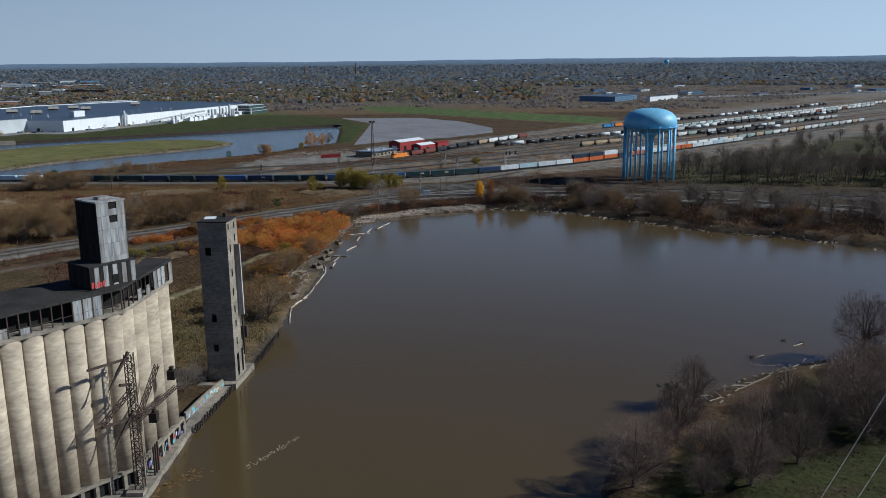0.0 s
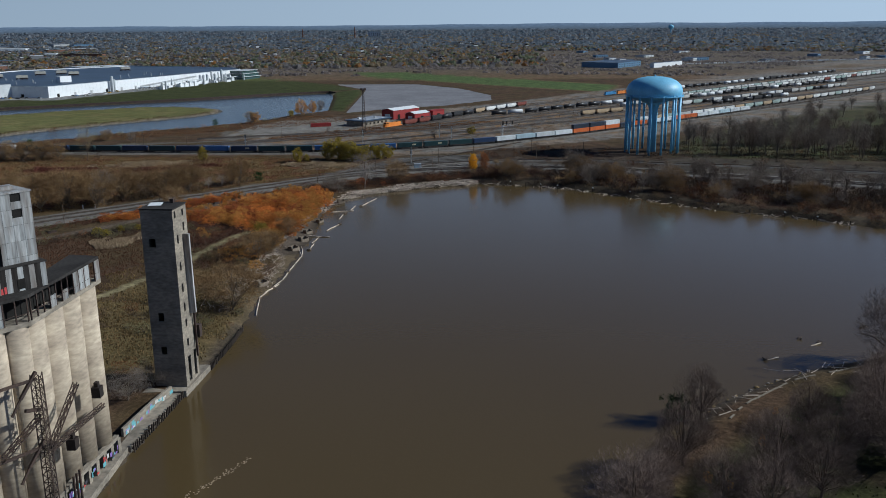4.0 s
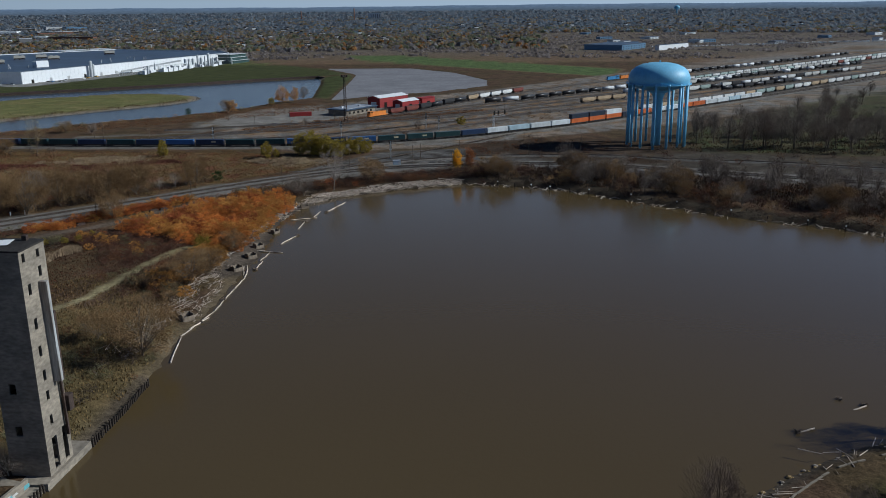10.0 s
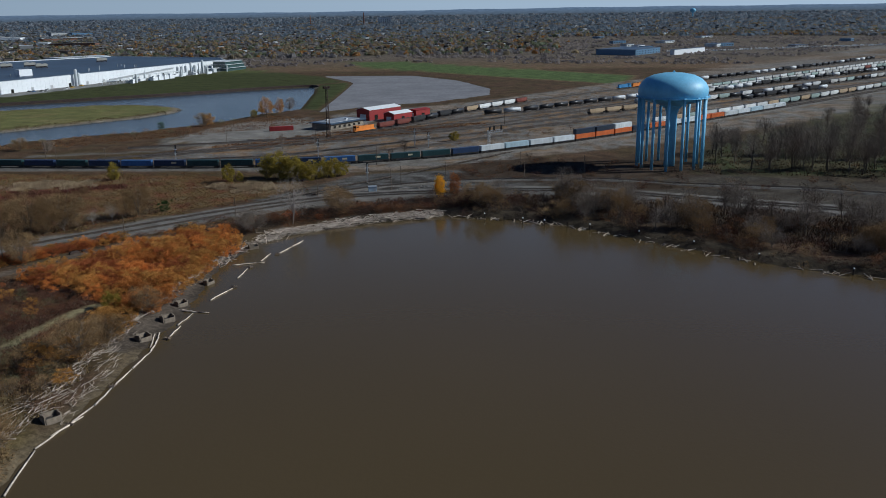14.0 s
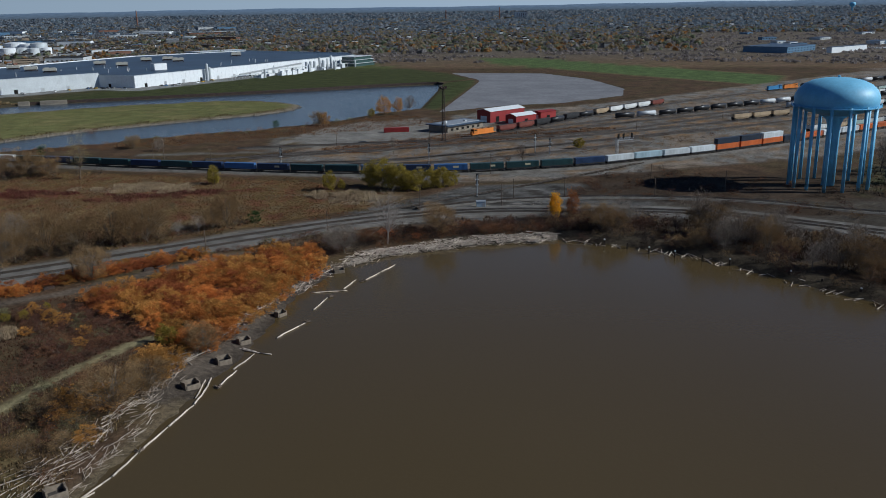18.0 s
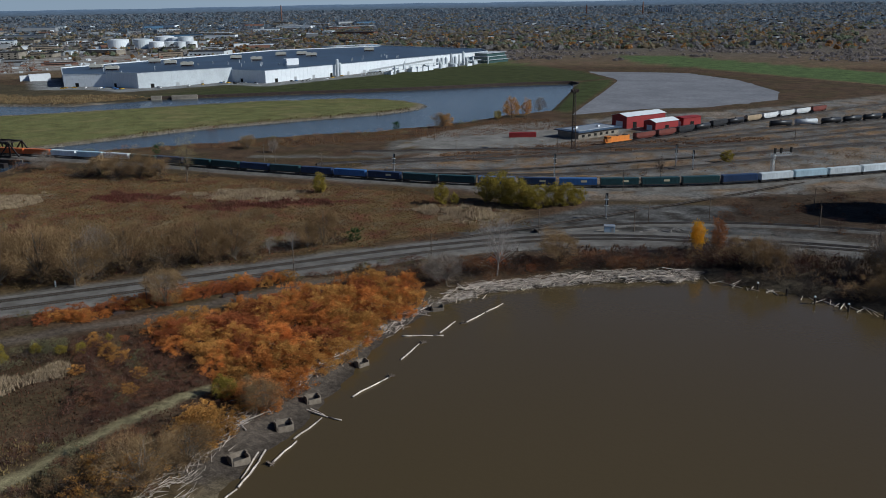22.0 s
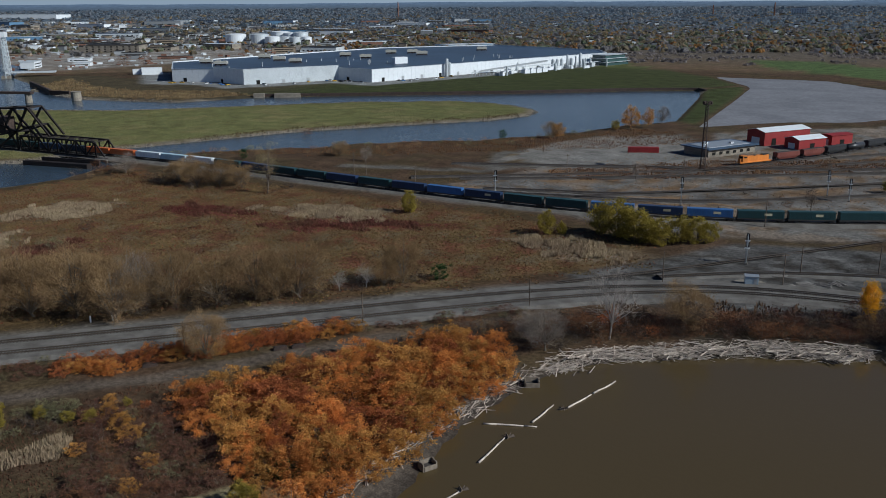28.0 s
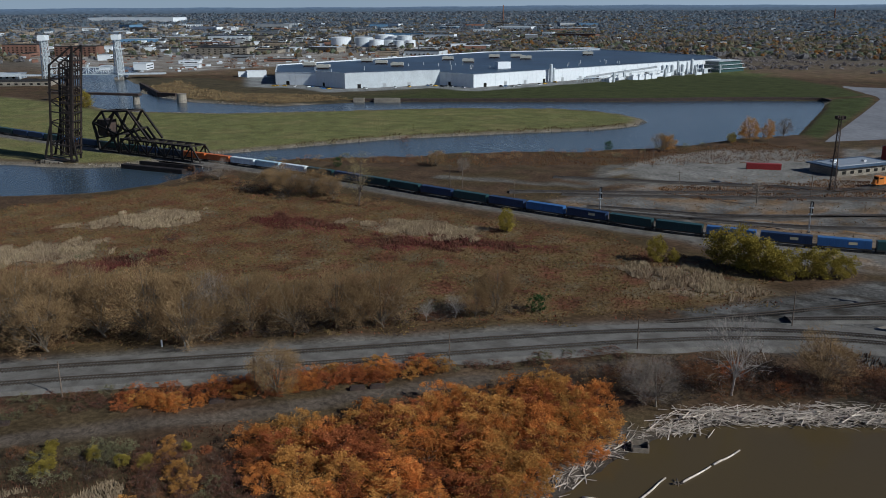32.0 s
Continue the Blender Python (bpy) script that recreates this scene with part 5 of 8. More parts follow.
def bascule_tower():
    ob = thing("raised_bascule_span", -408.5, 545, 0, 25, "raised black steel bascule bridge leaf leaning on its pier", "bridge", "old railway bridges")
    # leaf and pier lean 6.5 degrees sideways to fit the camera's view
    ob.matrix_basis = Matrix.Translation((-408.5, 545, 0)) @ Matrix.Rotation(radians(6.5), 4, (-0.535, 0.845, 0)) @ pose(0, 0, 0, 0, 0, 25)
    for sy, top in ((-4.5, 58), (4.5, 58)):
        for x0, x1, hh in ((-6.2, -6.2, 51), (6.2, 6.2, 62)):
            s = Shape()
            s.beam((x0 * 0.9, sy, 3), (x1, sy, hh), 0.9)
            part("chord", s, M["black_steel"], ob)
        for i in range(9):
            z = 5 + i * 5.6
            za, zb = z, z + 5.6
            s = Shape()
            s.beam((-6, sy, min(za, 49)), (6, sy, za + (2 if i > 6 else 0)), 0.55)
            s.beam((-6 if i % 2 else 6, sy, za), (6 if i % 2 else -6, sy, min(zb, 51 if i % 2 else 58)), 0.5)
            part("brace", s, M["black_steel"], ob)
        s = Shape()
        s.beam((-6.2, sy, 51), (6.2, sy, 62), 0.7)
        part("end_post", s, M["black_steel"], ob)
    for k in range(5):
        s = Shape()
        x = 0.6 + k * 1.35
        s.beam((x, -3.6 + k * 0, 6), (x, -3.6, 52 + k * 1.6), 0.55)
        s.beam((x, 3.6, 6), (x, 3.6, 52 + k * 1.6), 0.55)
        part("stringer", s, M["rust"], ob)
    for i in range(12):
        s = Shape()
        s.beam((0.2, -4.5, 6 + i * 4.4), (6.6, -4.5, 6 + i * 4.4), 0.6)
        s.beam((6.4, -4.5, 6 + i * 4.4), (6.4, 4.5, 6 + i * 4.4), 0.6)
        part("floor_beam", s, M["black_steel"], ob)
    s = Shape()
    s.box(2, 0, 6, 0.5, 8, 44)
    part("deck", s, M["rust"], ob)
    s = Shape()
    s.beam((-6, -4.5, 20), (-9, -4.5, 3), 0.9), s.beam((-6, 4.5, 20), (-9, 4.5, 3), 0.9), s.beam((-9, -4.5, 3), (8, -4.5, 3), 0.9), s.beam((6, -4.5, 16), (9, -4.5, 3), 0.8)
    part("brace_leg", s, M["black_steel"], ob)
    s = Shape()
    s.box(0, 0, -3, 21, 13, 4.6)
    part("pier", s, M["concrete"], ob, "stained concrete pier")
    s = Shape()
    for i in range(14):
        s.tube((-13 + i * 2.6, -7.2, -2), (-13 + i * 2.6, -7.2, 1.2 + 0.4 * (i % 3)), 0.25, n=6)
    part("fender", s, M["sleeper"], ob)


bascule_tower()


def railway_bridge():
    ob = thing("railway_truss_bridge", 0, 0, 0, 0, "black rusted steel bascule truss bridge carrying the freight line", "bridge", "old railway bridges")
    a, b = Vector((-425, 579.2)), Vector((-332, 580.8))
    for sy in (-4.6, 4.6):
        s = Shape()
        truss(s, (-402, 579.6 + sy), (-346, 580.6 + sy), 2.2, 9.8, 8, 0.5, 0.42)
        s.beam((-346, 580.6 + sy, 9.8), (-340, 580.7 + sy, 2.4), 0.6)
        bars("truss_bar", s, M["black_steel"], ob)
        s = Shape()
        # tower with its heel, and the sloping link down to the leaf
        for p, q in (((-421, 2), (-425, 17)), ((-425, 17), (-416, 24)), ((-416, 24), (-393, 25.5)), ((-393, 25.5), (-378, 11)), ((-416, 24), (-404, 2)), ((-405, 24.7), (-414, 12)), ((-425, 17), (-404, 12)), ((-404, 12), (-390, 16)), ((-393, 25.5), (-404, 12)), ((-421, 2), (-404, 2)), ((-404, 2), (-404, 12)), ((-421, 9), (-404, 12)), ((-405, 24.7), (-388, 10)), ((-390, 16), (-384, 10)), ((-425, 17), (-421, 9)), ((-421, 2), (-404, 12))):
            part("tower_beam", Shape().beam((p[0], 579.5 + sy, p[1]), (q[0], 579.5 + sy, q[1]), 0.9), M["black_steel"], ob)
    for i in range(9):
        x = -402 + i * 7.0
        part("top_strut", Shape().beam((x, 575, 9.8), (x, 585, 9.8), 0.45), M["black_steel"], ob)
        if i < 8:
            part("cross_brace", Shape().beam((x, 575, 9.8), (x + 6.9, 585, 9.8), 0.3), M["black_steel"], ob)
        part("floor_beam", Shape().beam((x, 575, 1.9), (x, 585, 1.9), 0.6), M["black_steel"], ob)
    for p in ((-425, 17), (-416, 24), (-405, 24.7), (-393, 25.5), (-404, 12), (-390, 16)):
        s = Shape()
        s.beam((p[0], 575, p[1]), (p[0], 584.5, p[1]), 0.9)
        part("cross_brace", s, M["black_steel"], ob)
    s = Shape()
    s.box(-419, 579.6, 10, 8, 7.0, 9)
    part("counterweight", s, M["rust"], ob, "rust-stained counterweight block")
    s = Shape()
    s.box(-384, 580, 0.9, 92, 7.5, 0.9)
    part("deck", s, M["sleeper"], ob)
    for x in (-424, -398, -340):
        s = Shape()
        s.box(x, 580, -3, 7, 12, 4.2)
        part("pier", s, M["concrete"], ob)
    # old side girders left beside the bridge
    s = Shape()
    s.box(-352, 556, -2, 40, 3.5, 4.2, 8).box(-350, 563, -2, 36, 1.2, 5.0, 8)
    part("side_girder", s, M["black_steel"], ob)


railway_bridge()


def lift_bridge():
    ob = thing("lift_bridge", 0, 0, 0, 0, "pale steel vertical-lift road bridge with two lattice towers", "bridge")
    A, B = Vector((-845, 905)), Vector((-904, 854))
    d = (B - A).normalized()
    ang = math.degrees(math.atan2(d.y, d.x))
    n = Vector((-d.y, d.x))
    for P in (A, B):
        s = Shape()
        for o in (-5, 5):
            q = P + n * o
            lattice(s, q.x, q.y, 1, 44, 6, 3.5, 5, 0.4)
        part("lattice_tower", s, M["whitegrey"], ob)
        s = Shape()
        s.box(P.x, P.y, 44, 8, 15, 5.5, ang)
        part("machine_house", s, M["white"], ob)
        s = Shape()
        s.box(P.x, P.y, -3, 9, 18, 6, ang)
        part("pier", s, M["concrete"], ob)
    for o in (-5, 5):
        s = Shape()
        a, b = A + n * o + d * 3, B + n * o - d * 3
        truss(s, (a.x, a.y), (b.x, b.y), 6.5, 14, 9, 0.4, 0.3)
        bars("truss_bar", s, M["whitegrey"], ob)
    for P, sg in ((A, -1), (B, 1)):
        m = P + d * sg * 25
        s = Shape()
        s.box(m.x, m.y, 5.5, 50, 11, 1.4, ang)
        part("approach_deck", s, M["whitegrey"], ob)
    m = (A + B) / 2
    s = Shape()
    s.box(m.x, m.y, 6, 78, 10, 0.8, ang)
    part("deck", s, M["roof_dark"], ob)


lift_bridge()
ob = thing("old_trestle", 0, 0, 0, 0, "disused low girder bridge on round concrete piers", "bridge")
s = Shape()
s.beam((-700, 724, 8.0), (-612, 751, 8.0), 5.0, 1.8)
part("girder", s, M["rust"], ob)
for x, y, h in ((-616, 750, 7.2), (-684, 729, 7.2)):
    s = Shape()
    s.lathe([(3.0, -2), (2.7, h - 0.6), (3.2, h)], 14, x, y)
    part("pier", s, M["concrete"], ob, smooth=False)
s = Shape()
s.lathe([(4.2, -2), (4.0, 6.5), (4.4, 7.5)], 14, -592, 778)
solo("bridge_pier", s, M["concrete"], "lone round concrete pier standing in the river", "pier")
s = Shape()
s.beam((-745, 855, 1.5), (-650, 800, 1.5), 2.5, 6.0)
s.beam((-650, 800, 1.5), (-628, 802, 1.5), 2.5, 5.0)
solo("dock_wall", s, M["rust"], "dark timber and steel dock wall on the river", "dock wall", kind="structure")
# trestle track on the spit's far side: tanks and depots beyond
tank_mesh = Shape().lathe([(1.0, 0), (1.0, 1.0), (0.6, 1.06), (0.05, 1.09)], 28).mesh("shell", M["white"])
tank_mesh2 = Shape().lathe([(1.0, 0), (1.0, 1.0), (0.6, 1.06), (0.05, 1.09)], 28).mesh("shell", M["whitegrey"])
for i, (x, y, r, h) in enumerate(((-1122, 1624, 20, 17), (-1078, 1640, 19, 17), (-1040, 1632, 14, 13), (-1026, 1655, 12, 12), (-1039, 1691, 15, 18), (-1008, 1680, 15, 20), (-1072, 1700, 19, 20), (-1000, 1650, 11, 12), (-985, 1665, 11, 12))):
    ob = thing("storage_tank", x, y, gz(x, y), 0, "large white cylindrical oil storage tank" if i % 2 == 0 else "pale grey cylindrical oil storage tank", "storage tank", "oil tank farm")
    t = part("shell", tank_mesh if i % 2 == 0 else tank_mesh2, None, ob)
    t.scale = (r, r, h)
    s = Shape()
    s.beam((r + 0.1, 0, 0), (-r * 0.2, -r - 0.1, h), 0.3)
    part("stair", s, M["whitegrey"], ob)


# ---- far buildings ----
def block(x, y, L, W, H, rz, wall, roof, label, rows=2, name="warehouse"):
    ob = thing(name, x, y, gz(x, y) - 0.4, rz, label, "building", "far buildings")
    s = Shape()
    s.box(0, 0, 0, L, W, H)
    part("wall", s, wall, ob)
    s = Shape()
    s.box(0, 0, H, L + 0.6, W + 0.6, 0.4)
    part("roof", s, roof, ob)
    win = Shape().box(0, 0, 0, 3.2, 0.15, 1.8).mesh("window", M["dark"])
    for k in range(rows):
        n = min(9, int(L / 7))
        for i in range(n):
            w = part("window", win, None, ob)
            w.location = (-L / 2 + (i + 0.5) * L / n, -W / 2 - 0.06, 1.6 + k * 3.6)


blue_clad = mat("blue steel cladding", (0.10, 0.19, 0.30), 0.5, vary=0.1)
grey_clad = mat("grey steel cladding", (0.28, 0.29, 0.30), 0.6, vary=0.12, per_object=0.3)
block(310, 1620, 100, 70, 9, 55, blue_clad, M["roof_dark"], "long low blue steel warehouse")
block(402, 1592, 100, 8, 9, 47, M["white"], M["roof_dark"], "white end of a long warehouse", 0)
block(-1110, 1310, 90, 40, 12, 25, M["concrete"], M["roof_tar"], "grey derelict multi-storey industrial building", 3, "industrial_building")
block(-258, 3430, 48, 30, 24, 5, M["whitegrey"], M["roof_tar"], "tall pale block above the trees", 5, "apartment_block")
block(-2600, 2290, 330, 90, 14, 20, M["white"], M["whitegrey"], "very long white distant warehouse", 1)
block(-1394, 1130, 60, 40, 18, 30, M["brick"], M["roof_tar"], "old red-brick mill building", 4, "mill_building")
block(-1290, 1160, 70, 30, 16, 30, M["brick"], M["roof_tar"], "old red-brick mill building", 4, "mill_building")
block(-860, 800, 60, 30, 5, 38, M["concrete"], M["roof_tar"], "low flat-roofed riverside building", 1)
block(-960, 830, 50, 30, 6, 38, M["whitegrey"], M["whitegrey"], "pale low riverside warehouse", 1)
block(-1010, 780, 60, 25, 5, 38, M["whitegrey"], M["roof_dark"], "pale low riverside warehouse", 1)
r = random.Random(77)
for i in range(70):
    a, dd = r.uniform(-52, -22), r.uniform(1500, 3000)
    x, y = dd * math.sin(radians(a)), 150 + dd * math.cos(radians(a))
    if -1180 < x < -940 and 1560 < y < 1760:
        continue
    w = r.choice((M["whitegrey"], M["brick"], grey_clad, M["white"], blue_clad, M["concrete"]))
    block(x, y, r.uniform(25, 110), r.uniform(18, 50), r.uniform(5, 11), r.uniform(0, 60), w, r.choice((M["roof_tar"], M["whitegrey"], M["roof_dark"])), "low industrial building in the far town", 1 if i % 3 else 2)
for i in range(22):
    x, y = r.uniform(250, 1100), r.uniform(1750, 2500)
    block(x, y, r.uniform(20, 60), r.uniform(12, 25), r.uniform(4, 6), r.uniform(30, 60), r.choice((M["whitegrey"], grey_clad, M["white"], blue_clad)), M["roof_dark"], "low industrial shed beyond the yard", 1)
ob = thing("far_water_tower", 895, 3500, gz(895, 3500), 0, "small pale blue water tower on the horizon", "water tower")
s = Shape()
s.lathe([(3, 0), (2.5, 16), (9, 22), (11, 27), (9, 32), (3, 35), (0.1, 35.5)], 20)
part("tank", s, M["blue"], ob, smooth=True)
# old bridge tower of a lift span and chimneys in the far town
for x, y, h in ((-1480, 2900, 55), (-320, 3300, 45), (-520, 3350, 35)):
    s = Shape()
    s.lathe([(2.6, -2), (1.6, h)], 10)
    o = solo("chimney", s, M["brick"], "tall brick chimney above the far town", "chimney", "far chimneys")
    o.location = (x, y, gz(x, y))


# ---- shore works ----
def hoist_mast():
    """The rusty lattice leg with its booms in front of the silos."""
    ob = thing("ship_loader_mast", -57.6, 149.5, 1.45, 0, "rusty steel lattice hoist mast with broken booms beside silos", "hoist mast")
    s = Shape()
    lattice(s, 0, 0, 0, 27.5, 1.5, 1.3, 1.3, 0.07)
    part("mast", s, M["rust"], ob)
    left, right = Vector((-0.62, -0.78, 0)), Vector((0.1, 0.995, 0))

    def boom(a, b, w=0.9):
        s = Shape()
        a, b = Vector(a), Vector(b)
        d = (b - a).normalized()
        side = d.cross(Vector((0, 0, 1))).normalized() * w / 2
        up = side.cross(d).normalized() * w / 2
        n = max(3, int((b - a).length / 1.3))
        c = [side + up, -side + up, -side - up, side - up]
        for i in range(n):
            p, q = a + (b - a) * i / n, a + (b - a) * (i + 1) / n
            for k in range(4):
                s.beam(p + c[k], q + c[k], 0.13)
                s.beam(p + c[k], q + c[(k + 1) % 4], 0.1)
        part("boom", s, M["rust"], ob)

    def strut(a, b, w=0.35):
        s = Shape()
        s.beam(a, b, w)
        part("strut", s, M["rust"], ob)

    o = Vector((0, 0, 0))
    for z, reach in ((26.6, 8.5), (15.2, 8.0)):
        strut(o + Vector((0, 0, z)), left * reach + Vector((0.6, -0.6, z + 0.3)), 0.4)
        strut(o + Vector((0, 0, z + 1.2)), left * 3.0 + Vector((0.4, -0.4, z - 2.2)), 0.45)
        strut(left * 3.0 + Vector((0.4, -0.4, z - 2.2)), left * 4.6 + Vector((0.4, -0.4, z - 4.6)), 0.3)
    boom(Vector((0.5, 0.6, 14.6)), right * 9.0 + Vector((1.0, 0, 22.0)), 0.7)
    boom(Vector((0.5, 0.6, 14.2)), right * 17.0 + Vector((0.9, 0, 14.4)), 0.6)
    boom(Vector((0, 0, 20.5)), left * 7.0 + Vector((0.7, -0.8, 16.0)), 0.7)
    strut(Vector((0, 0, 21.5)), left * 2.5 + Vector((0.3, -0.3, 22.2)), 0.5)
    for p, q in ((right * 6.0, 12.6), (right * 15.5, 17.6)):
        s = Shape()
        s.box(p.x + 0.9, p.y, q - 1.0, 1.5, 1.6, 1.9).box(p.x + 0.9, p.y, q + 0.9, 0.7, 0.9, 0.8)
        part("gear_box", s, M["black_steel"], ob)
    s = Shape()
    s.box(-0.5, -0.8, -0.1, 3.2, 2.6, 0.9)
    part("base", s, M["concrete"], ob)
    for i in range(3):
        s = Shape()
        s.tube((0.6, 6.5 + i * 1.2, 0), (0.6, 6.6 + i * 1.2, 6.0), 0.22, n=7)
        part("bollard_pipe", s, M["rust"], ob)


hoist_mast()
graffiti = [mat(f"{n} spray paint", c, 0.6, vary=0.15) for n, c in (("cyan", (0.13, 0.36, 0.40)), ("white", (0.50, 0.50, 0.48)), ("violet", (0.22, 0.14, 0.40)), ("red", (0.5, 0.06, 0.06)), ("dark", (0.05, 0.05, 0.06)))]


def graffiti_wall(points, h, z0, seed):
    ob = thing("retaining_wall", 0, 0, 0, 0, "low concrete retaining wall covered with cyan and white graffiti", "wall")
    r = random.Random(seed)
    for a, b in zip(points, points[1:]):
        a, b = Vector(a), Vector(b)
        d = (b - a).normalized()
        ang, m, L = math.degrees(math.atan2(d.y, d.x)), (a + b) / 2, (b - a).length
        s = Shape()
        s.box(m.x, m.y, z0, L, 0.5, h, ang)
        part("wall_length", s, M["concrete"], ob)
        nrm = Vector((d.y, -d.x))
        for i in range(int(L * 1.6)):
            p = a + d * r.uniform(0.4, L - 0.4) + nrm * (0.254 + 0.004 * (i % 4))
            s = Shape()
            s.box(p.x, p.y, z0 + r.uniform(0.1, h * 0.45), r.uniform(0.3, 1.5), 0.008, r.uniform(0.25, h * 0.5), ang, r.uniform(0.5, 1.0))
            part("painted_shape", s, r.choice(graffiti[:3] + graffiti[:2]), ob)


graffiti_wall([(-58.8, 182.5), (-57.0, 196.0), (-55.4, 203.2)], 2.0, 1.2, 4)
# painted patches on the basement of the silos
r = random.Random(9)
ob = thing("wall_painting", 0, 0, 0, 0, "faded graffiti on the basement wall of the silos", "graffiti")
for i in range(26):
    y = r.uniform(156, 175)
    s = Shape()
    s.box(-58.9 + (y - 153) * 0.085 + 0.22, y, 1.9 + r.uniform(0, 1.4), 0.01 + 0.002 * (i % 5), r.uniform(0.3, 1.4), r.uniform(0.3, 1.1))
    part("painted_shape", s, r.choice(graffiti), ob)
for q in range(5):
    s = Shape()
    s.box(-63.1 + 0.55 * q * 0.63, 150.2 + 0.55 * q * 0.78, 41.0, 0.06, 0.35, 1.1 - 0.2 * (q % 2), 51 - 90)
    part("painted_shape", s, graffiti[3], ob)


def pile_row(line, step, top, label):
    ob = thing("timber_fender", 0, 0, 0, 0, label, "pile wall", "timber piles along the quay")
    pile = Shape().tube((0, 0, -2.5), (0, 0, 1.0), 0.22, 0.19, 7).mesh("pile", M["sleeper"])
    ln = catmull([(x, y, 0) for x, y in line], step)
    r = random.Random(2)
    for p in ln:
        o = part("timber_post", pile, None, ob)
        o.location = (p.x + r.uniform(-0.1, 0.1), p.y, top - 1.0 + r.uniform(-0.25, 0.25))
        o.rotation_euler = (r.uniform(-0.06, 0.06), r.uniform(-0.06, 0.06), 0)
    s = Shape()
    for a, b in zip(ln, ln[1:]):
        s.beam((a.x - 0.3, a.y, top - 0.9), (b.x - 0.3, b.y, top - 0.9), 0.25, 0.3)
    part("waler", s, M["sleeper"], ob)


pile_row([(-55.4, 178.8), (-54.3, 190), (-52.9, 203.8)], 0.95, 1.7, "row of dark timber piles along the quay edge")
pile_row([(-51.0, 220), (-50.0, 233), (-49.4, 247)], 0.9, 1.6, "row of dark leaning timber piles at the water's edge")
s = Shape()
s.prism([(-62, 178.5), (-55.8, 178.5), (-53.2, 203.6), (-61, 204)], -2.5, 1.2)
solo("quay_fill", s, M["concrete"], "overgrown concrete quay between elevator and tower", "quay", kind="structure")


def log_mesh(length, r0, r1, seed, bends=3):
    r = random.Random(seed)
    s = Shape()
    p = Vector((-length / 2, 0, 0))
    for i in range(bends):
        q = Vector((-length / 2 + length * (i + 1) / bends, r.uniform(-0.016, 0.016) * length, r.uniform(-0.006, 0.008) * length))
        s.tube(p, q, r0 + (r1 - r0) * i / bends, r0 + (r1 - r0) * (i + 1) / bends, 6, i in (0, bends - 1))
        p = q
    return s


BOOM_LOGS = [log_mesh(1, 0.05, 0.04, 31).mesh("log", M["drift"])]
for ax, ay, bx, by in ((-41.7, 362.6, -38.3, 373.9), (-44.5, 397.8, -34.6, 401.2), (-39.2, 383.9, -38.4, 394.2), (-36.1, 402.5, -34.8, 411.4), (-31.9, 411.6, -29.4, 419.5), (-29.2, 420.4, -26.6, 428.2), (-44.8, 342.5, -43.4, 351.9), (-44.2, 333.6, -43.9, 342.0), (-52.2, 354.9, -39.2, 352.2), (-50.8, 356.6, -43.5, 353.2),
                       (-48.4, 259.5, -50.8, 275.2), (-51.0, 276.0, -48.9, 286.0), (-50.2, 281.0, -47.4, 289.5), (-48.9, 286.3, -47.4, 294.4), (-47.2, 294.9, -46.9, 304), (-46.9, 304.2, -46.4, 313.6), (-46.3, 314.2, -45.7, 323.8), (-45.7, 324.4, -46.6, 333.2), (-48.6, 336.0, -46.6, 327.0), (-47.8, 337.2, -45.9, 328.4)):
    a, b = Vector((ax, ay, 0.12)), Vector((bx, by, 0.18))
    L = (b - a).length
    s = log_mesh(L, 0.21, 0.15, int(ax * 31 + ay), 4)
    o = solo("boom_log", s, M["drift"], "long bleached log floating at the water's edge", "log", "boom logs along the shore", smooth=True)
    d = b - a
    o.matrix_basis = pose(*((a + b) / 2), 0, 0, math.degrees(math.atan2(d.y, d.x)))
CRIB_WOOD = mat("wet grey timber crib", (0.22, 0.18, 0.14), 0.9, vary=0.25, scale=0.6, fine=4)
CRIB_SIDES = [Shape().box(x, y, -0.8, sx, sy, h + 0.8, rz, 0.95).mesh("crib_side", CRIB_WOOD) for x, y, sx, sy, h, rz in (
    (-1.9, 0, 0.35, 2.6, 1.5, 0), (1.9, 0, 0.35, 2.6, 1.25, 0), (0, -1.3, 3.6, 0.3, 0.75, 0), (0, 1.3, 3.6, 0.3, 1.35, 0), (-1.1, 1.32, 0.9, 0.36, 1.7, 0), (-1.92, -0.5, 0.41, 0.9, 1.75, 3), (1.95, 0.6, 0.41, 1.0, 1.5, -4))]
CRIB_FILL = Shape().box(0, 0, -0.8, 3.5, 2.4, 1.0).mesh("crib_fill", M["cinder"])
for x, y, rz, k in ((-46.7, 378.5, 60, 1.0), (-48.5, 357.6, 50, 1.05), (-48.3, 345.2, 45, 1.15), (-49.9, 331.5, 55, 1.2), (-42.3, 418.5, 25, 1.1), (-52.3, 286, 50, 1.2)):
    o = thing("timber_crib", x, y, 0, rz, "open weathered timber crib stranded on the mud", "crib", "timber cribs on the shore")
    o.matrix_basis = pose(x, y, max(gz(x, y), 0) + 0.35, 0, 0, rz) @ Matrix.Scale(k * 0.72, 4)
    for me in CRIB_SIDES:
        part("crib_side", me, None, o)
    part("crib_fill", CRIB_FILL, None, o, "dark mud fill")
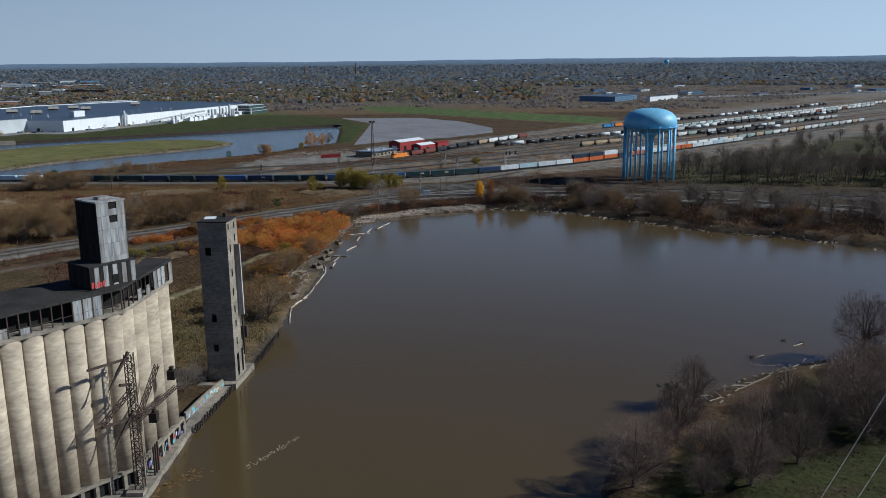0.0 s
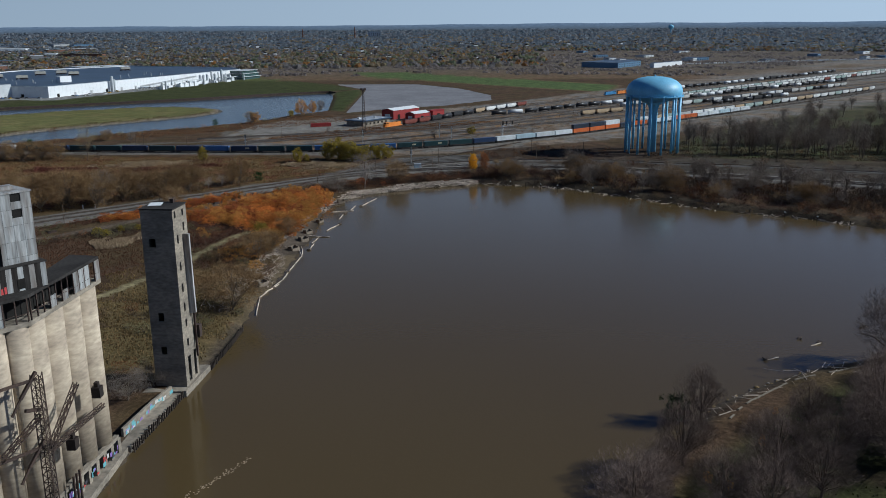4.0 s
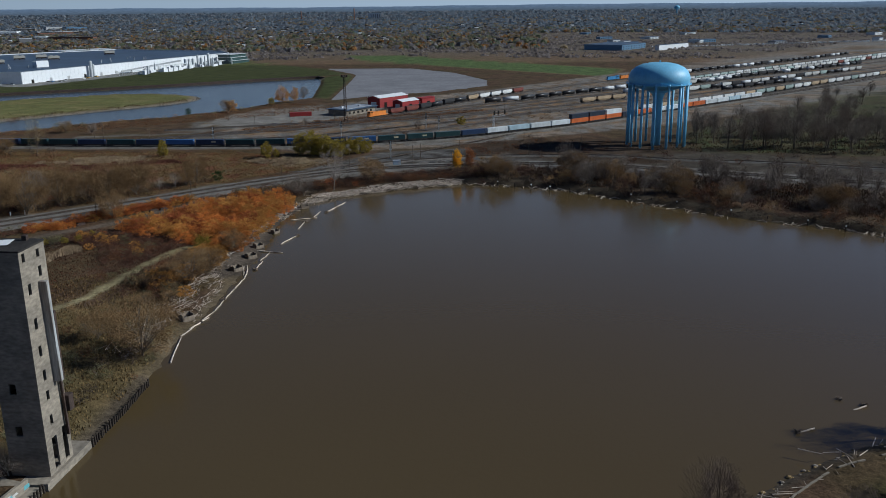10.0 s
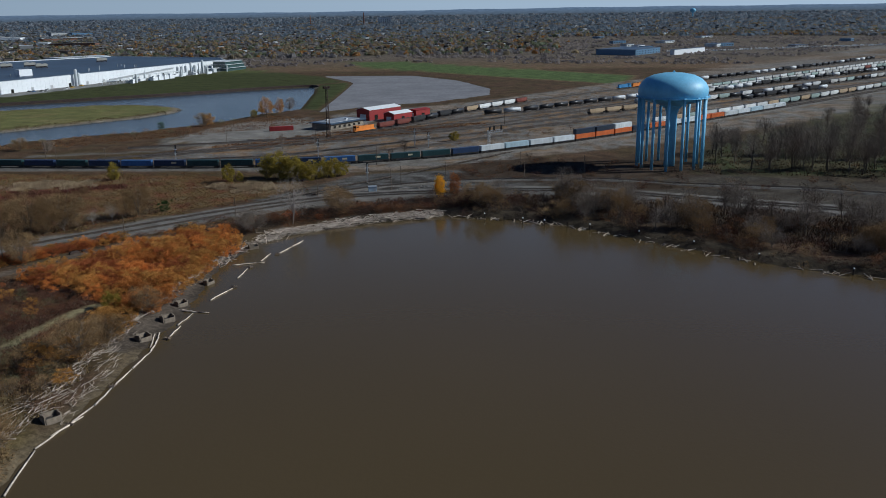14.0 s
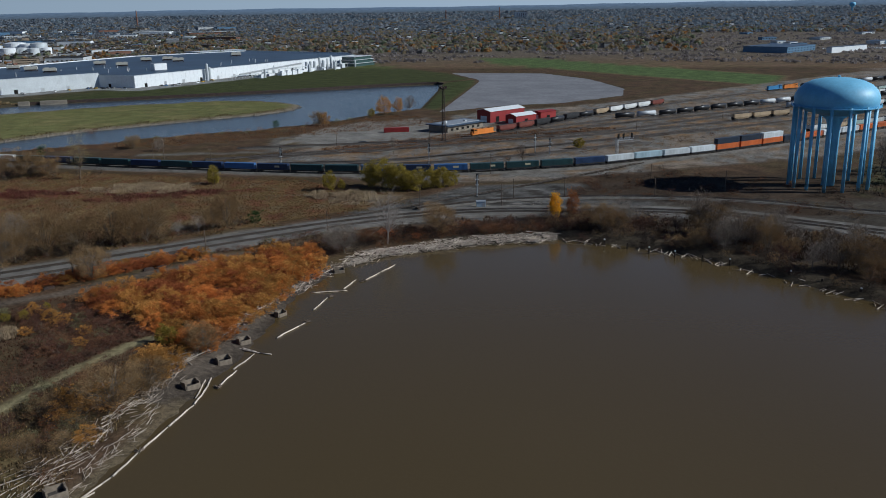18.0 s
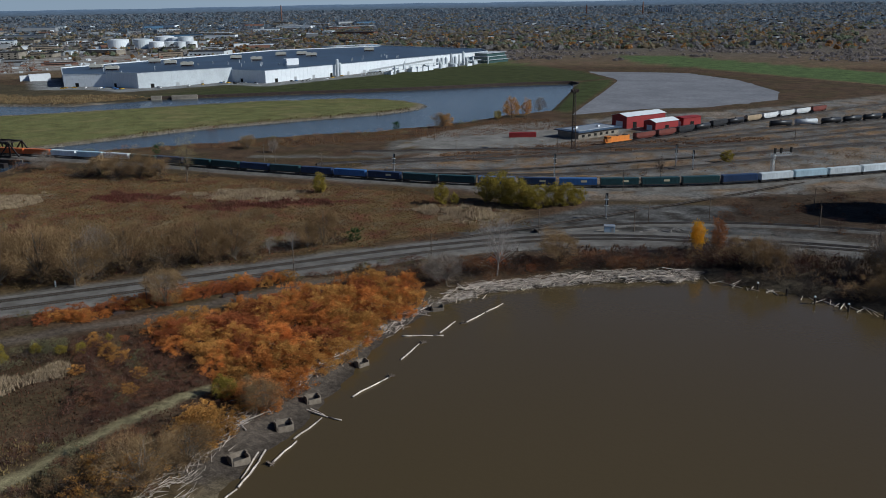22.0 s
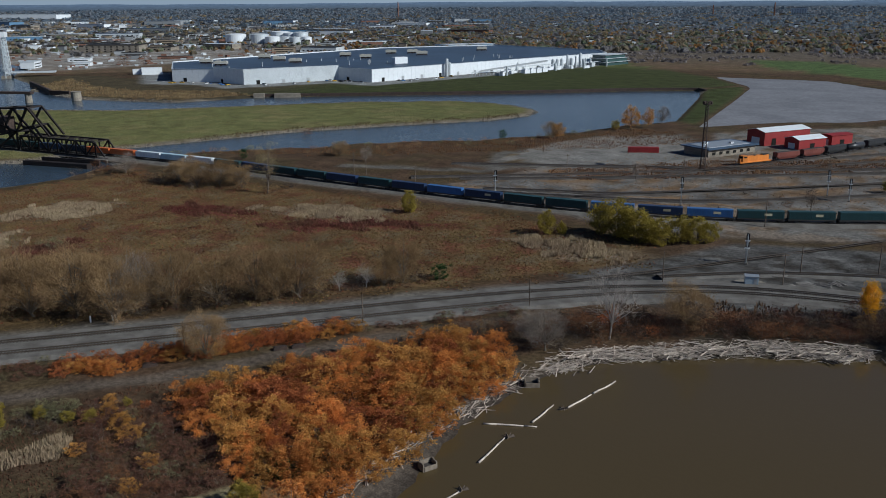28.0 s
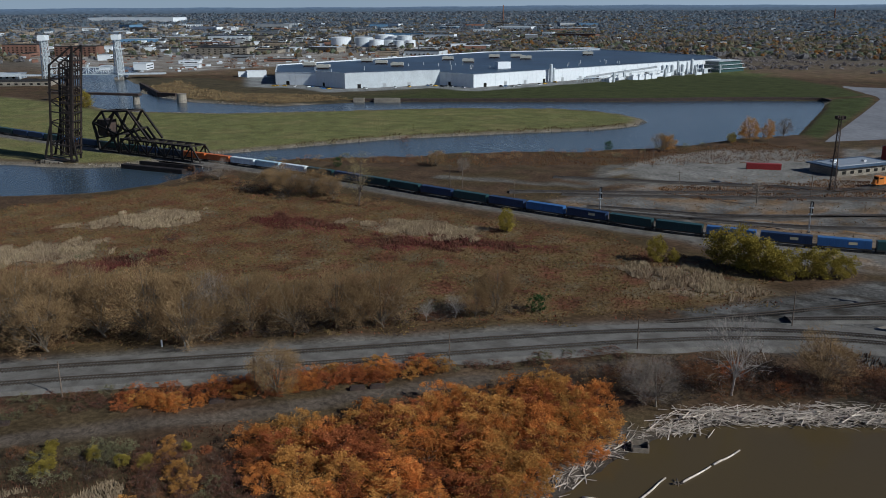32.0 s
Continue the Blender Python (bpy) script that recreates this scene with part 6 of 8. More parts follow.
# root stumps at the ends of the boom logs
ROOT = Shape()
r = random.Random(12)
for i in range(16):
    a = r.uniform(0, 6.28)
    ROOT.tube((0, 0, 0.1), (r.uniform(0.6, 1.3) * math.cos(a), r.uniform(0.6, 1.3) * math.sin(a), r.uniform(-0.2, 0.8)), 0.2, 0.05, 5)
ROOT = ROOT.mesh("root", M["bark"])
for x, y in ((-38.0, 374.5), (-44.2, 333), (-47.0, 304), (-49.0, 286), (-32.5, 411), (84.4, 224), (98.5, 238), (102.5, 235.5), (119, 247), (-38, 395)):
    o = tagged(new("tree_root", ROOT), "dark waterlogged root stump breaking the surface", "stump", "stumps in the water")
    o.matrix_basis = pose(x, y, 0.0, 0, 0, (x * 37) % 360) @ Matrix.Scale(1.0 if x < 0 else 0.9, 4)
for x, y, rz in ((101, 234, 20), (86.5, 224.6, 15), (120, 247.6, 100)):
    o = tagged(new("boom_log", BOOM_LOGS[0]), "short pale log drifting beside a stump", "log", "boom logs along the shore")
    o.matrix_basis = pose(x, y, 0.1, 0, -8, rz) @ Matrix.Diagonal((3.2, 4, 4, 1))
POST = Shape().tube((0, 0, -2), (0, 0, 2.0), 0.3, 0.26, 8).mesh("pile", M["sleeper"])
CAP = Shape().lathe([(0.3, 0), (0.32, 0.2), (0.1, 0.42)], 8).mesh("cap", M["white"])
for i, (x, y) in enumerate(((39.5, 460), (47.1, 457), (54, 451.8), (62, 448.2), (70.3, 445.4), (78.2, 441), (94.2, 430.4), (101.6, 424.3), (110, 416), (127, 400), (138, 391), (150, 383), (160, 374), (170, 366))):
    ob = thing("mooring_pile", x, y, 0, i * 40, "old timber mooring pile with a white cap standing in the water", "mooring pile", "mooring piles along the far shore")
    part("timber_post", POST, None, ob)
    if i % 3 != 1:
        part("cap", CAP, None, ob).location.z = 2.0

# ---- driftwood ----
DRIFT = [(-58, 262), (-57, 285), (-56, 305), (-57, 325), (-56, 345), (-54.5, 365), (-52, 388), (-48, 405), (-44.5, 420), (-36, 436), (-24, 445), (-10, 453), (4, 460), (15, 463), (25, 469)]
drift_line = catmull([(x, y, 0) for x, y in DRIFT], 2)
SAMPLES = [log_mesh(1, 0.028, 0.013, 50 + k).mesh("log", M["drift"]) for k in range(6)]
r = random.Random(41)
rest = Shape()
for i in range(3000):
    u = 0.68 + 0.32 * r.random() if r.random() < 0.7 else 0.68 * r.random()
    k = min(int(u * (len(drift_line) - 2)), len(drift_line) - 3)
    p, d = drift_line[k], (drift_line[k + 1] - drift_line[k]).normalized()
    n = Vector((-d.y, d.x, 0))
    heavy = u > 0.69
    w = r.gauss(0.6, 1.2) if not heavy else r.gauss(-0.2, 1.45)
    if u < 0.35 and r.random() < 0.35:
        w += r.uniform(0, 6)
    q = p + n * w + d * r.uniform(-1, 1)
    z = max(gz(q.x, q.y), 0.0) + r.uniform(0.05, 0.7 if heavy else 0.35)
    ang = math.degrees(math.atan2(d.y, d.x)) + r.gauss(0, 38)
    L = r.uniform(2.0, 7.5) if i < 280 else r.uniform(0.9, 4.0)
    if i < 280:
        o = tagged(new("driftwood_log", SAMPLES[i % 6]), "bleached grey driftwood log stranded on the shore", "driftwood", "driftwood on the shore")
        o.matrix_basis = pose(q.x, q.y, z, 0, r.uniform(-9, 9), ang) @ Matrix.Diagonal((L, L * 0.5 + 1.4, L * 0.5 + 1.4, 1))
    else:
        v = Vector((math.cos(radians(ang)), math.sin(radians(ang)), r.uniform(-0.15, 0.2))) * L / 2
        c = Vector((q.x, q.y, z))
        rest.tube(c - v, c + v, r.uniform(0.03, 0.10), 0.02, 4, False)
solo("driftwood", rest, M["drift"], "tangle of bleached driftwood sticks along the shore", "driftwood", kind="stuff")


# ---- trees ----
def tree_meshes(seed, h, cz, rx, rz, n, size, bark, crown, leaf=False, limbs=9, trunk=0.4, thick=0.016, low=0.12, fine=1.0, clump=True):
    """Trunk with bent limbs, and an uneven crown of fine twigs or leaves about them: two meshes.
    cz, rx, rz: the crown's middle, half-width and half-height as shares of h; trunk: how far it rises before it forks."""
    r = random.Random(seed)
    lumps = [(r.uniform(0, 6.28), r.uniform(0, 6.28), r.uniform(1.5, 4.5), r.uniform(0.06, 0.13)) for _ in range(6)]

    def spot(depth):
        """A place in the crown; depth 1 is its skin."""
        a, z = r.uniform(0, 6.28), r.uniform(-1, 1)
        w = math.sqrt(1 - z * z)
        k = depth * (1 + sum(g * math.sin(q * a + p + z * t) for p, t, q, g in lumps))
        return Vector((w * math.cos(a) * rx * h * k, w * math.sin(a) * rx * h * k, max(cz * h + z * rz * h * k, low * h * r.uniform(0.6, 1.6))))

    s = Shape()
    base, rad = Vector((0, 0, -0.2)), h * thick + 0.03
    fork = Vector((r.gauss(0, 0.03) * h, r.gauss(0, 0.03) * h, trunk * h))
    if trunk > 0.05:
        s.tube(base, base.lerp(fork, 0.5), rad * 1.15, rad * 0.9, 6, False)
        s.tube(base.lerp(fork, 0.5), fork, rad * 0.9, rad * 0.75, 6, False)
        top = Vector((fork.x, fork.y, (cz + rz * 0.75) * h))
        s.tube(fork, top, rad * 0.7, rad * 0.15, 5, False)
    for i in range(limbs):
        p = base.lerp(fork, r.uniform(0.55, 1.0)) if trunk > 0.05 else Vector((r.gauss(0, 0.06) * h, r.gauss(0, 0.06) * h, -0.1))
        q = spot(r.uniform(0.75, 0.98))
        m = p.lerp(q, 0.45) + Vector((r.gauss(0, 0.03), r.gauss(0, 0.03), 0.06)) * h
        s.tube(p, m, rad * 0.5, rad * 0.32, 4, False)
        s.tube(m, q, rad * 0.32, rad * 0.08, 3, False)
        for _ in range(3):
            u = m.lerp(q, r.uniform(0.0, 0.7))
            s.tube(u, u.lerp(spot(1.0), 0.4), rad * 0.2, rad * 0.06, 3, False)
    c = Shape()
    mid = Vector((0, 0, cz * h * 0.6))
    sprays = [spot(r.uniform(0.55, 1.0)) for _ in range(46)]
    for i in range(n):
        p = spot(r.uniform(0.25, 1.0) ** 0.45)
        if clump and i % 5:
            near = 0.055 if leaf else 0.07
            p = sprays[i % 46] + Vector((r.gauss(0, near), r.gauss(0, near), r.gauss(0, near * 0.8))) * h
            p.z = max(p.z, 0.05)
        out = ((p - mid).normalized() + Vector((r.gauss(0, 0.5), r.gauss(0, 0.5), r.gauss(0.25, 0.5)))).normalized()
        side = Matrix.Rotation(r.uniform(0, 6.28), 3, out) @ out.orthogonal().normalized()
        if leaf:
            w = r.uniform(0.6, 1.2) * size
            c.add([p - side * w, p + out * w * 1.3, p + side * w], [(0, 1, 2)])
        else:
            L = r.uniform(0.05, 0.10) * h * fine
            k = p - out * L * 0.7
            c.add([k - side * size / 2, k + side * size / 2, k + out * L], [(0, 1, 2)])
    return s.mesh("trunk", bark), c.mesh("crown", crown)


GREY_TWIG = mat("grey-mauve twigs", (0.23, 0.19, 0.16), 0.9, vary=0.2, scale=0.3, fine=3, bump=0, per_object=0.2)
RUST_TWIG = mat("rust-brown twigs with dry leaves", (0.16, 0.074, 0.036), 0.9, vary=0.25, scale=0.3, fine=3, bump=0, per_object=0.2)
DARK_TWIG = mat("dark brown twigs", (0.062, 0.047, 0.037), 0.9, vary=0.3, scale=0.3, fine=3, bump=0, per_object=0.25)
TAN_LEAF = mat("thin tan autumn leaves", (0.36, 0.29, 0.14), 0.8, vary=0.3, bump=0, island=0.3, thin_leaf=0.3)
GOLD_LEAF = mat("golden-orange leaves", (0.56, 0.29, 0.08), 0.8, vary=0.25, bump=0, island=0.25, per_object=0.25, thin_leaf=0.4)
SCRUB_LEAF = mat("grey-green scrub leaves", (0.17, 0.155, 0.085), 0.85, vary=0.3, bump=0, island=0.3, per_object=0.2)
B = M["bark"]
PARK_BARK = mat("dark grey-brown bark", (0.12, 0.09, 0.07), 0.9, vary=0.3, scale=0.8, fine=5, per_object=0.25)
PARK_TWIG = mat("mauve-brown twigs", (0.20, 0.15, 0.125), 0.9, vary=0.25, scale=0.3, fine=3, bump=0, per_object=0.3)
WOOD_TWIG = mat("brown-grey woodland twigs", (0.15, 0.115, 0.092), 0.9, vary=0.25, scale=0.3, fine=3, bump=0, per_object=0.25)
PALE_LIMB = mat("pale tan-grey limbs", (0.19, 0.155, 0.12), 0.9, vary=0.3, scale=0.8, fine=5, per_object=0.25)
WOOD_BARK = mat("pale grey-brown bark", (0.15, 0.122, 0.098), 0.9, vary=0.3, scale=0.8, fine=5, per_object=0.25)
KINDS = {
    "round": [tree_meshes(100 + k, 12, 0.55, 0.54, 0.45, 12000, 0.065, PALE_LIMB, M["twig"], limbs=22, trunk=0.10, thick=0.016, fine=0.65, low=0.03) for k in range(3)],
    "grey": [tree_meshes(120 + k, 12, 0.55, 0.48, 0.43, 7500, 0.05, PALE_LIMB, GREY_TWIG, limbs=18, trunk=0.22, thick=0.018, fine=0.65) for k in range(2)],
    "park": [tree_meshes(130 + k, 12, 0.56, 0.46, 0.43, 10000, 0.036, PARK_BARK, PARK_TWIG, limbs=20, trunk=0.2, thick=0.02, fine=0.9, low=0.12, clump=False) for k in range(4)],
    "tall": [tree_meshes(140 + k, 16, 0.64, 0.25, 0.36, 1500, 0.085, WOOD_BARK, WOOD_TWIG if k % 2 else GREY_TWIG, limbs=12, trunk=0.5, thick=0.014, low=0.3) for k in range(5)],
    "dead": [tree_meshes(160 + k, 18, 0.60, 0.36, 0.40, 1500, 0.06, M["palebark"], M["palebark"], limbs=16, trunk=0.3, thick=0.011) for k in range(2)],
    "bush": [tree_meshes(180 + k, 4, 0.42, 0.62, 0.55, 700, 0.075, B, M["twig"], limbs=5, trunk=0, low=0.02) for k in range(3)],
    "darkbush": [tree_meshes(200 + k, 4, 0.42, 0.62, 0.55, 700, 0.085, B, DARK_TWIG, limbs=5, trunk=0, low=0.02) for k in range(3)],
    "rustbush": [tree_meshes(220 + k, 4, 0.42, 0.62, 0.55, 700, 0.09, B, RUST_TWIG, limbs=5, trunk=0, low=0.02) for k in range(2)],
    "yellow": [tree_meshes(240, 11, 0.50, 0.22, 0.46, 4200, 0.2, B, M["yellow"], True, limbs=8, trunk=0.3, low=0.04)],
    "weed": [tree_meshes(246 + k, 4, 0.42, 0.64, 0.55, 1500, 0.1, B, mat("maroon-brown withered leaves", (0.135, 0.066, 0.045), 0.9, vary=0.3, bump=0, island=0.35), True, limbs=4, trunk=0, low=0.02) for k in range(2)],
    "rusttree": [tree_meshes(243, 11, 0.52, 0.20, 0.46, 2600, 0.19, B, mat("rust-brown leaves", (0.32, 0.13, 0.05), 0.8, vary=0.25, bump=0, island=0.25, thin_leaf=0.4), True, limbs=8, trunk=0.3, low=0.08)],
    "olive": [tree_meshes(250 + k, 7, 0.48, 0.46, 0.46, 4400, 0.17, B, M["olive"], True, limbs=6, trunk=0.15, low=0.03) for k in range(2)],
    "leafy": [tree_meshes(260, 16, 0.62, 0.28, 0.38, 1700, 0.15, B, TAN_LEAF, True, limbs=12, trunk=0.35, low=0.25)],
    "goldtree": [tree_meshes(235 + k, 11, 0.54, 0.42, 0.46, 2800, 0.24, B, GOLD_LEAF, True, limbs=8, trunk=0.2, low=0.06) for k in range(2)],
    "tanbush": [tree_meshes(236 + k, 5, 0.45, 0.58, 0.5, 1500, 0.06, WOOD_BARK, M["twig"], limbs=9, trunk=0, low=0.03) for k in range(2)],
    "maroon": [tree_meshes(230 + k, 4, 0.42, 0.62, 0.55, 700, 0.085, B, mat("maroon twigs", (0.08, 0.036, 0.027), 0.9, vary=0.25, scale=0.3, fine=3, bump=0), limbs=5, trunk=0, low=0.02) for k in range(2)],
    "sumac": [tree_meshes(280 + k, 4.2, 0.42, 0.66, 0.56, 3000, 0.115, B, M["orange"], True, limbs=4, trunk=0, low=0.02) for k in range(4)],
    "gold": [tree_meshes(290 + k, 4.2, 0.42, 0.66, 0.56, 3000, 0.115, B, GOLD_LEAF, True, limbs=4, trunk=0, low=0.02) for k in range(2)],
    "redsumac": [tree_meshes(295 + k, 4.2, 0.42, 0.66, 0.56, 3000, 0.115, B, mat("red-brown sumac leaves", (0.42, 0.145, 0.055), 0.8, vary=0.25, bump=0, island=0.3, per_object=0.3, thin_leaf=0.4), True, limbs=4, trunk=0, low=0.02) for k in range(2)],
    "green": [tree_meshes(300, 5, 0.45, 0.45, 0.5, 1500, 0.15, B, M["evergreen"], True, limbs=4, trunk=0, low=0.02)],
    "greybush": [tree_meshes(310 + k, 3, 0.42, 0.66, 0.55, 900, 0.10, B, SCRUB_LEAF, True, limbs=4, trunk=0, low=0.02) for k in range(2)],
}
BASE_H = {"weed": 4, "rusttree": 11, "park": 12, "tanbush": 5, "goldtree": 11, "maroon": 4, "round": 12, "grey": 12, "tall": 16, "dead": 18, "bush": 4, "darkbush": 4, "rustbush": 4, "yellow": 11, "olive": 7, "leafy": 16, "sumac": 4.2, "gold": 4.2, "redsumac": 4.2, "green": 5, "greybush": 3}
TEXT = {"weed": ("maroon-brown withered shrub on the verge", "shrub", "withered shrubs"), "rusttree": ("slender tree with rust-brown autumn leaves", "tree", ""), "park": ("bare spreading tree with fine mauve-brown twigs on the grass", "tree", "park trees"), "tanbush": ("tan leafless bush with arching twigs by the shore", "bush", "bushes"), "goldtree": ("rounded tree with orange autumn leaves on the river bank", "tree", "orange trees"), "maroon": ("maroon leafless bush in the scrub", "bush", "bushes"), "round": ("bare brown tree with a dense rounded crown of twigs", "tree", "bare trees"), "grey": ("bare grey tree with a spreading crown of fine twigs", "tree", "bare trees"), "tall": ("tall bare dark-barked tree in the woodland", "tree", "woodland trees"),
        "dead": ("pale leafless tree with whitish branches", "tree", "pale trees"), "bush": ("leafless brown bush in the rough grass", "bush", "bushes"), "darkbush": ("dark leafless thicket bush by the shore", "bush", "bushes"), "rustbush": ("rust-brown bush with dry leaves", "bush", "bushes"),
        "yellow": ("slender tree with bright yellow autumn leaves", "tree", ""), "olive": ("yellow-green leafy tree beside the railway", "tree", "yellow-green trees"), "leafy": ("tall cottonwood with thin tan leaves", "tree", ""), "sumac": ("orange autumn sumac shrub in a dense thicket", "shrub", "sumac thicket"),
        "redsumac": ("red-brown autumn sumac shrub with dense leaves", "shrub", "sumac thicket"), "gold": ("golden-orange autumn sumac shrub", "shrub", "sumac thicket"), "green": ("dense green bush among bare scrub", "bush", ""), "greybush": ("low grey-green scrub bush", "bush", "scrub bushes")}
plant_rnd = random.Random(600)


def grow_at(kind, x, y, h, wide=1.0):
    r = plant_rnd
    trunk, crown = r.choice(KINDS[kind])
    label, cat, group = TEXT[kind]
    name = cat if cat != "tree" else "tree"
    ob = thing(name, x, y, max(gz(x, y), -0.1), 0, label, cat, group)
    k = h / BASE_H[kind]
    ob.matrix_basis = pose(x, y, max(gz(x, y), -0.1) - 0.05, r.uniform(-3, 3), r.uniform(-3, 3), r.uniform(0, 360)) @ Matrix.Diagonal((k * wide, k * wide, k, 1))
    part("trunk" if cat == "tree" else "stem", trunk, None, ob)
    part("crown", crown, None, ob)


for kind, x, y, h, wide in (
    ("park", 35.5, 149.5, 13, 1.15), ("park", 49.6, 170, 13, 1.0), ("park", 44, 163, 9, 1.1), ("park", 59, 191.4, 12.5, 0.75), ("green", 53.5, 190.5, 7, 0.8), ("park", 113.3, 221.8, 17, 1.0), ("park", 92, 182, 14, 1.2), ("park", 100, 196, 13, 1.1), ("park", 58, 150, 12, 1.2), ("park", 70, 158, 11, 1.1),
    ("park", 88, 168, 14, 1.2), ("park", 104, 178, 14, 1.2), ("park", 120, 205, 14, 1.2), ("park", 112, 190, 13, 1.2), ("park", 79, 184, 10, 1.1), ("park", 108, 208, 9, 1.1), ("park", 48, 146, 8, 1.1), ("park", 66, 168, 12, 1.15), ("park", 62, 160, 10, 1.2), ("park", 86, 176, 12, 1.1), ("park", 96, 190, 12, 1.2), ("park", 40, 156, 10, 1.1), ("park", 52, 155, 11, 1.1), ("park", 98, 172, 13, 1.1), ("park", 76, 168, 12, 1.1), ("bush", 44, 170, 2.5, 1.2), ("bush", 38, 160, 2.5, 1.2), ("darkbush", 48, 177, 2.4, 1.2), ("bush", 66, 186, 2.2, 1), ("gold", 66.5, 177, 2.2, 0.5), ("gold", 52, 163, 2.4, 0.5), ("gold", 55, 160, 2.2, 0.5), ("gold", 74, 190, 1.6, 0.6),
    ("round", -55.5, 261, 14, 1.15), ("grey", -60.5, 207, 6, 1.4), ("grey", -64, 200, 7, 1.3), ("round", -70, 271, 9, 1.1), ("round", -60, 317, 10, 1.1), ("round", -57, 326, 8, 1.2), ("gold", -60, 333, 7, 1.3), ("gold", -57.5, 338, 5.5, 1.2), ("round", -54, 348, 8, 1.1), ("darkbush", -66, 310, 5, 1.6), ("darkbush", -68, 318, 4, 1.6), ("darkbush", -62, 268, 5, 1.5),
    ("olive", -65.7, 352.0, 5.0, 1.1), ("green", -65.8, 362.8, 4.0, 1.2), ("dead", -34, 448.5, 19.5, 1.0), ("grey", -45, 434, 11, 1.15), ("grey", -50, 438, 8, 1.2), ("round", -18.6, 463, 12, 1.1), ("yellow", 21.8, 486.5, 11.5, 0.72), ("rusttree", 27.5, 491, 11.5, 0.9), ("leafy", -210.8, 545, 22, 0.8), ("green", -91.6, 472.5, 5.5, 1.0), ("olive", -138.8, 539.5, 9, 0.8), ("olive", -81, 533, 8.5, 0.8), ("olive", -76, 535, 4.5, 0.9),
    ("olive", -64, 541, 11.7, 0.9), ("olive", -58, 539, 13.0, 1.0), ("olive", -53, 537, 11.7, 1.0), ("olive", -48, 535.5, 11.1, 1.1), ("olive", -43, 536, 9.1, 1.1), ("olive", -38, 540, 9.8, 1.0), ("olive", -32, 543, 9.1, 1.1), ("olive", -28, 545, 7.8, 1.0), ("olive", 26, 655, 6, 1.2),
    ("round", -162, 403, 19, 0.95), ("round", -172, 398, 18, 0.95), ("grey", -150, 412, 17, 0.8), ("round", -143, 419, 17, 0.9), ("round", -156, 415, 17, 0.9), ("round", -180, 392, 17, 1.0), ("round", -128, 433, 16, 0.9), ("round", -119, 441, 17, 0.9), ("round", -190, 385, 17, 1.0), ("round", -168, 408, 16, 1.0), ("darkbush", -138, 424, 7, 1.2), ("darkbush", -133, 428, 8, 1.2),
    ("round", -200, 376, 17, 1.0), ("round", -150, 405, 15, 1.05), ("round", -136, 426, 14, 1.0), ("round", -176, 385, 16, 1.0), ("grey", -206, 371, 14, 0.9), ("round", -224, 352, 16, 1.0), ("round", -124, 437, 12, 1.0), ("round", -212, 362, 17, 1.0), ("round", -184, 400, 17, 1.0), ("round", -196, 392, 16, 1.0), ("round", -113, 396.5, 11.5, 0.85), ("round", -103, 459, 9, 0.8), ("round", -99, 463, 14, 0.7), ("dead", -107, 456, 7, 1.3), ("dead", -112, 450, 6, 1.3), ("darkbush", -110, 452, 4, 1.4), ("darkbush", -96, 466, 5, 1.3), ("darkbush", -116, 446, 5, 1.3),
    ("round", -240, 549, 12, 1.2), ("round", -250, 546, 12, 1.2), ("round", -262, 548, 11, 1.2), ("round", -232, 552, 10, 1.2), ("grey", -300, 552, 10, 1.2), ("rustbush", -312, 548, 7, 1.2), ("darkbush", -268, 540, 6, 1.5), ("darkbush", -245, 538, 5, 1.5), ("grey", -268, 560, 9, 1.2), ("bush", -150, 492, 4.5, 1.4), ("bush", -168, 508, 4, 1.4), ("darkbush", -232, 468, 3.5, 1.4), ("greybush", -222, 446, 4, 1.6),
    ("goldtree", -120, 793, 14, 1.0), ("goldtree", -112, 804, 12, 0.8), ("goldtree", -150, 741, 9, 1.0), ("grey", -108, 826, 12, 0.9), ("olive", -128, 786, 6, 1), ("round", -152, 737, 10, 1.0), ("green", -180, 729, 6, 0.9), ("round", -233, 636, 8, 1.1), ("grey", -213, 628, 8, 1.0), ("green", -274, 607, 6, 0.8), ("rustbush", -846, 1112, 16, 1.0), ("rustbush", -857, 1085, 16, 1.0), ("olive", -622, 704, 14, 1.3), ("olive", -640, 700, 10, 1.3),
    ("tall", 72, 470, 17, 1.0), ("grey", 76, 473, 14, 1.0), ("tall", 134, 452, 16, 1.0), ("grey", 96, 466, 12, 1.1), ("tall", -1, 600, 11, 0.9), ("tall", -75, 632, 10, 0.9), ("rustbush", -300, 700, 5, 1.4),
):
    grow_at(kind, x, y, h, wide)


def mesh_arrays(me):
    v = np.empty(len(me.vertices) * 3, np.float32)
    me.vertices.foreach_get("co", v)
    return v.reshape(-1, 3), [tuple(p.vertices) for p in me.polygons]


ARRAYS = {}


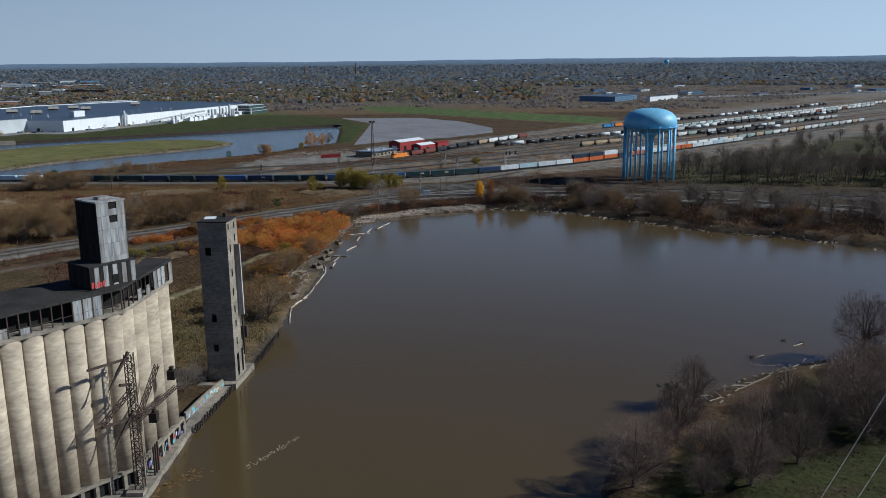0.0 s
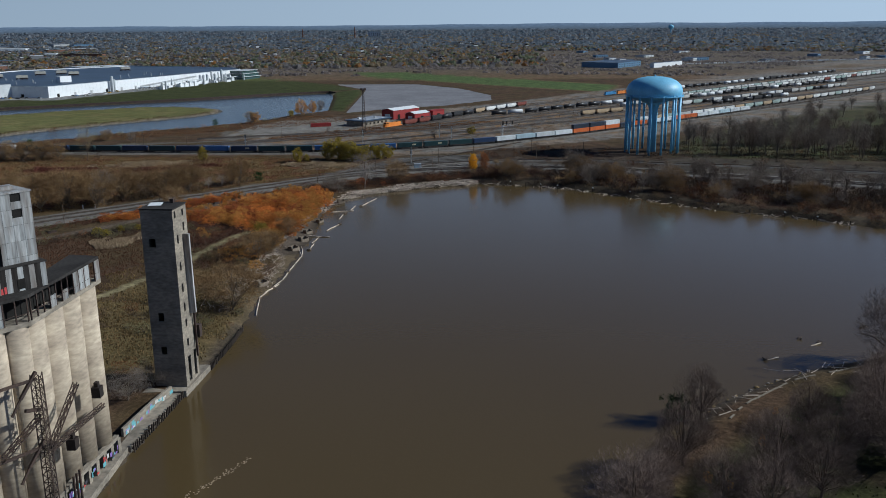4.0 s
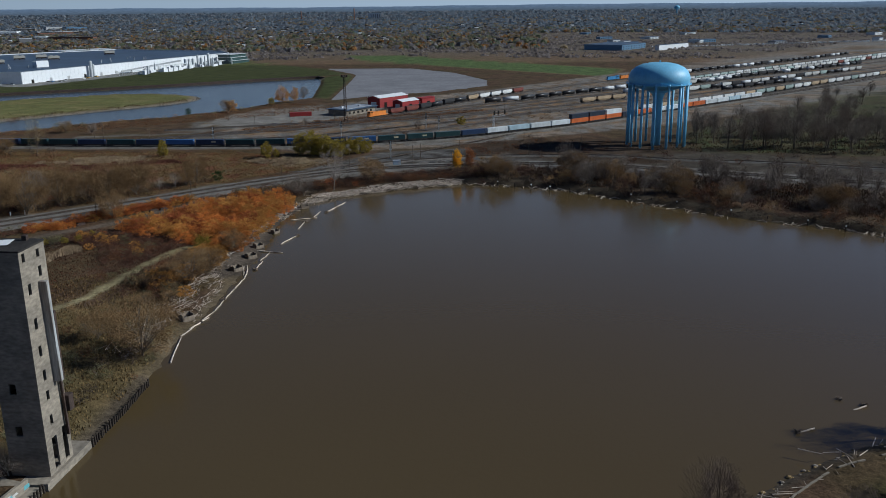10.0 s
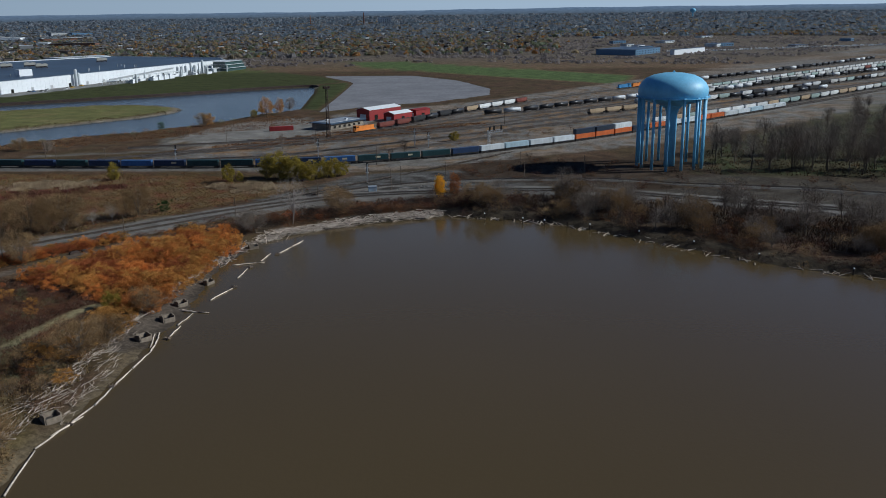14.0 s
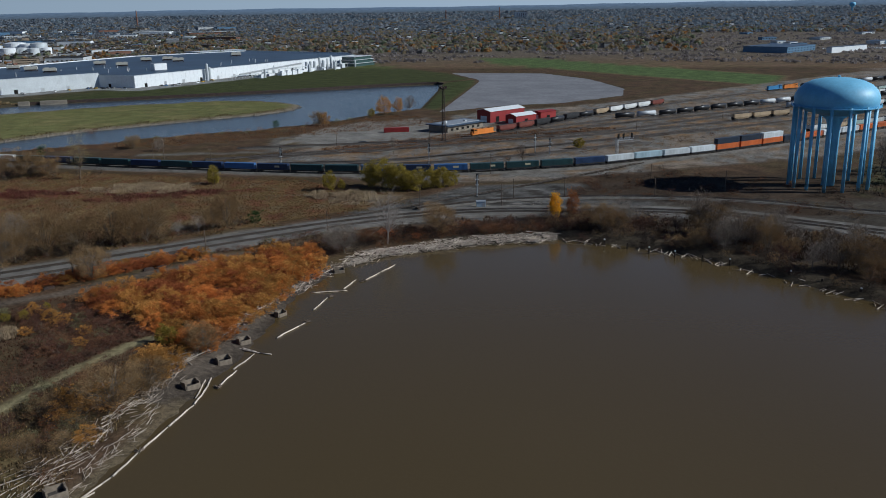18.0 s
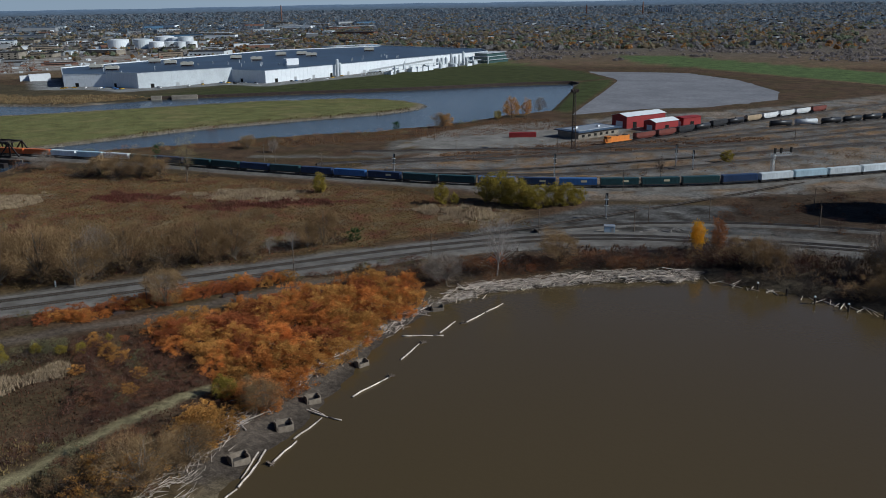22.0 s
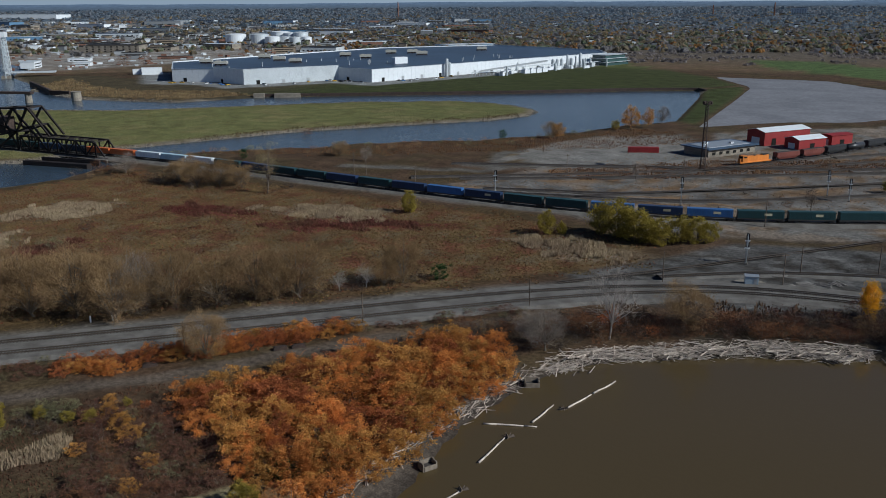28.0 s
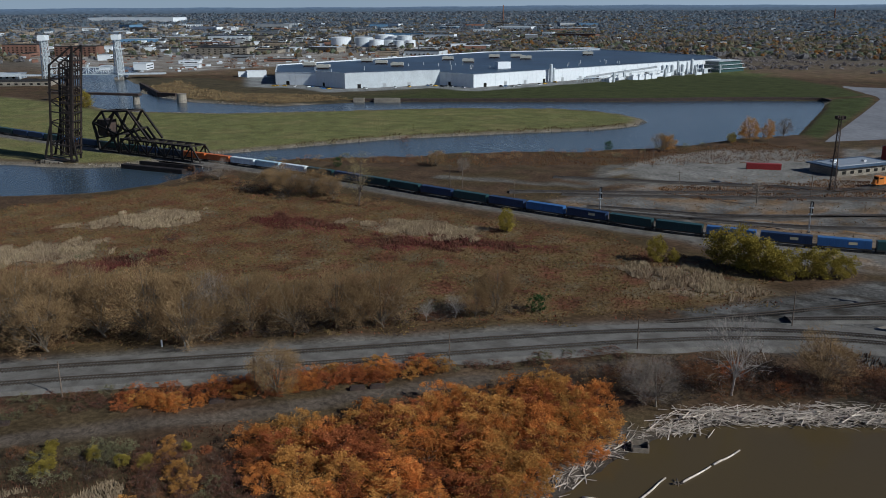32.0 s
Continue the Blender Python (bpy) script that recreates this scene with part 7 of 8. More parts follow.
def thicket(name, poly, count, kinds, h0, h1, wide, gap, label):
    """Brush that nobody could count, joined by surface into one mesh."""
    xs, ys = [p[0] for p in poly], [p[1] for p in poly]
    V, F, I, mats, k = [], [], [], [], 0
    made, tries, spots = 0, 0, []
    while made < count and tries < count * 40:
        tries += 1
        x, y = plant_rnd.uniform(min(xs), max(xs)), plant_rnd.uniform(min(ys), max(ys))
        if float(distance_in(poly, np.array([x]), np.array([y]))[0]) < 0 or any((x - a) ** 2 + (y - b) ** 2 < gap * gap for a, b in spots):
            continue
        if float(distance_to(TRAIL, np.array([x]), np.array([y]))[0]) < 2.8:
            continue
        spots.append((x, y))
        made += 1
        kind = plant_rnd.choice(kinds)
        n = plant_rnd.randrange(len(KINDS[kind]))
        sc, a = plant_rnd.uniform(h0, h1) / BASE_H[kind], plant_rnd.uniform(0, 6.28)
        wd = sc * wide * plant_rnd.uniform(0.85, 1.25)
        c, s, z = math.cos(a), math.sin(a), max(gz(x, y), -0.1) - 0.05
        for me in KINDS[kind][n]:
            if me.name not in ARRAYS:
                ARRAYS[me.name] = mesh_arrays(me)
            v, f = ARRAYS[me.name]
            if me.materials[0] not in mats:
                mats.append(me.materials[0])
            V.append(np.stack([x + wd * (c * v[:, 0] - s * v[:, 1]), y + wd * (s * v[:, 0] + c * v[:, 1]), z + sc * v[:, 2]], 1))
            F += [tuple(i + k for i in q) for q in f]
            I += [mats.index(me.materials[0])] * len(f)
            k += len(v)
    me = bpy.data.meshes.new(name)
    me.from_pydata(np.concatenate(V).tolist(), [], F)
    for m in mats:
        me.materials.append(m)
    me.polygons.foreach_set("material_index", I)
    tagged(new(name, me), label, "brush", kind="stuff")


def scatter(poly, count, kinds, h0, h1, wide=1.0, gap=0.0):
    xs, ys = [p[0] for p in poly], [p[1] for p in poly]
    made, tries, spots = 0, 0, []
    while made < count and tries < count * 40:
        tries += 1
        x, y = plant_rnd.uniform(min(xs), max(xs)), plant_rnd.uniform(min(ys), max(ys))
        if float(distance_in(poly, np.array([x]), np.array([y]))[0]) < 0 or any((x - a) ** 2 + (y - b) ** 2 < gap * gap for a, b in spots):
            continue
        if float(distance_to(TRAIL, np.array([x]), np.array([y]))[0]) < 3.2:
            continue
        spots.append((x, y))
        grow_at(plant_rnd.choice(kinds), x, y, plant_rnd.uniform(h0, h1), wide * plant_rnd.uniform(0.85, 1.25))
        made += 1


# sumac thicket and its strip beside the dirt road
SUMAC = [(-102, 376), (-92, 396), (-82, 412), (-64, 432), (-56, 434), (-47, 416), (-51, 394), (-52, 371), (-55, 348), (-61, 348), (-80, 366), (-92, 369)]
scatter(SUMAC, 150, ["sumac", "sumac", "gold", "gold", "redsumac"], 2.4, 5.8, 1.25, 3.2)
scatter([(-110, 370), (-102, 378), (-84, 402), (-70, 420), (-68, 416), (-84, 396), (-98, 374)], 16, ["sumac", "redsumac", "rustbush", "gold"], 1.4, 2.2, 1.3, 3.4)
scatter([(-136, 373.5), (-126, 380.5), (-115, 396.5), (-101, 413), (-91, 424.5), (-94, 428.5), (-105, 418), (-119, 402), (-129, 387), (-139, 378)], 60, ["sumac", "redsumac", "gold"], 2.0, 3.4, 1.3, 1.8)
scatter([(-126, 362), (-112, 372), (-104, 366), (-116, 356)], 12, ["greybush", "greybush", "olive", "maroon", "gold"], 1.6, 2.8, 1.2, 3.0)
thicket("dark_thicket", [(-118, 364), (-106, 372), (-90, 368), (-76, 362), (-72, 348), (-80, 338), (-94, 336), (-100, 350)], 110, ["rustbush", "weed", "weed", "maroon"], 1.2, 2.8, 1.3, 2.1, "dark maroon-brown thicket beside the sumac")
scatter([(-114, 362), (-92, 366), (-78, 356), (-80, 340), (-96, 340)], 16, ["greybush", "rustbush", "tanbush", "gold", "greybush"], 1.8, 3.4, 1.2, 4.5)
scatter([(-136, 356), (-120, 366), (-116, 356), (-126, 346)], 22, ["greybush", "greybush", "greybush", "olive", "darkbush"], 1.4, 2.8, 1.3, 2.0)
scatter([(-150, 330), (-128, 354), (-140, 352), (-160, 330)], 22, ["greybush", "rustbush", "darkbush"], 1.2, 2.6, 1.3, 2)
scatter([(-72, 296), (-58, 300), (-57, 322), (-58, 345), (-64, 345), (-74, 318)], 30, ["tanbush", "tanbush", "tanbush", "rustbush", "gold"], 2.5, 5.5, 1.3, 2.6)
r = random.Random(97)
s = Shape()
for i in range(230):
    y = r.uniform(286, 352)
    x = float(np.interp(y, [286, 290, 314, 330, 347, 352], [-50, -49.5, -49.5, -54.5, -55, -55])) - abs(r.gauss(0.5, 3.2))
    L, a, z = r.uniform(0.4, 2.0), r.gauss(1.35, 0.55), max(gz(x, y), 0.05) + 0.1
    s.tube((x - L * math.cos(a), y - L * math.sin(a), z), (x + L * math.cos(a), y + L * math.sin(a), z + r.uniform(0, 0.35)), r.uniform(0.03, 0.07), r.uniform(0.02, 0.05), 5)
solo("shore_litter", s, M["drift"], "bleached sticks and reeds washed up behind the boom logs", "driftwood", kind="stuff")
thicket("shore_brush", [(-84, 345), (-70, 340), (-60, 320), (-62, 300), (-78, 300), (-90, 320)], 45, ["maroon", "rustbush", "greybush", "maroon"], 1.4, 3.2, 1.3, 2.2, "low brown brush behind the shore")
thicket("tower_brush", [(-75, 215), (-56, 215), (-52, 250), (-56, 300), (-72, 300), (-85, 260)], 45, ["darkbush", "rustbush", "greybush"], 1.2, 3.2, 1.4, 2, "low brown brush round the tower")
thicket("roadside_brush", [(-80, 425), (-66, 442), (-50, 458), (-36, 468), (-34, 452), (-55, 436), (-68, 424)], 55, ["rustbush", "darkbush", "bush"], 1.5, 3.4, 1.5, 2, "brown brush between sumac and railway")
thicket("junction_brush", [(22, 530), (36, 577), (73, 604), (80, 560), (110, 528), (150, 508), (110, 507), (67, 524), (45, 526)], 75, ["darkbush", "maroon", "rustbush"], 1.0, 2.8, 1.5, 3, "dark brush beside the junction")
thicket("driftwood_brush", [(-36, 454), (-30, 466), (-10, 476), (10, 482), (24, 486), (26, 473), (5, 465), (-18, 456)], 80, ["rustbush", "darkbush", "darkbush", "maroon"], 2.0, 4.6, 1.4, 1.8, "rust-brown thicket behind the driftwood")
thicket("corner_thicket", [(8, 484), (20, 491), (30, 496), (46, 495), (62, 484), (44, 471), (27, 473), (18, 480)], 75, ["darkbush", "darkbush", "maroon", "bush"], 2.6, 5.4, 1.35, 1.9, "dark leafless thicket at the corner of the basin")
thicket("verge_brush", [(-200, 328), (-157, 367), (-124, 399), (-86, 436), (-62, 459), (-58, 454), (-84, 431), (-117, 400), (-137, 378), (-145, 361), (-194, 318)], 170, ["weed", "weed", "weed", "rustbush", "greybush"], 1.0, 2.2, 1.3, 1.5, "dark brown brush on the verge of the railway")
thicket("belt_understorey", [(-225, 352), (-190, 382), (-150, 409), (-110, 446), (-94, 462), (-100, 471), (-130, 443), (-165, 415), (-200, 388), (-235, 362)], 100, ["darkbush", "darkbush", "maroon"], 1.4, 3.2, 1.4, 2.4, "dark understorey of the tree belt beside the railway")
scatter([(-50, 436), (-38, 444), (-26, 452), (-22, 462), (-34, 460), (-56, 446)], 9, ["redsumac", "weed", "rustbush"], 2.0, 3.6, 1.2, 3.4)
thicket("spit_brush", [(-60, 440), (-44, 434), (-30, 448), (-12, 458), (10, 468), (22, 474), (8, 480), (-20, 470), (-44, 460)], 70, ["darkbush", "rustbush", "maroon", "rustbush"], 1.6, 4.0, 1.4, 2.2, "rust-brown brush behind the driftwood")
# thicket between the far shore and the tracks, hanging over the water's edge
rim = [(26, 464.5), (45, 459), (66, 451), (90, 429), (110, 411), (133, 391), (158, 379), (174, 366), (190, 349), (240, 314)]
thicket("water_edge_thicket", rim + [(x + 4, y + 6) for x, y in reversed(rim)], 110, ["darkbush", "darkbush", "maroon", "bush"], 1.4, 3.2, 1.6, 1.8, "dark brush hanging over the far shore")
thicket("far_shore_thicket", [(x + 2, y + 4) for x, y in rim] + [(256, 366), (190, 418), (150, 444), (110, 464), (74, 482), (40, 488)], 190, ["darkbush", "maroon", "bush", "darkbush", "rustbush"], 2.5, 6.0, 1.35, 2.5, "dark leafless thicket along the far shore")
scatter([(100, 450), (180, 408), (250, 362), (270, 395), (190, 438), (130, 462)], 40, ["tall", "grey", "tall"], 8, 15, 1.0, 4)
scatter([(30, 476), (66, 462), (96, 440), (120, 424), (130, 446), (70, 488)], 14, ["grey", "tall", "round"], 8, 14, 1.0, 5)
scatter([(60, 548), (110, 545), (150, 530), (150, 552), (120, 556), (100, 562), (60, 562)], 10, ["darkbush", "maroon", "darkbush"], 2, 4, 1.5, 4)
scatter([(40, 470), (66, 460), (96, 436), (133, 402), (176, 376), (180, 400), (130, 440), (70, 480)], 16, ["grey", "tall", "round"], 6, 11, 1.0, 5)
thicket("track_side_brush", [(60, 522), (100, 514), (150, 494), (220, 462), (330, 415), (420, 370), (420, 440), (300, 500), (190, 528), (100, 535)], 75, ["darkbush", "maroon", "bush", "rustbush"], 1.5, 4.0, 1.5, 4, "dark brush between the tracks and the woodland")
r = random.Random(91)
s = Shape()
for i in range(110):
    k = r.randrange(len(rim) - 1)
    t = r.random()
    x, y = rim[k][0] + (rim[k + 1][0] - rim[k][0]) * t + r.gauss(-0.5, 0.8), rim[k][1] + (rim[k + 1][1] - rim[k][1]) * t + r.gauss(-0.6, 0.8)
    L, a, z = r.uniform(0.6, 2.4), r.uniform(0, 3.14), max(gz(x, y), 0) + 0.15
    s.tube((x - L * math.cos(a), y - L * math.sin(a), z), (x + L * math.cos(a), y + L * math.sin(a), z + r.uniform(-0.1, 0.8)), r.uniform(0.08, 0.2), r.uniform(0.04, 0.1), 6)
solo("far_shore_driftwood", s, M["drift"], "bleached driftwood stranded under the far thicket", "driftwood", kind="stuff")
# woodland right of the water tower
scatter([(152, 548), (195, 540), (300, 516), (420, 465), (470, 520), (330, 590), (210, 610), (165, 600)], 150, ["tall"], 13, 19, 1.1, 4.5)
thicket("far_woodland", [(165, 600), (210, 610), (330, 590), (470, 520), (640, 580), (720, 800), (640, 940), (490, 920), (326, 782), (230, 685)], 170, ["tall"], 12, 17, 1.2, 9, "tall bare trees of the woodland beside the yard")
thicket("wood_edge_brush", [(150, 535), (200, 528), (330, 500), (420, 462), (430, 500), (330, 540), (200, 570), (160, 570)], 60, ["darkbush", "bush", "maroon", "greybush"], 1.5, 4, 1.4, 4, "dark brush under the edge of the woodland")
# meadow edges, river banks and yard scrub
thicket("river_brush", [(-330, 600), (-300, 625), (-262, 655), (-190, 715), (-150, 766), (-120, 800), (-112, 780), (-150, 720), (-200, 680), (-250, 630), (-300, 600)], 60, ["rustbush", "bush", "greybush"], 1.5, 3.2, 1.5, 4, "rust-brown brush along the river bank")
thicket("tower_scrub", [(40, 560), (90, 585), (118, 575), (110, 552), (60, 545)], 24, ["rustbush", "darkbush"], 1.0, 2.5, 1.5, 3, "dark scrub round the water tower")
thicket("yard_brush", [(-20, 600), (120, 700), (150, 760), (60, 700), (-40, 625)], 30, ["rustbush", "bush", "darkbush"], 1.0, 2.6, 1.5, 4, "brown brush between the yard tracks")
thicket("meadow_brush", [(-290, 420), (-230, 470), (-200, 500), (-120, 520), (-80, 505), (-120, 450), (-180, 410), (-230, 380), (-300, 350)], 80, ["rustbush", "bush", "maroon", "greybush", "maroon"], 0.7, 1.8, 1.7, 4, "scattered brown bushes of the meadow")
thicket("bridge_brush", [(-330, 540), (-300, 560), (-210, 560), (-200, 548), (-280, 535)], 26, ["rustbush", "darkbush", "bush"], 2, 5, 1.4, 3, "brown thicket beside the bridge")


# ---- peninsula shore ----
r = random.Random(88)
ROCKS = []
for k in range(4):
    s = Shape()
    n = 7
    s.lathe([(0.5, -0.3), (0.62, 0.05), (0.4, 0.38), (0.08, 0.46)], n)
    s.v = [(x * r.uniform(0.75, 1.25), y * r.uniform(0.7, 1.2), z * r.uniform(0.8, 1.2)) for x, y, z in s.v]
    ROCKS.append(s.mesh("rock", mat("shore rubble" if k % 2 else "tawny shore stone", (0.30, 0.26, 0.22) if k % 2 else (0.38, 0.27, 0.13), 0.9, vary=0.25, scale=0.8, fine=4, per_object=0.3)))
edge = catmull([(30, 150, 0), (36, 163, 0), (44, 175, 0), (56, 186, 0), (66, 199, 0), (78, 208, 0), (93, 217, 0), (107, 222, 0), (126, 233, 0)], 0.9)
for i, p in enumerate(edge[60:]):
    for q in range(2):
        o = tagged(new("shore_rock", ROCKS[r.randrange(4)]), "tawny broken shore stone at the water's edge" if i % 2 else "grey rubble stone at the water's edge", "rock", "stones along the peninsula")
        k = r.uniform(0.35, 0.85)
        o.matrix_basis = pose(p.x + r.gauss(0.5, 0.7), p.y + r.gauss(-0.8, 0.6), 0.15, 0, 0, r.uniform(0, 360)) @ Matrix.Diagonal((k * 1.3, k, k * 0.7, 1))
path = catmull([(64, 188, 0), (67, 192, 0), (72, 197.5, 0), (83, 207, 0), (91, 210.5, 0), (99, 214, 0), (112, 219, 0)], 2.2)
for a, b in zip(path, path[1:]):
    if r.random() < 0.3:
        continue
    s = Shape()
    d = b - a
    s.box(0, 0, 0, d.length * 0.9, 0.35, 0.22)
    o = solo("kerb_slab", s, M["concrete"], "pale broken concrete kerb slab along the shore path", "slab", "broken kerb slabs")
    o.matrix_basis = pose(*((a + b) / 2 + Vector((0, 0, gz(a.x, a.y) + 0.02))), 0, r.uniform(-3, 3), math.degrees(math.atan2(d.y, d.x)) + r.uniform(-6, 6))
for i in range(40):
    p = path[r.randrange(len(path))]
    L = r.uniform(1.5, 4.5)
    o = tagged(new("driftwood_log", SAMPLES[i % 6]), "bleached grey driftwood log stranded on the shore", "driftwood", "driftwood on the shore")
    o.matrix_basis = pose(p.x + r.gauss(-1, 2.0), p.y + r.gauss(2.0, 1.6), max(gz(p.x, p.y + 1), 0) + 0.15, 0, 0, r.gauss(35, 40)) @ Matrix.Diagonal((L, L * 0.6 + 1.0, L * 0.6 + 1.0, 1))
# dark waterlogged timber at the end of the driftwood
SODDEN = mat("waterlogged dark timber", (0.05, 0.042, 0.036), 0.7, vary=0.35, scale=0.6, fine=6)
r = random.Random(311)
for i in range(26):
    u = r.random()
    x, y, a = 3.5 + 14.5 * u + r.gauss(0, 1.0), 462.6 - 4.6 * u + r.gauss(0.2, 0.8), radians(r.gauss(-25, 22))
    L = r.uniform(1.5, 4.5)
    d, z = Vector((math.cos(a), math.sin(a), r.gauss(0, 0.06))) * L / 2, 0.35 + r.uniform(0, 0.5) * (1 - 0.6 * u)
    s = Shape()
    s.tube((-d.x, -d.y, -d.z), (d.x * 0.2, d.y * 0.2 + r.gauss(0, 0.1), d.z * 0.2), r.uniform(0.12, 0.22), 0.14, 7)
    s.tube((d.x * 0.2, d.y * 0.2, d.z * 0.2), (d.x, d.y, d.z + r.uniform(0, 0.3)), 0.14, 0.05, 6)
    o = solo("sodden_log", s, SODDEN, "dark waterlogged log lying in the shallows", "driftwood", "waterlogged logs")
    o.location = (x, y, z)
# old timber track panels left on the gravel of the junction
r = random.Random(312)
WEATHERED = mat("weathered grey timber", (0.27, 0.245, 0.22), 0.9, vary=0.3, scale=0.8, fine=6)
PLANK = Shape().box(0, 0, 0, 4.2, 0.3, 0.22).mesh("timber", WEATHERED)
for x, y, rz in ((4.5, 511, 20), (9, 513.5, -25), (-3, 517, 15), (13, 516, -35), (-13, 501.5, 10), (1, 507, 40)):
    ob = thing("timber_stack", x, y, gz(x, y), rz, "low heap of weathered grey timbers on the gravel", "timber stack", "timber stacks")
    for k in range(6):
        t = part("timber", PLANK, None, ob)
        t.location = (r.gauss(0, 0.5), (k - 2.5) * 0.55, 0.02 + (k % 2) * 0.12)
        t.rotation_euler.z = r.gauss(0, 0.18)
# two cables over the peninsula
for x0, y0, x1, y1 in ((30.1, 83.7, 118.0, 201.8), (34.4, 84.5, 121.6, 193.8)):
    s = Shape()
    pts = [Vector((x0 + (x1 - x0) * t / 12, y0 + (y1 - y0) * t / 12, 15.6 - 1.2 * (1 - (t / 6 - 1) ** 2))) for t in range(13)]
    for a, b in zip(pts, pts[1:]):
        s.tube(a, b, 0.03, 0.03, 4, False)
    solo("power_cable", s, M["silver"], "pale power cable slung over the peninsula", "cable", "power cables")
    for x, y in ((x0, y0), (x1, y1)):
        s = Shape()
        s.tube((0, 0, 0), (0, 0, 15.9 - gz(x, y)), 0.18, 0.13, 7)
        o = solo("cable_pole", s, M["bark"], "tall wooden pole carrying a power cable", "pole", "cable poles")
        o.location = (x, y, gz(x, y))


# ---- grasses and far woods ----
def sheet(name, V, material, label, category):
    """Loose triangles, three vertices each, as one mesh."""
    me = bpy.data.meshes.new(name)
    n = len(V) // 3
    me.vertices.add(3 * n), me.loops.add(3 * n), me.polygons.add(n)
    me.vertices.foreach_set("co", np.ascontiguousarray(V, np.float32).ravel())
    me.loops.foreach_set("vertex_index", np.arange(3 * n, dtype=np.int32))
    me.polygons.foreach_set("loop_start", np.arange(0, 3 * n, 3, dtype=np.int32))
    me.update(calc_edges=True)
    me.materials.append(material)
    tagged(new(name, me), label, category, kind="stuff")


def tufts(name, zones, count, w, h0, h1, material, label, seed, clear=(), lean=0.25):
    """Uncountable upright blades, as slim triangles, over the given outlines."""
    r = np.random.RandomState(seed)
    V, n = [], 0
    for poly, share in zones:
        xs, ys = np.array(poly)[:, 0], np.array(poly)[:, 1]
        k = int(count * share)
        X, Y = r.uniform(xs.min(), xs.max(), k * 4), r.uniform(ys.min(), ys.max(), k * 4)
        keep = distance_in(poly, X, Y) + 5 * ripple(X, Y, 14, seed) > 2
        X, Y = X[keep][:k], Y[keep][:k]
        Z = height(X, Y)
        ok = (Z > 0.3) & (distance_to(TRAIL, X, Y) > 2.0)
        for line in clear:
            ok &= distance_to(line, X, Y) > 3.2
        X, Y, Z = X[ok], Y[ok], Z[ok]
        A, Hh = r.uniform(0, np.pi, len(X)), r.uniform(h0, h1, len(X))
        dx, dy = np.cos(A) * w / 2, np.sin(A) * w / 2
        lx, ly = r.normal(0, lean, len(X)) * Hh, r.normal(0, lean, len(X)) * Hh
        V.append(np.stack([np.stack([X - dx, Y - dy, Z - 0.05], 1), np.stack([X + dx, Y + dy, Z - 0.05], 1), np.stack([X + lx, Y + ly, Z + Hh], 1)], 1))
    sheet(name, np.concatenate(V).reshape(-1, 3), material, label, "grass")


def blade(name, c, tint):
    return mat(name, c, 0.9, vary=0.25, scale=0.08, fine=0.6, bump=0, island=0.22, tint=tint)


tufts("meadow_grass", [(MEADOW, 1.0)], 120000, 0.55, 0.12, 0.38, blade("olive-brown meadow grass", (0.165, 0.118, 0.048), (0.13, 0.072, 0.036)), "rough olive-brown meadow grass", 1, lean=0.9)
REEDS = [([(-200, 520), (-165, 514), (-138, 524), (-146, 540), (-176, 538)], 0.3), ([(-283, 455), (-242, 480), (-255, 508), (-278, 492)], 0.25), ([(-258, 412), (-232, 440), (-252, 458), (-275, 430)], 0.2), ([(-60, 505), (-38, 520), (-72, 534), (-96, 520)], 0.24), ([(-130, 341), (-123, 347), (-106, 356.5), (-101, 351), (-107, 343), (-110, 333), (-120, 331)], 0.16)]
tufts("reed_bed", REEDS, 30000, 0.28, 0.6, 1.2, blade("pale seeded reeds", (0.34, 0.26, 0.165), (0.24, 0.175, 0.115)), "pale buff reeds with seed heads", 2)
tufts("red_scrub", [([(-237, 506), (-213, 522), (-190, 510), (-215, 498)], 0.3), ([(-185, 500), (-146, 530), (-112, 530), (-158, 498)], 0.4), ([(-240, 418), (-228, 456), (-215, 460), (-222, 420)], 0.3)], 5500, 0.4, 0.5, 1.3, blade("burgundy dogwood stems", (0.11, 0.034, 0.028), (0.10, 0.05, 0.034)), "burgundy dogwood scrub", 3, lean=0.6)
tufts("dry_scrub", [([(-160, 330), (-128, 364), (-70, 425), (-58, 400), (-56, 330), (-90, 320), (-120, 260)], 1.0)], 22000, 0.28, 0.2, 0.6, blade("brown weeds", (0.10, 0.048, 0.028), (0.07, 0.034, 0.022)), "brown weeds and dry grass", 4)
tufts("olive_scrub", [([(-120, 260), (-92, 330), (-60, 330), (-52, 300), (-52, 250), (-54, 215), (-85, 215)], 1.0)], 16000, 0.35, 0.2, 0.7, blade("olive dry grass", (0.17, 0.125, 0.055), (0.135, 0.085, 0.042)), "olive and brown dry grass behind the quay", 9)
tufts("shore_scrub", [([(-45, 474), (24, 482), (74, 470), (134, 415), (240, 350), (270, 400), (180, 455), (80, 496), (0, 490)], 1.0)], 20000, 0.5, 0.4, 1.5, blade("dark shore weeds", (0.11, 0.072, 0.045), (0.08, 0.05, 0.035)), "dark brown weeds along the far shore", 5)
tufts("wood_floor", [([(140, 545), (420, 480), (420, 720), (180, 640)], 1.0)], 14000, 0.7, 0.3, 0.9, blade("woodland undergrowth", (0.13, 0.085, 0.05), (0.10, 0.075, 0.04)), "brown undergrowth of the woodland", 6)
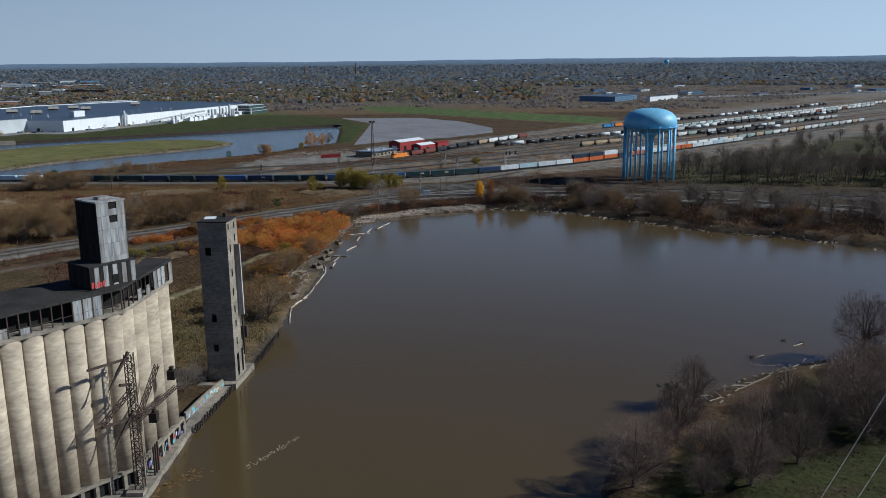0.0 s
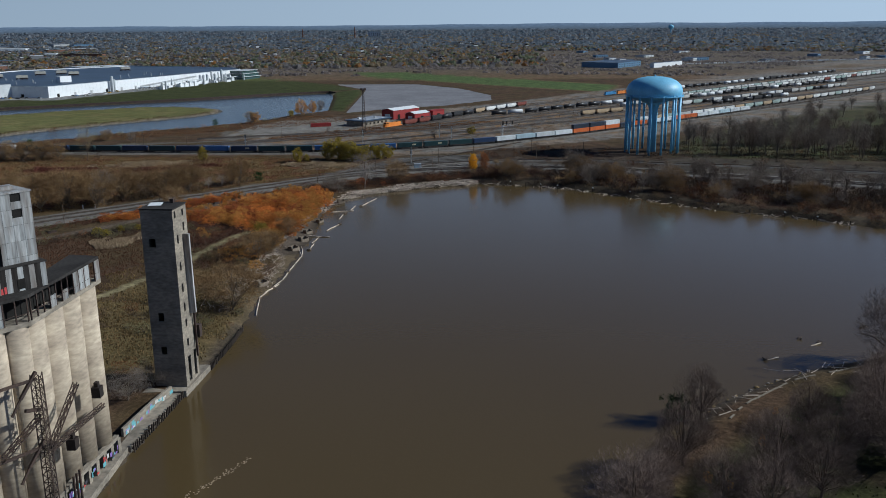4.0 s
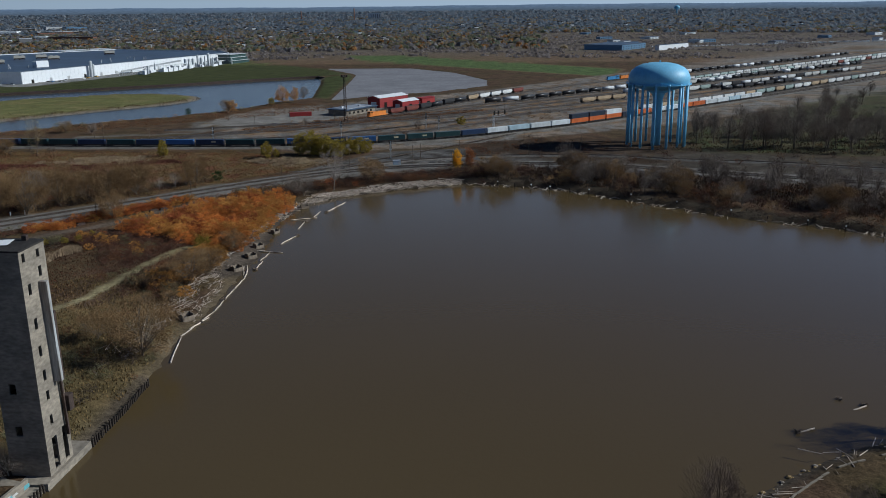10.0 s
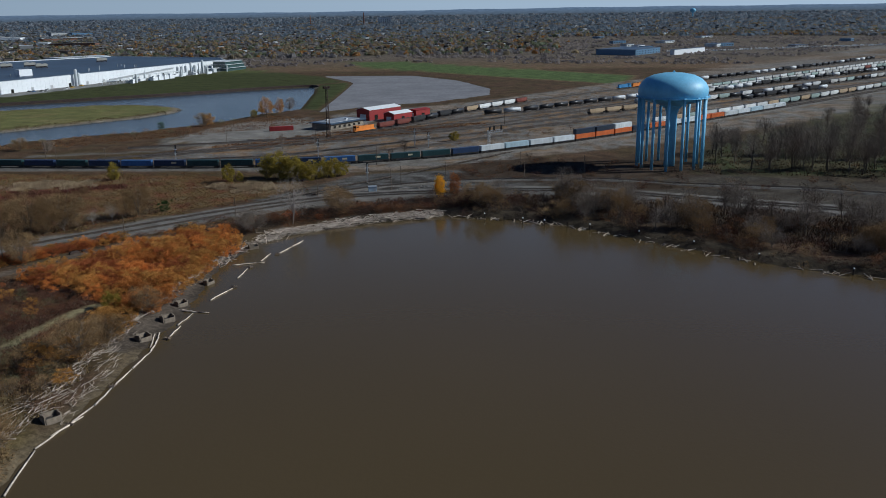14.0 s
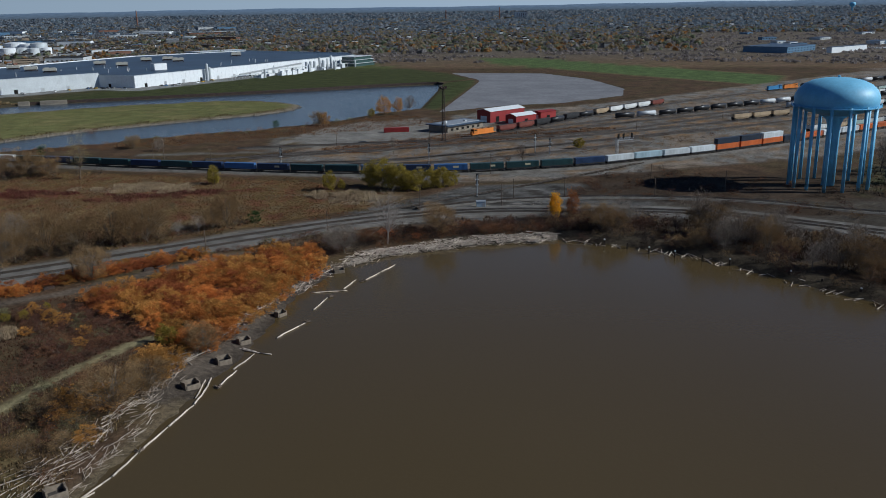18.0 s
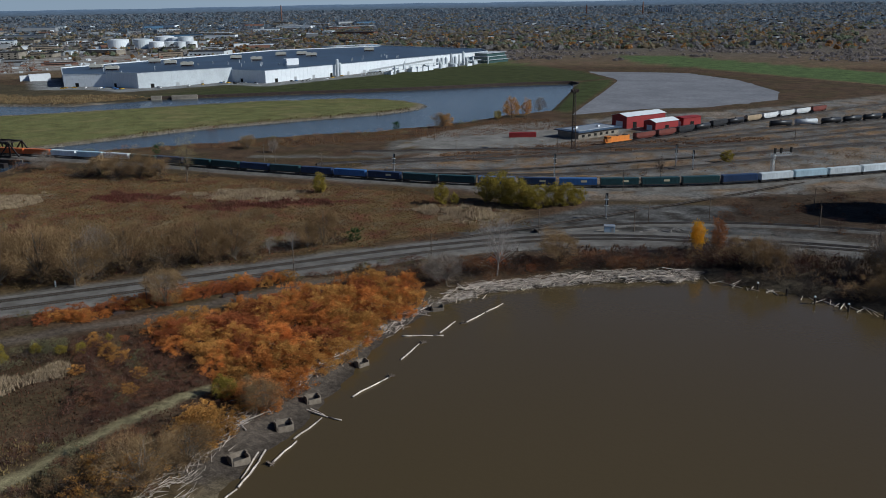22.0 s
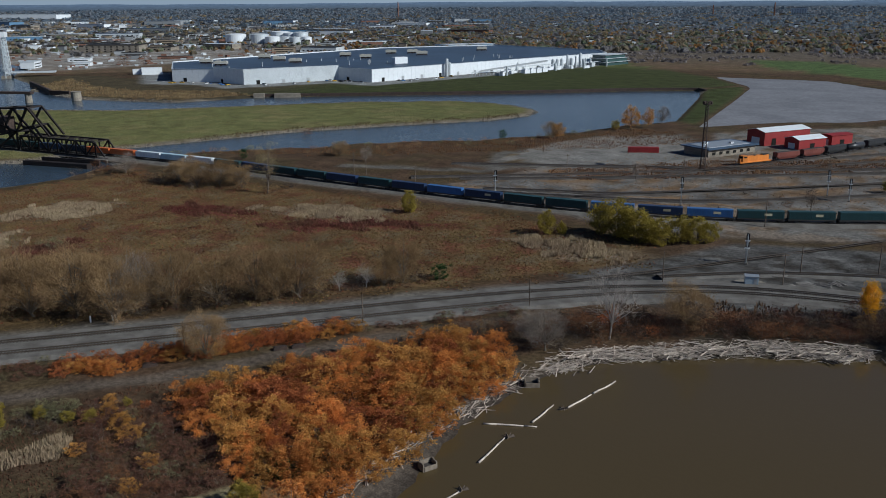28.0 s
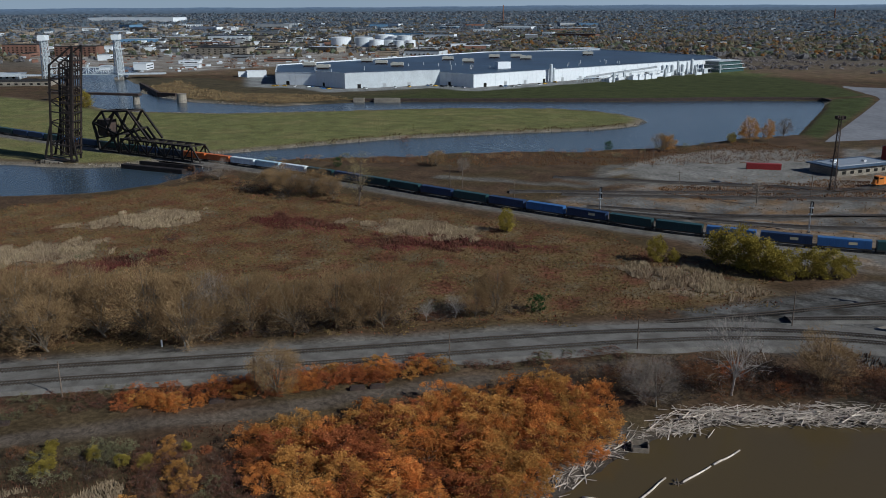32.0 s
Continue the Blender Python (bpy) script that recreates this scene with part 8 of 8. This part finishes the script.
tufts("yard_weeds", [([(-128, 640), (-60, 700), (20, 740), (60, 740), (0, 690), (-100, 625)], 0.5), ([(-330, 600), (-190, 715), (-110, 800), (-60, 760), (-130, 700), (-220, 640)], 0.5)], 26000, 0.4, 0.25, 0.9, blade("tawny yard weeds", (0.19, 0.10, 0.048), (0.13, 0.062, 0.034)), "tawny weeds between the sidings", 7)
tufts("siding_weeds", [([(-165, 596), (-140, 640), (-70, 720), (-20, 770), (60, 850), (160, 960), (240, 960), (220, 800), (120, 680), (40, 615), (-40, 575), (-110, 580)], 1.0)], 15000, 0.6, 0.12, 0.4, blade("tawny siding grass", (0.26, 0.165, 0.075), (0.17, 0.085, 0.045)), "tawny grass between the sidings", 12, YARD_LINES + [TRAIN], 0.7)
tufts("rust_grass", [(MEADOW, 1.0)], 10000, 0.6, 0.25, 0.6, blade("rust-red meadow weeds", (0.18, 0.07, 0.036), (0.14, 0.05, 0.03)), "rust-red weeds of the meadow", 13, lean=0.7)
tufts("lawn", [(PEN, 1.0)], 9000, 0.4, 0.15, 0.5, blade("green lawn", (0.05, 0.062, 0.018), (0.07, 0.06, 0.028)), "mown green grass", 8)


def crowns(name, count, place, size, material, label, seed, leaves=12, wide=(0.5, 0.75), spread=2.0):
    """Far trees by the thousand: each a loose dome of leaf facets that lie at all angles."""
    r = np.random.RandomState(seed)
    X, Y = place(r, count)
    Z = height(X, Y)
    ok = (Z > 0.4) & (distance_in(POND, X, Y) < 0) & (distance_in(FIELD, X, Y) < 0) & (distance_in(PLANT_BOX, X, Y) < 0) & (distance_in(YARD, X, Y) < 0) & ((distance_in(TOWN, X, Y) < 0) | (r.uniform(0, 1, len(X)) < 0.3))
    # the plain beyond the yard stays open
    ok &= (X < 0.1 * (Y - 150) + 40 * r.normal(0, 1, len(X))) | (np.hypot(X, Y - 150) > 2300) | (name == "scrub_wood")
    X, Y, Z = X[ok], Y[ok], Z[ok]
    n = len(X)
    S = r.uniform(*size, n) * 0.85
    W = S * r.uniform(*wide, n)
    # a spot on or in the dome, and a triangle of its own there
    d = r.normal(0, 1, (n, leaves, 3))
    d[..., 2] = np.abs(d[..., 2])
    d *= (r.uniform(0.55, 1.05, (n, leaves)) / np.linalg.norm(d, axis=2))[..., None]
    C = np.stack([X[:, None] + W[:, None] * d[..., 0], Y[:, None] + W[:, None] * d[..., 1], Z[:, None] + S[:, None] * (0.12 + 0.8 * d[..., 2])], 2)
    # each facet lies more or less along the dome: the smaller spread, the closer
    out = d / np.linalg.norm(d, axis=2)[..., None] + r.normal(0, spread * 0.5, d.shape)
    out /= np.linalg.norm(out, axis=2)[..., None]
    u = np.cross(out, r.normal(0, 1, d.shape))
    u /= np.linalg.norm(u, axis=2)[..., None]
    v = np.cross(out, u)
    R = (0.42 * (W + 0.5 * S))[:, None] * r.uniform(0.6, 1.3, (n, leaves))
    V = np.stack([C + (R * r.uniform(0.7, 1.2, (n, leaves)))[..., None] * (math.cos(q) * u + math.sin(q) * v) for q in (0.0, 2.1, 4.2)], 2)
    V[..., 2] = np.maximum(V[..., 2], Z[:, None, None] - 0.2)
    sheet(name, V.reshape(-1, 3), material, label, "trees")


PLANT_BOX = [(-730, 1010), (-632, 925), (-430, 995), (-290, 1370), (-330, 1440), (-520, 1510), (-660, 1370)]


def sector(a0, a1, d0, d1, power=1.0):
    def place(r, n):
        a, d = np.radians(r.uniform(a0, a1, n)), d0 + (d1 - d0) * r.uniform(0, 1, n) ** power
        return d * np.sin(a), 150 + d * np.cos(a)
    return place


def clumped(a0, a1, d0, d1, seed, cut=0.0, power=1.0):
    f = sector(a0, a1, d0, d1, power)
    def place(r, n):
        X, Y = f(r, n * 3)
        keep = ripple(X, Y, 160, seed) + 0.6 * ripple(X, Y, 60, seed + 1) > cut
        return X[keep][:n], Y[keep][:n]
    return place


# paler, bluer crown colours and translucency stand in for distance haze
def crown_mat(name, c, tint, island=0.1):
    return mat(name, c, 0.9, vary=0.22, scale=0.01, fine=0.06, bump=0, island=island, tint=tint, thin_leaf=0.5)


# haze painted into the crowns nearest the horizon
HAZE_SLATE = crown_mat("far haze-tinted slate crowns", (0.18, 0.22, 0.26), (0.155, 0.195, 0.24), 0.06)
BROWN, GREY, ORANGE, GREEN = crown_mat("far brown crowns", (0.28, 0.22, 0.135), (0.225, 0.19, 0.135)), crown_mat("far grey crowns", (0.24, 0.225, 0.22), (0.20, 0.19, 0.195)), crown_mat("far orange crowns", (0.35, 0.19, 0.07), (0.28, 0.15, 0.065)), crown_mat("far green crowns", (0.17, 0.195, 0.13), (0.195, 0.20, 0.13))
HAZE_MAUVE = crown_mat("far haze-tinted mauve crowns", (0.225, 0.24, 0.265), (0.19, 0.21, 0.24), 0.06)
crowns("far_wood_brown", 5200, sector(-62, 42, 1480, 2500, 0.8), (5, 10), BROWN, "brown autumn trees of the far suburb", 11, 16, (0.55, 0.85), 0.45)
crowns("far_wood_grey", 5200, sector(-62, 42, 1450, 2600, 0.8), (4, 10), GREY, "leafless grey trees of the far suburb", 12, 14, (0.7, 1.1), 0.6)
crowns("far_wood_orange", 1400, clumped(-40, 30, 1500, 2500, 5, 0.1), (5, 9.5), ORANGE, "orange autumn trees of the far suburb", 13, 16, (0.55, 0.8), 0.45)
crowns("far_wood_green", 3000, sector(-62, 42, 1500, 2600, 0.9), (5, 10.5), GREEN, "dull green trees of the far suburb", 14, 16, (0.55, 0.85), 0.45)
crowns("far_wood_mauve", 11000, sector(-62, 46, 2150, 3980, 0.8), (4, 7), HAZE_MAUVE, "leafless woods of the plain in haze-tinted mauve grey", 17, 9, (1.6, 2.8), 0.25)
crowns("far_wood_slate", 11000, sector(-62, 46, 2200, 3980, 0.7), (4, 7), HAZE_SLATE, "woods towards the horizon in haze-tinted slate green", 18, 9, (1.6, 2.8), 0.25)
crowns("far_wood_tawny", 3200, clumped(-60, 44, 2200, 3400, 7, 0.0), (5, 9), BROWN, "tawny woods of the plain", 19, 9, (0.9, 1.6), 0.4)
crowns("scrub_wood", 6500, clumped(-14, 40, 1230, 2500, 9, 0.1), (1.6, 4.2), crown_mat("grey-brown scrub", (0.265, 0.23, 0.215), (0.215, 0.19, 0.182)), "grey thickets beyond the field", 15, 8, (0.9, 1.7), 0.6)


def houses(name, count, material, seed):
    """Small gabled houses of the far suburb, too many to count."""
    r = random.Random(seed)
    s = Shape()
    for _ in range(count):
        a, d = radians(r.uniform(-50, 34)), 1600 + 1300 * r.random() ** 1.1
        x, y = d * math.sin(a), 150 + d * math.cos(a)
        if x > 0.1 * (y - 150) and d < 2500:
            continue
        z = 2 + 52 * float(smooth(np.array([d]), 2000, 4700)[0])
        L, W, H, rz = r.uniform(9, 14), r.uniform(7, 9), r.uniform(5, 7), r.choice((20, 110)) + r.uniform(-4, 4)
        s.box(x, y, z - 0.5, L, W, H, rz)
        c, q = math.cos(radians(rz)), math.sin(radians(rz))
        pts = [(-L / 2, -W / 2, 0), (L / 2, -W / 2, 0), (L / 2, W / 2, 0), (-L / 2, W / 2, 0), (-L / 2, 0, 2.6), (L / 2, 0, 2.6)]
        roofs.add([(x + c * u - q * v, y + q * u + c * v, z + H - 0.45 + h) for u, v, h in pts], [(0, 1, 5, 4), (2, 3, 4, 5), (0, 4, 3), (1, 2, 5)])
    solo(name, s, material, "small pale suburban houses among the far trees", "houses", kind="stuff")


roofs = Shape()
houses("far_houses_white", 170, M["white"], 5)
houses("far_houses_grey", 240, grey_clad, 6)
houses("far_houses_tan", 200, M["concrete"], 7)
solo("far_roofs", roofs, M["roof_tar"], "dark gabled roofs of the far suburb", "roofs", kind="stuff")
# parked cars and clutter far off
s = Shape()
r = random.Random(8)
for _ in range(420):
    x, y = r.uniform(380, 1000), 0
    y = 1640 + (x - 380) * 0.35 + r.choice((0, 14, 28)) + r.uniform(-2, 2)
    s.box(x, y, 1.5, 4.6, 1.9, 1.5, 70)
solo("far_parked_cars", s, M["white"], "rows of parked white vehicles far beyond the yard", "vehicles", kind="stuff")


# ---- town beyond the river ----
def town_building(x, y, w, d, h, rz, wall, label):
    ob = thing("town_building", x, y, gz(x, y) - 0.3, rz, label, "building", "buildings of the far town")
    part("wall", Shape().box(0, 0, 0, w, d, h), wall, ob)
    part("roof", Shape().box(0, 0, h, w + 0.5, d + 0.5, 0.5), M["roof_tar"] if wall is not M["white"] else M["whitegrey"], ob)
    for side in (-1, 1):
        for level in range(max(1, int(h / 4))):
            part("ribbon_window", Shape().box(0, side * (d / 2 + 0.03), 1.4 + level * 3.4, w * 0.8, 0.12, 1.1), M["dark"], ob)


r = random.Random(71)
tan_wall = mat("tan brick", (0.30, 0.24, 0.18), 0.9, vary=0.15, scale=0.1, fine=1.0, per_object=0.2)
town_spots = []
for _ in range(900):
    x, y = r.uniform(-2300, -780), r.uniform(950, 2350)
    if float(distance_in(TOWN, np.array([x]), np.array([y]))[0]) < 25 or any(math.hypot(x - a, y - b) < 52 for a, b in town_spots) or len(town_spots) > 130:
        continue
    town_spots.append((x, y))
    wall, label = r.choice(((M["white"], "long low white warehouse of the far town"), (M["white"], "long low white warehouse of the far town"), (grey_clad, "flat grey industrial shed of the far town"), (tan_wall, "tan brick block of the far town"), (grey_clad, "flat grey industrial shed of the far town"), (M["brick"], "flat-roofed red-brick works of the far town"), (tan_wall, "tan brick block of the far town")))
    town_building(x, y, r.uniform(14, 48), r.uniform(10, 20), r.choice((3.5, 4, 5, 6, 8)), r.choice((38, 128)) + r.uniform(-5, 5), wall, label)
clutter, pale = Shape(), Shape()
for _ in range(900):
    x, y = r.uniform(-2000, -780), r.uniform(950, 2000)
    if float(distance_in(TOWN, np.array([x]), np.array([y]))[0]) > 5:
        (clutter if r.random() < 0.5 else pale).box(x, y, 1.2, r.uniform(3, 9), 2.4, r.uniform(1.4, 3), r.choice((38, 128, 70)))
solo("town_clutter", clutter, M["brick"], "rust-coloured stacks and trailers on the far lots", "stacks", kind="stuff")
solo("town_vehicles", pale, M["whitegrey"], "pale vehicles and trailers on the far lots", "vehicles", kind="stuff")
# capped gravel lot behind the dyke
s = Shape()
s.prism([(p.x, p.y) for p in catmull([(x, y, 0) for x, y in POND + POND[:1]], 12)[:-1]], 0.0, max(gz(x * 0.97 - 1, y * 0.99 + 10) for x, y in POND) + 0.12)
solo("gravel_lot", s, mat("pale smooth gravel", (0.205, 0.205, 0.22), 0.9, vary=0.16, scale=0.035, fine=0.35, bump=0.1, tint=(0.165, 0.165, 0.18)), "flat pale grey gravel lot behind the dyke", "gravel lot", kind="structure")

# ---- banks of the spit and the far river ----
def bank_stones(name, line, count, spread, material, label, seed):
    """Broken stone along a bank, too many to count."""
    r = random.Random(seed)
    s = Shape()
    pts = catmull([(x, y, 0) for x, y in line], 3)
    for _ in range(count):
        p = pts[r.randrange(len(pts))]
        x, y = p.x + r.gauss(0, spread), p.y + r.gauss(0, spread)
        z = max(gz(x, y), 0)
        if z > 1.6:
            continue
        k, a = r.uniform(0.3, 0.8), r.uniform(0, 360)
        s.box(x, y, z - 0.2, k * 1.5, k, k * 0.8, a, r.uniform(0.4, 0.8))
    solo(name, s, material, label, "stones", kind="stuff")


stone = mat("grey bank stone", (0.21, 0.18, 0.145), 0.9, vary=0.3, scale=0.5, fine=3, island=0.35)
bank_stones("spit_stones", SPIT[3:18], 2000, 1.0, stone, "broken grey stone along the bank of the spit", 31)
bank_stones("plant_bank_stones", [(-700, 820), (-640, 800), (-596, 788), (-550, 792), (-503, 800)], 500, 1.5, stone, "broken stone on the far river bank", 32)
tufts("spit_grass", [([(-430, 535), (-395, 545), (-374, 563), (-311, 708), (-222, 806), (-210, 838), (-237, 884), (-287, 893), (-365, 851), (-493, 733), (-583, 698), (-600, 620)], 1.0)], 26000, 0.5, 0.15, 0.45, blade("rough olive grass", (0.15, 0.145, 0.055), (0.19, 0.16, 0.07)), "rough olive grass of the spit", 41)
tufts("bank_weeds", [([(-720, 835), (-640, 805), (-596, 792), (-503, 802), (-470, 860), (-520, 880), (-600, 850), (-680, 870), (-760, 920)], 1.0)], 14000, 0.6, 0.4, 1.6, blade("tawny bank weeds", (0.23, 0.165, 0.085), (0.15, 0.10, 0.055)), "tawny weeds on the far river bank", 42)
tufts("spit_edge_weeds", [([(-345, 641), (-311, 705), (-262, 761), (-222, 803), (-207, 838), (-216, 836), (-232, 806), (-270, 766), (-320, 708), (-353, 644)], 1.0)], 6000, 0.45, 0.5, 1.5, blade("brown bank weeds", (0.14, 0.095, 0.05), (0.10, 0.075, 0.04)), "brown weeds along the edge of the spit", 43)
# vehicles parked along the plant
r = random.Random(23)
shells = [Shape().box(0, 0, 0.35, 4.6, 1.8, 0.75, 0, 0.96).mesh("body", paint(f"{n} car paint", c, 0.35)) for n, c in (("blue", (0.05, 0.13, 0.30)), ("white", (0.7, 0.7, 0.7)), ("silver", (0.4, 0.41, 0.42)), ("yellow", (0.6, 0.36, 0.03)), ("black", (0.03, 0.03, 0.035)))]
cabin = Shape().box(-0.2, 0, 1.05, 2.5, 1.6, 0.6, 0, 0.75).mesh("cabin", M["dark"])
wheel = Shape().tube((0, -0.1, 0), (0, 0.1, 0), 0.34, n=10).mesh("wheel", M["dark"])
words = ("blue", "white", "silver", "yellow", "black")
walls = [((-632, 934), (-588, 946)), ((-588, 946), (-540, 934)), ((-540, 934), (-484, 1016)), ((-484, 1016), (-438, 1006)), ((-438, 1006), (-390, 1132))]
for i in range(30):
    (ax, ay), (bx, by) = walls[r.randrange(5)]
    t, k = r.uniform(0.08, 0.92), r.randrange(5)
    L = math.hypot(bx - ax, by - ay)
    off = r.choice((9, 13, 17))
    x, y = ax + (bx - ax) * t + (by - ay) / L * off, ay + (by - ay) * t - (bx - ax) / L * off
    ob = thing("parked_car", x, y, gz(x, y), math.degrees(math.atan2(by - ay, bx - ax)) + r.choice((0, 90)), f"{words[k]} car parked on the asphalt beside the factory", "car", "cars beside the factory")
    part("body", shells[k], None, ob)
    part("cabin", cabin, None, ob)
    for wx in (-1.4, 1.4):
        for wy in (-0.85, 0.85):
            part("wheel", wheel, None, ob).location = (wx, wy, 0.34)

# floating scum and foam beside the quay
r = random.Random(61)
scum, foam = Shape(), Shape()
for _ in range(130):
    x, y = (lambda t: (-56.6 + 7.3 * t + r.gauss(0, 1.0), 152.6 + 7.3 * t + r.gauss(0, 1.2)))(r.random() ** 1.6)
    n, k, a0 = r.randint(5, 8), r.uniform(0.12, 0.45), r.uniform(0, 6.28)
    ring = [(x + k * r.uniform(0.6, 1.3) * math.cos(a0 + 6.283 * i / n), y + k * r.uniform(0.4, 1.0) * math.sin(a0 + 6.283 * i / n)) for i in range(n)]
    scum.prism(ring, -0.05, 0.02)
for _ in range(90):
    t = r.random()
    x, y = (-40.5 + 8.5 * t + r.gauss(0, 0.3), 161.8 + 14.0 * t + r.gauss(0, 0.5))
    foam.prism([(x + 0.16 * math.cos(6.283 * i / 5) * r.uniform(0.5, 1.6), y + 0.16 * math.sin(6.283 * i / 5) * r.uniform(0.5, 1.6)) for i in range(5)], -0.05, 0.02)
solo("floating_scum", scum, mat("orange-brown scum", (0.15, 0.085, 0.03), 0.7, vary=0.3, scale=0.5, fine=3, island=0.3), "orange-brown scum of leaves floating beside the quay", "scum", kind="stuff")
solo("foam_specks", foam, mat("pale foam", (0.35, 0.27, 0.18), 0.8, vary=0.2), "thin trail of pale foam specks on the water", "foam", kind="stuff")
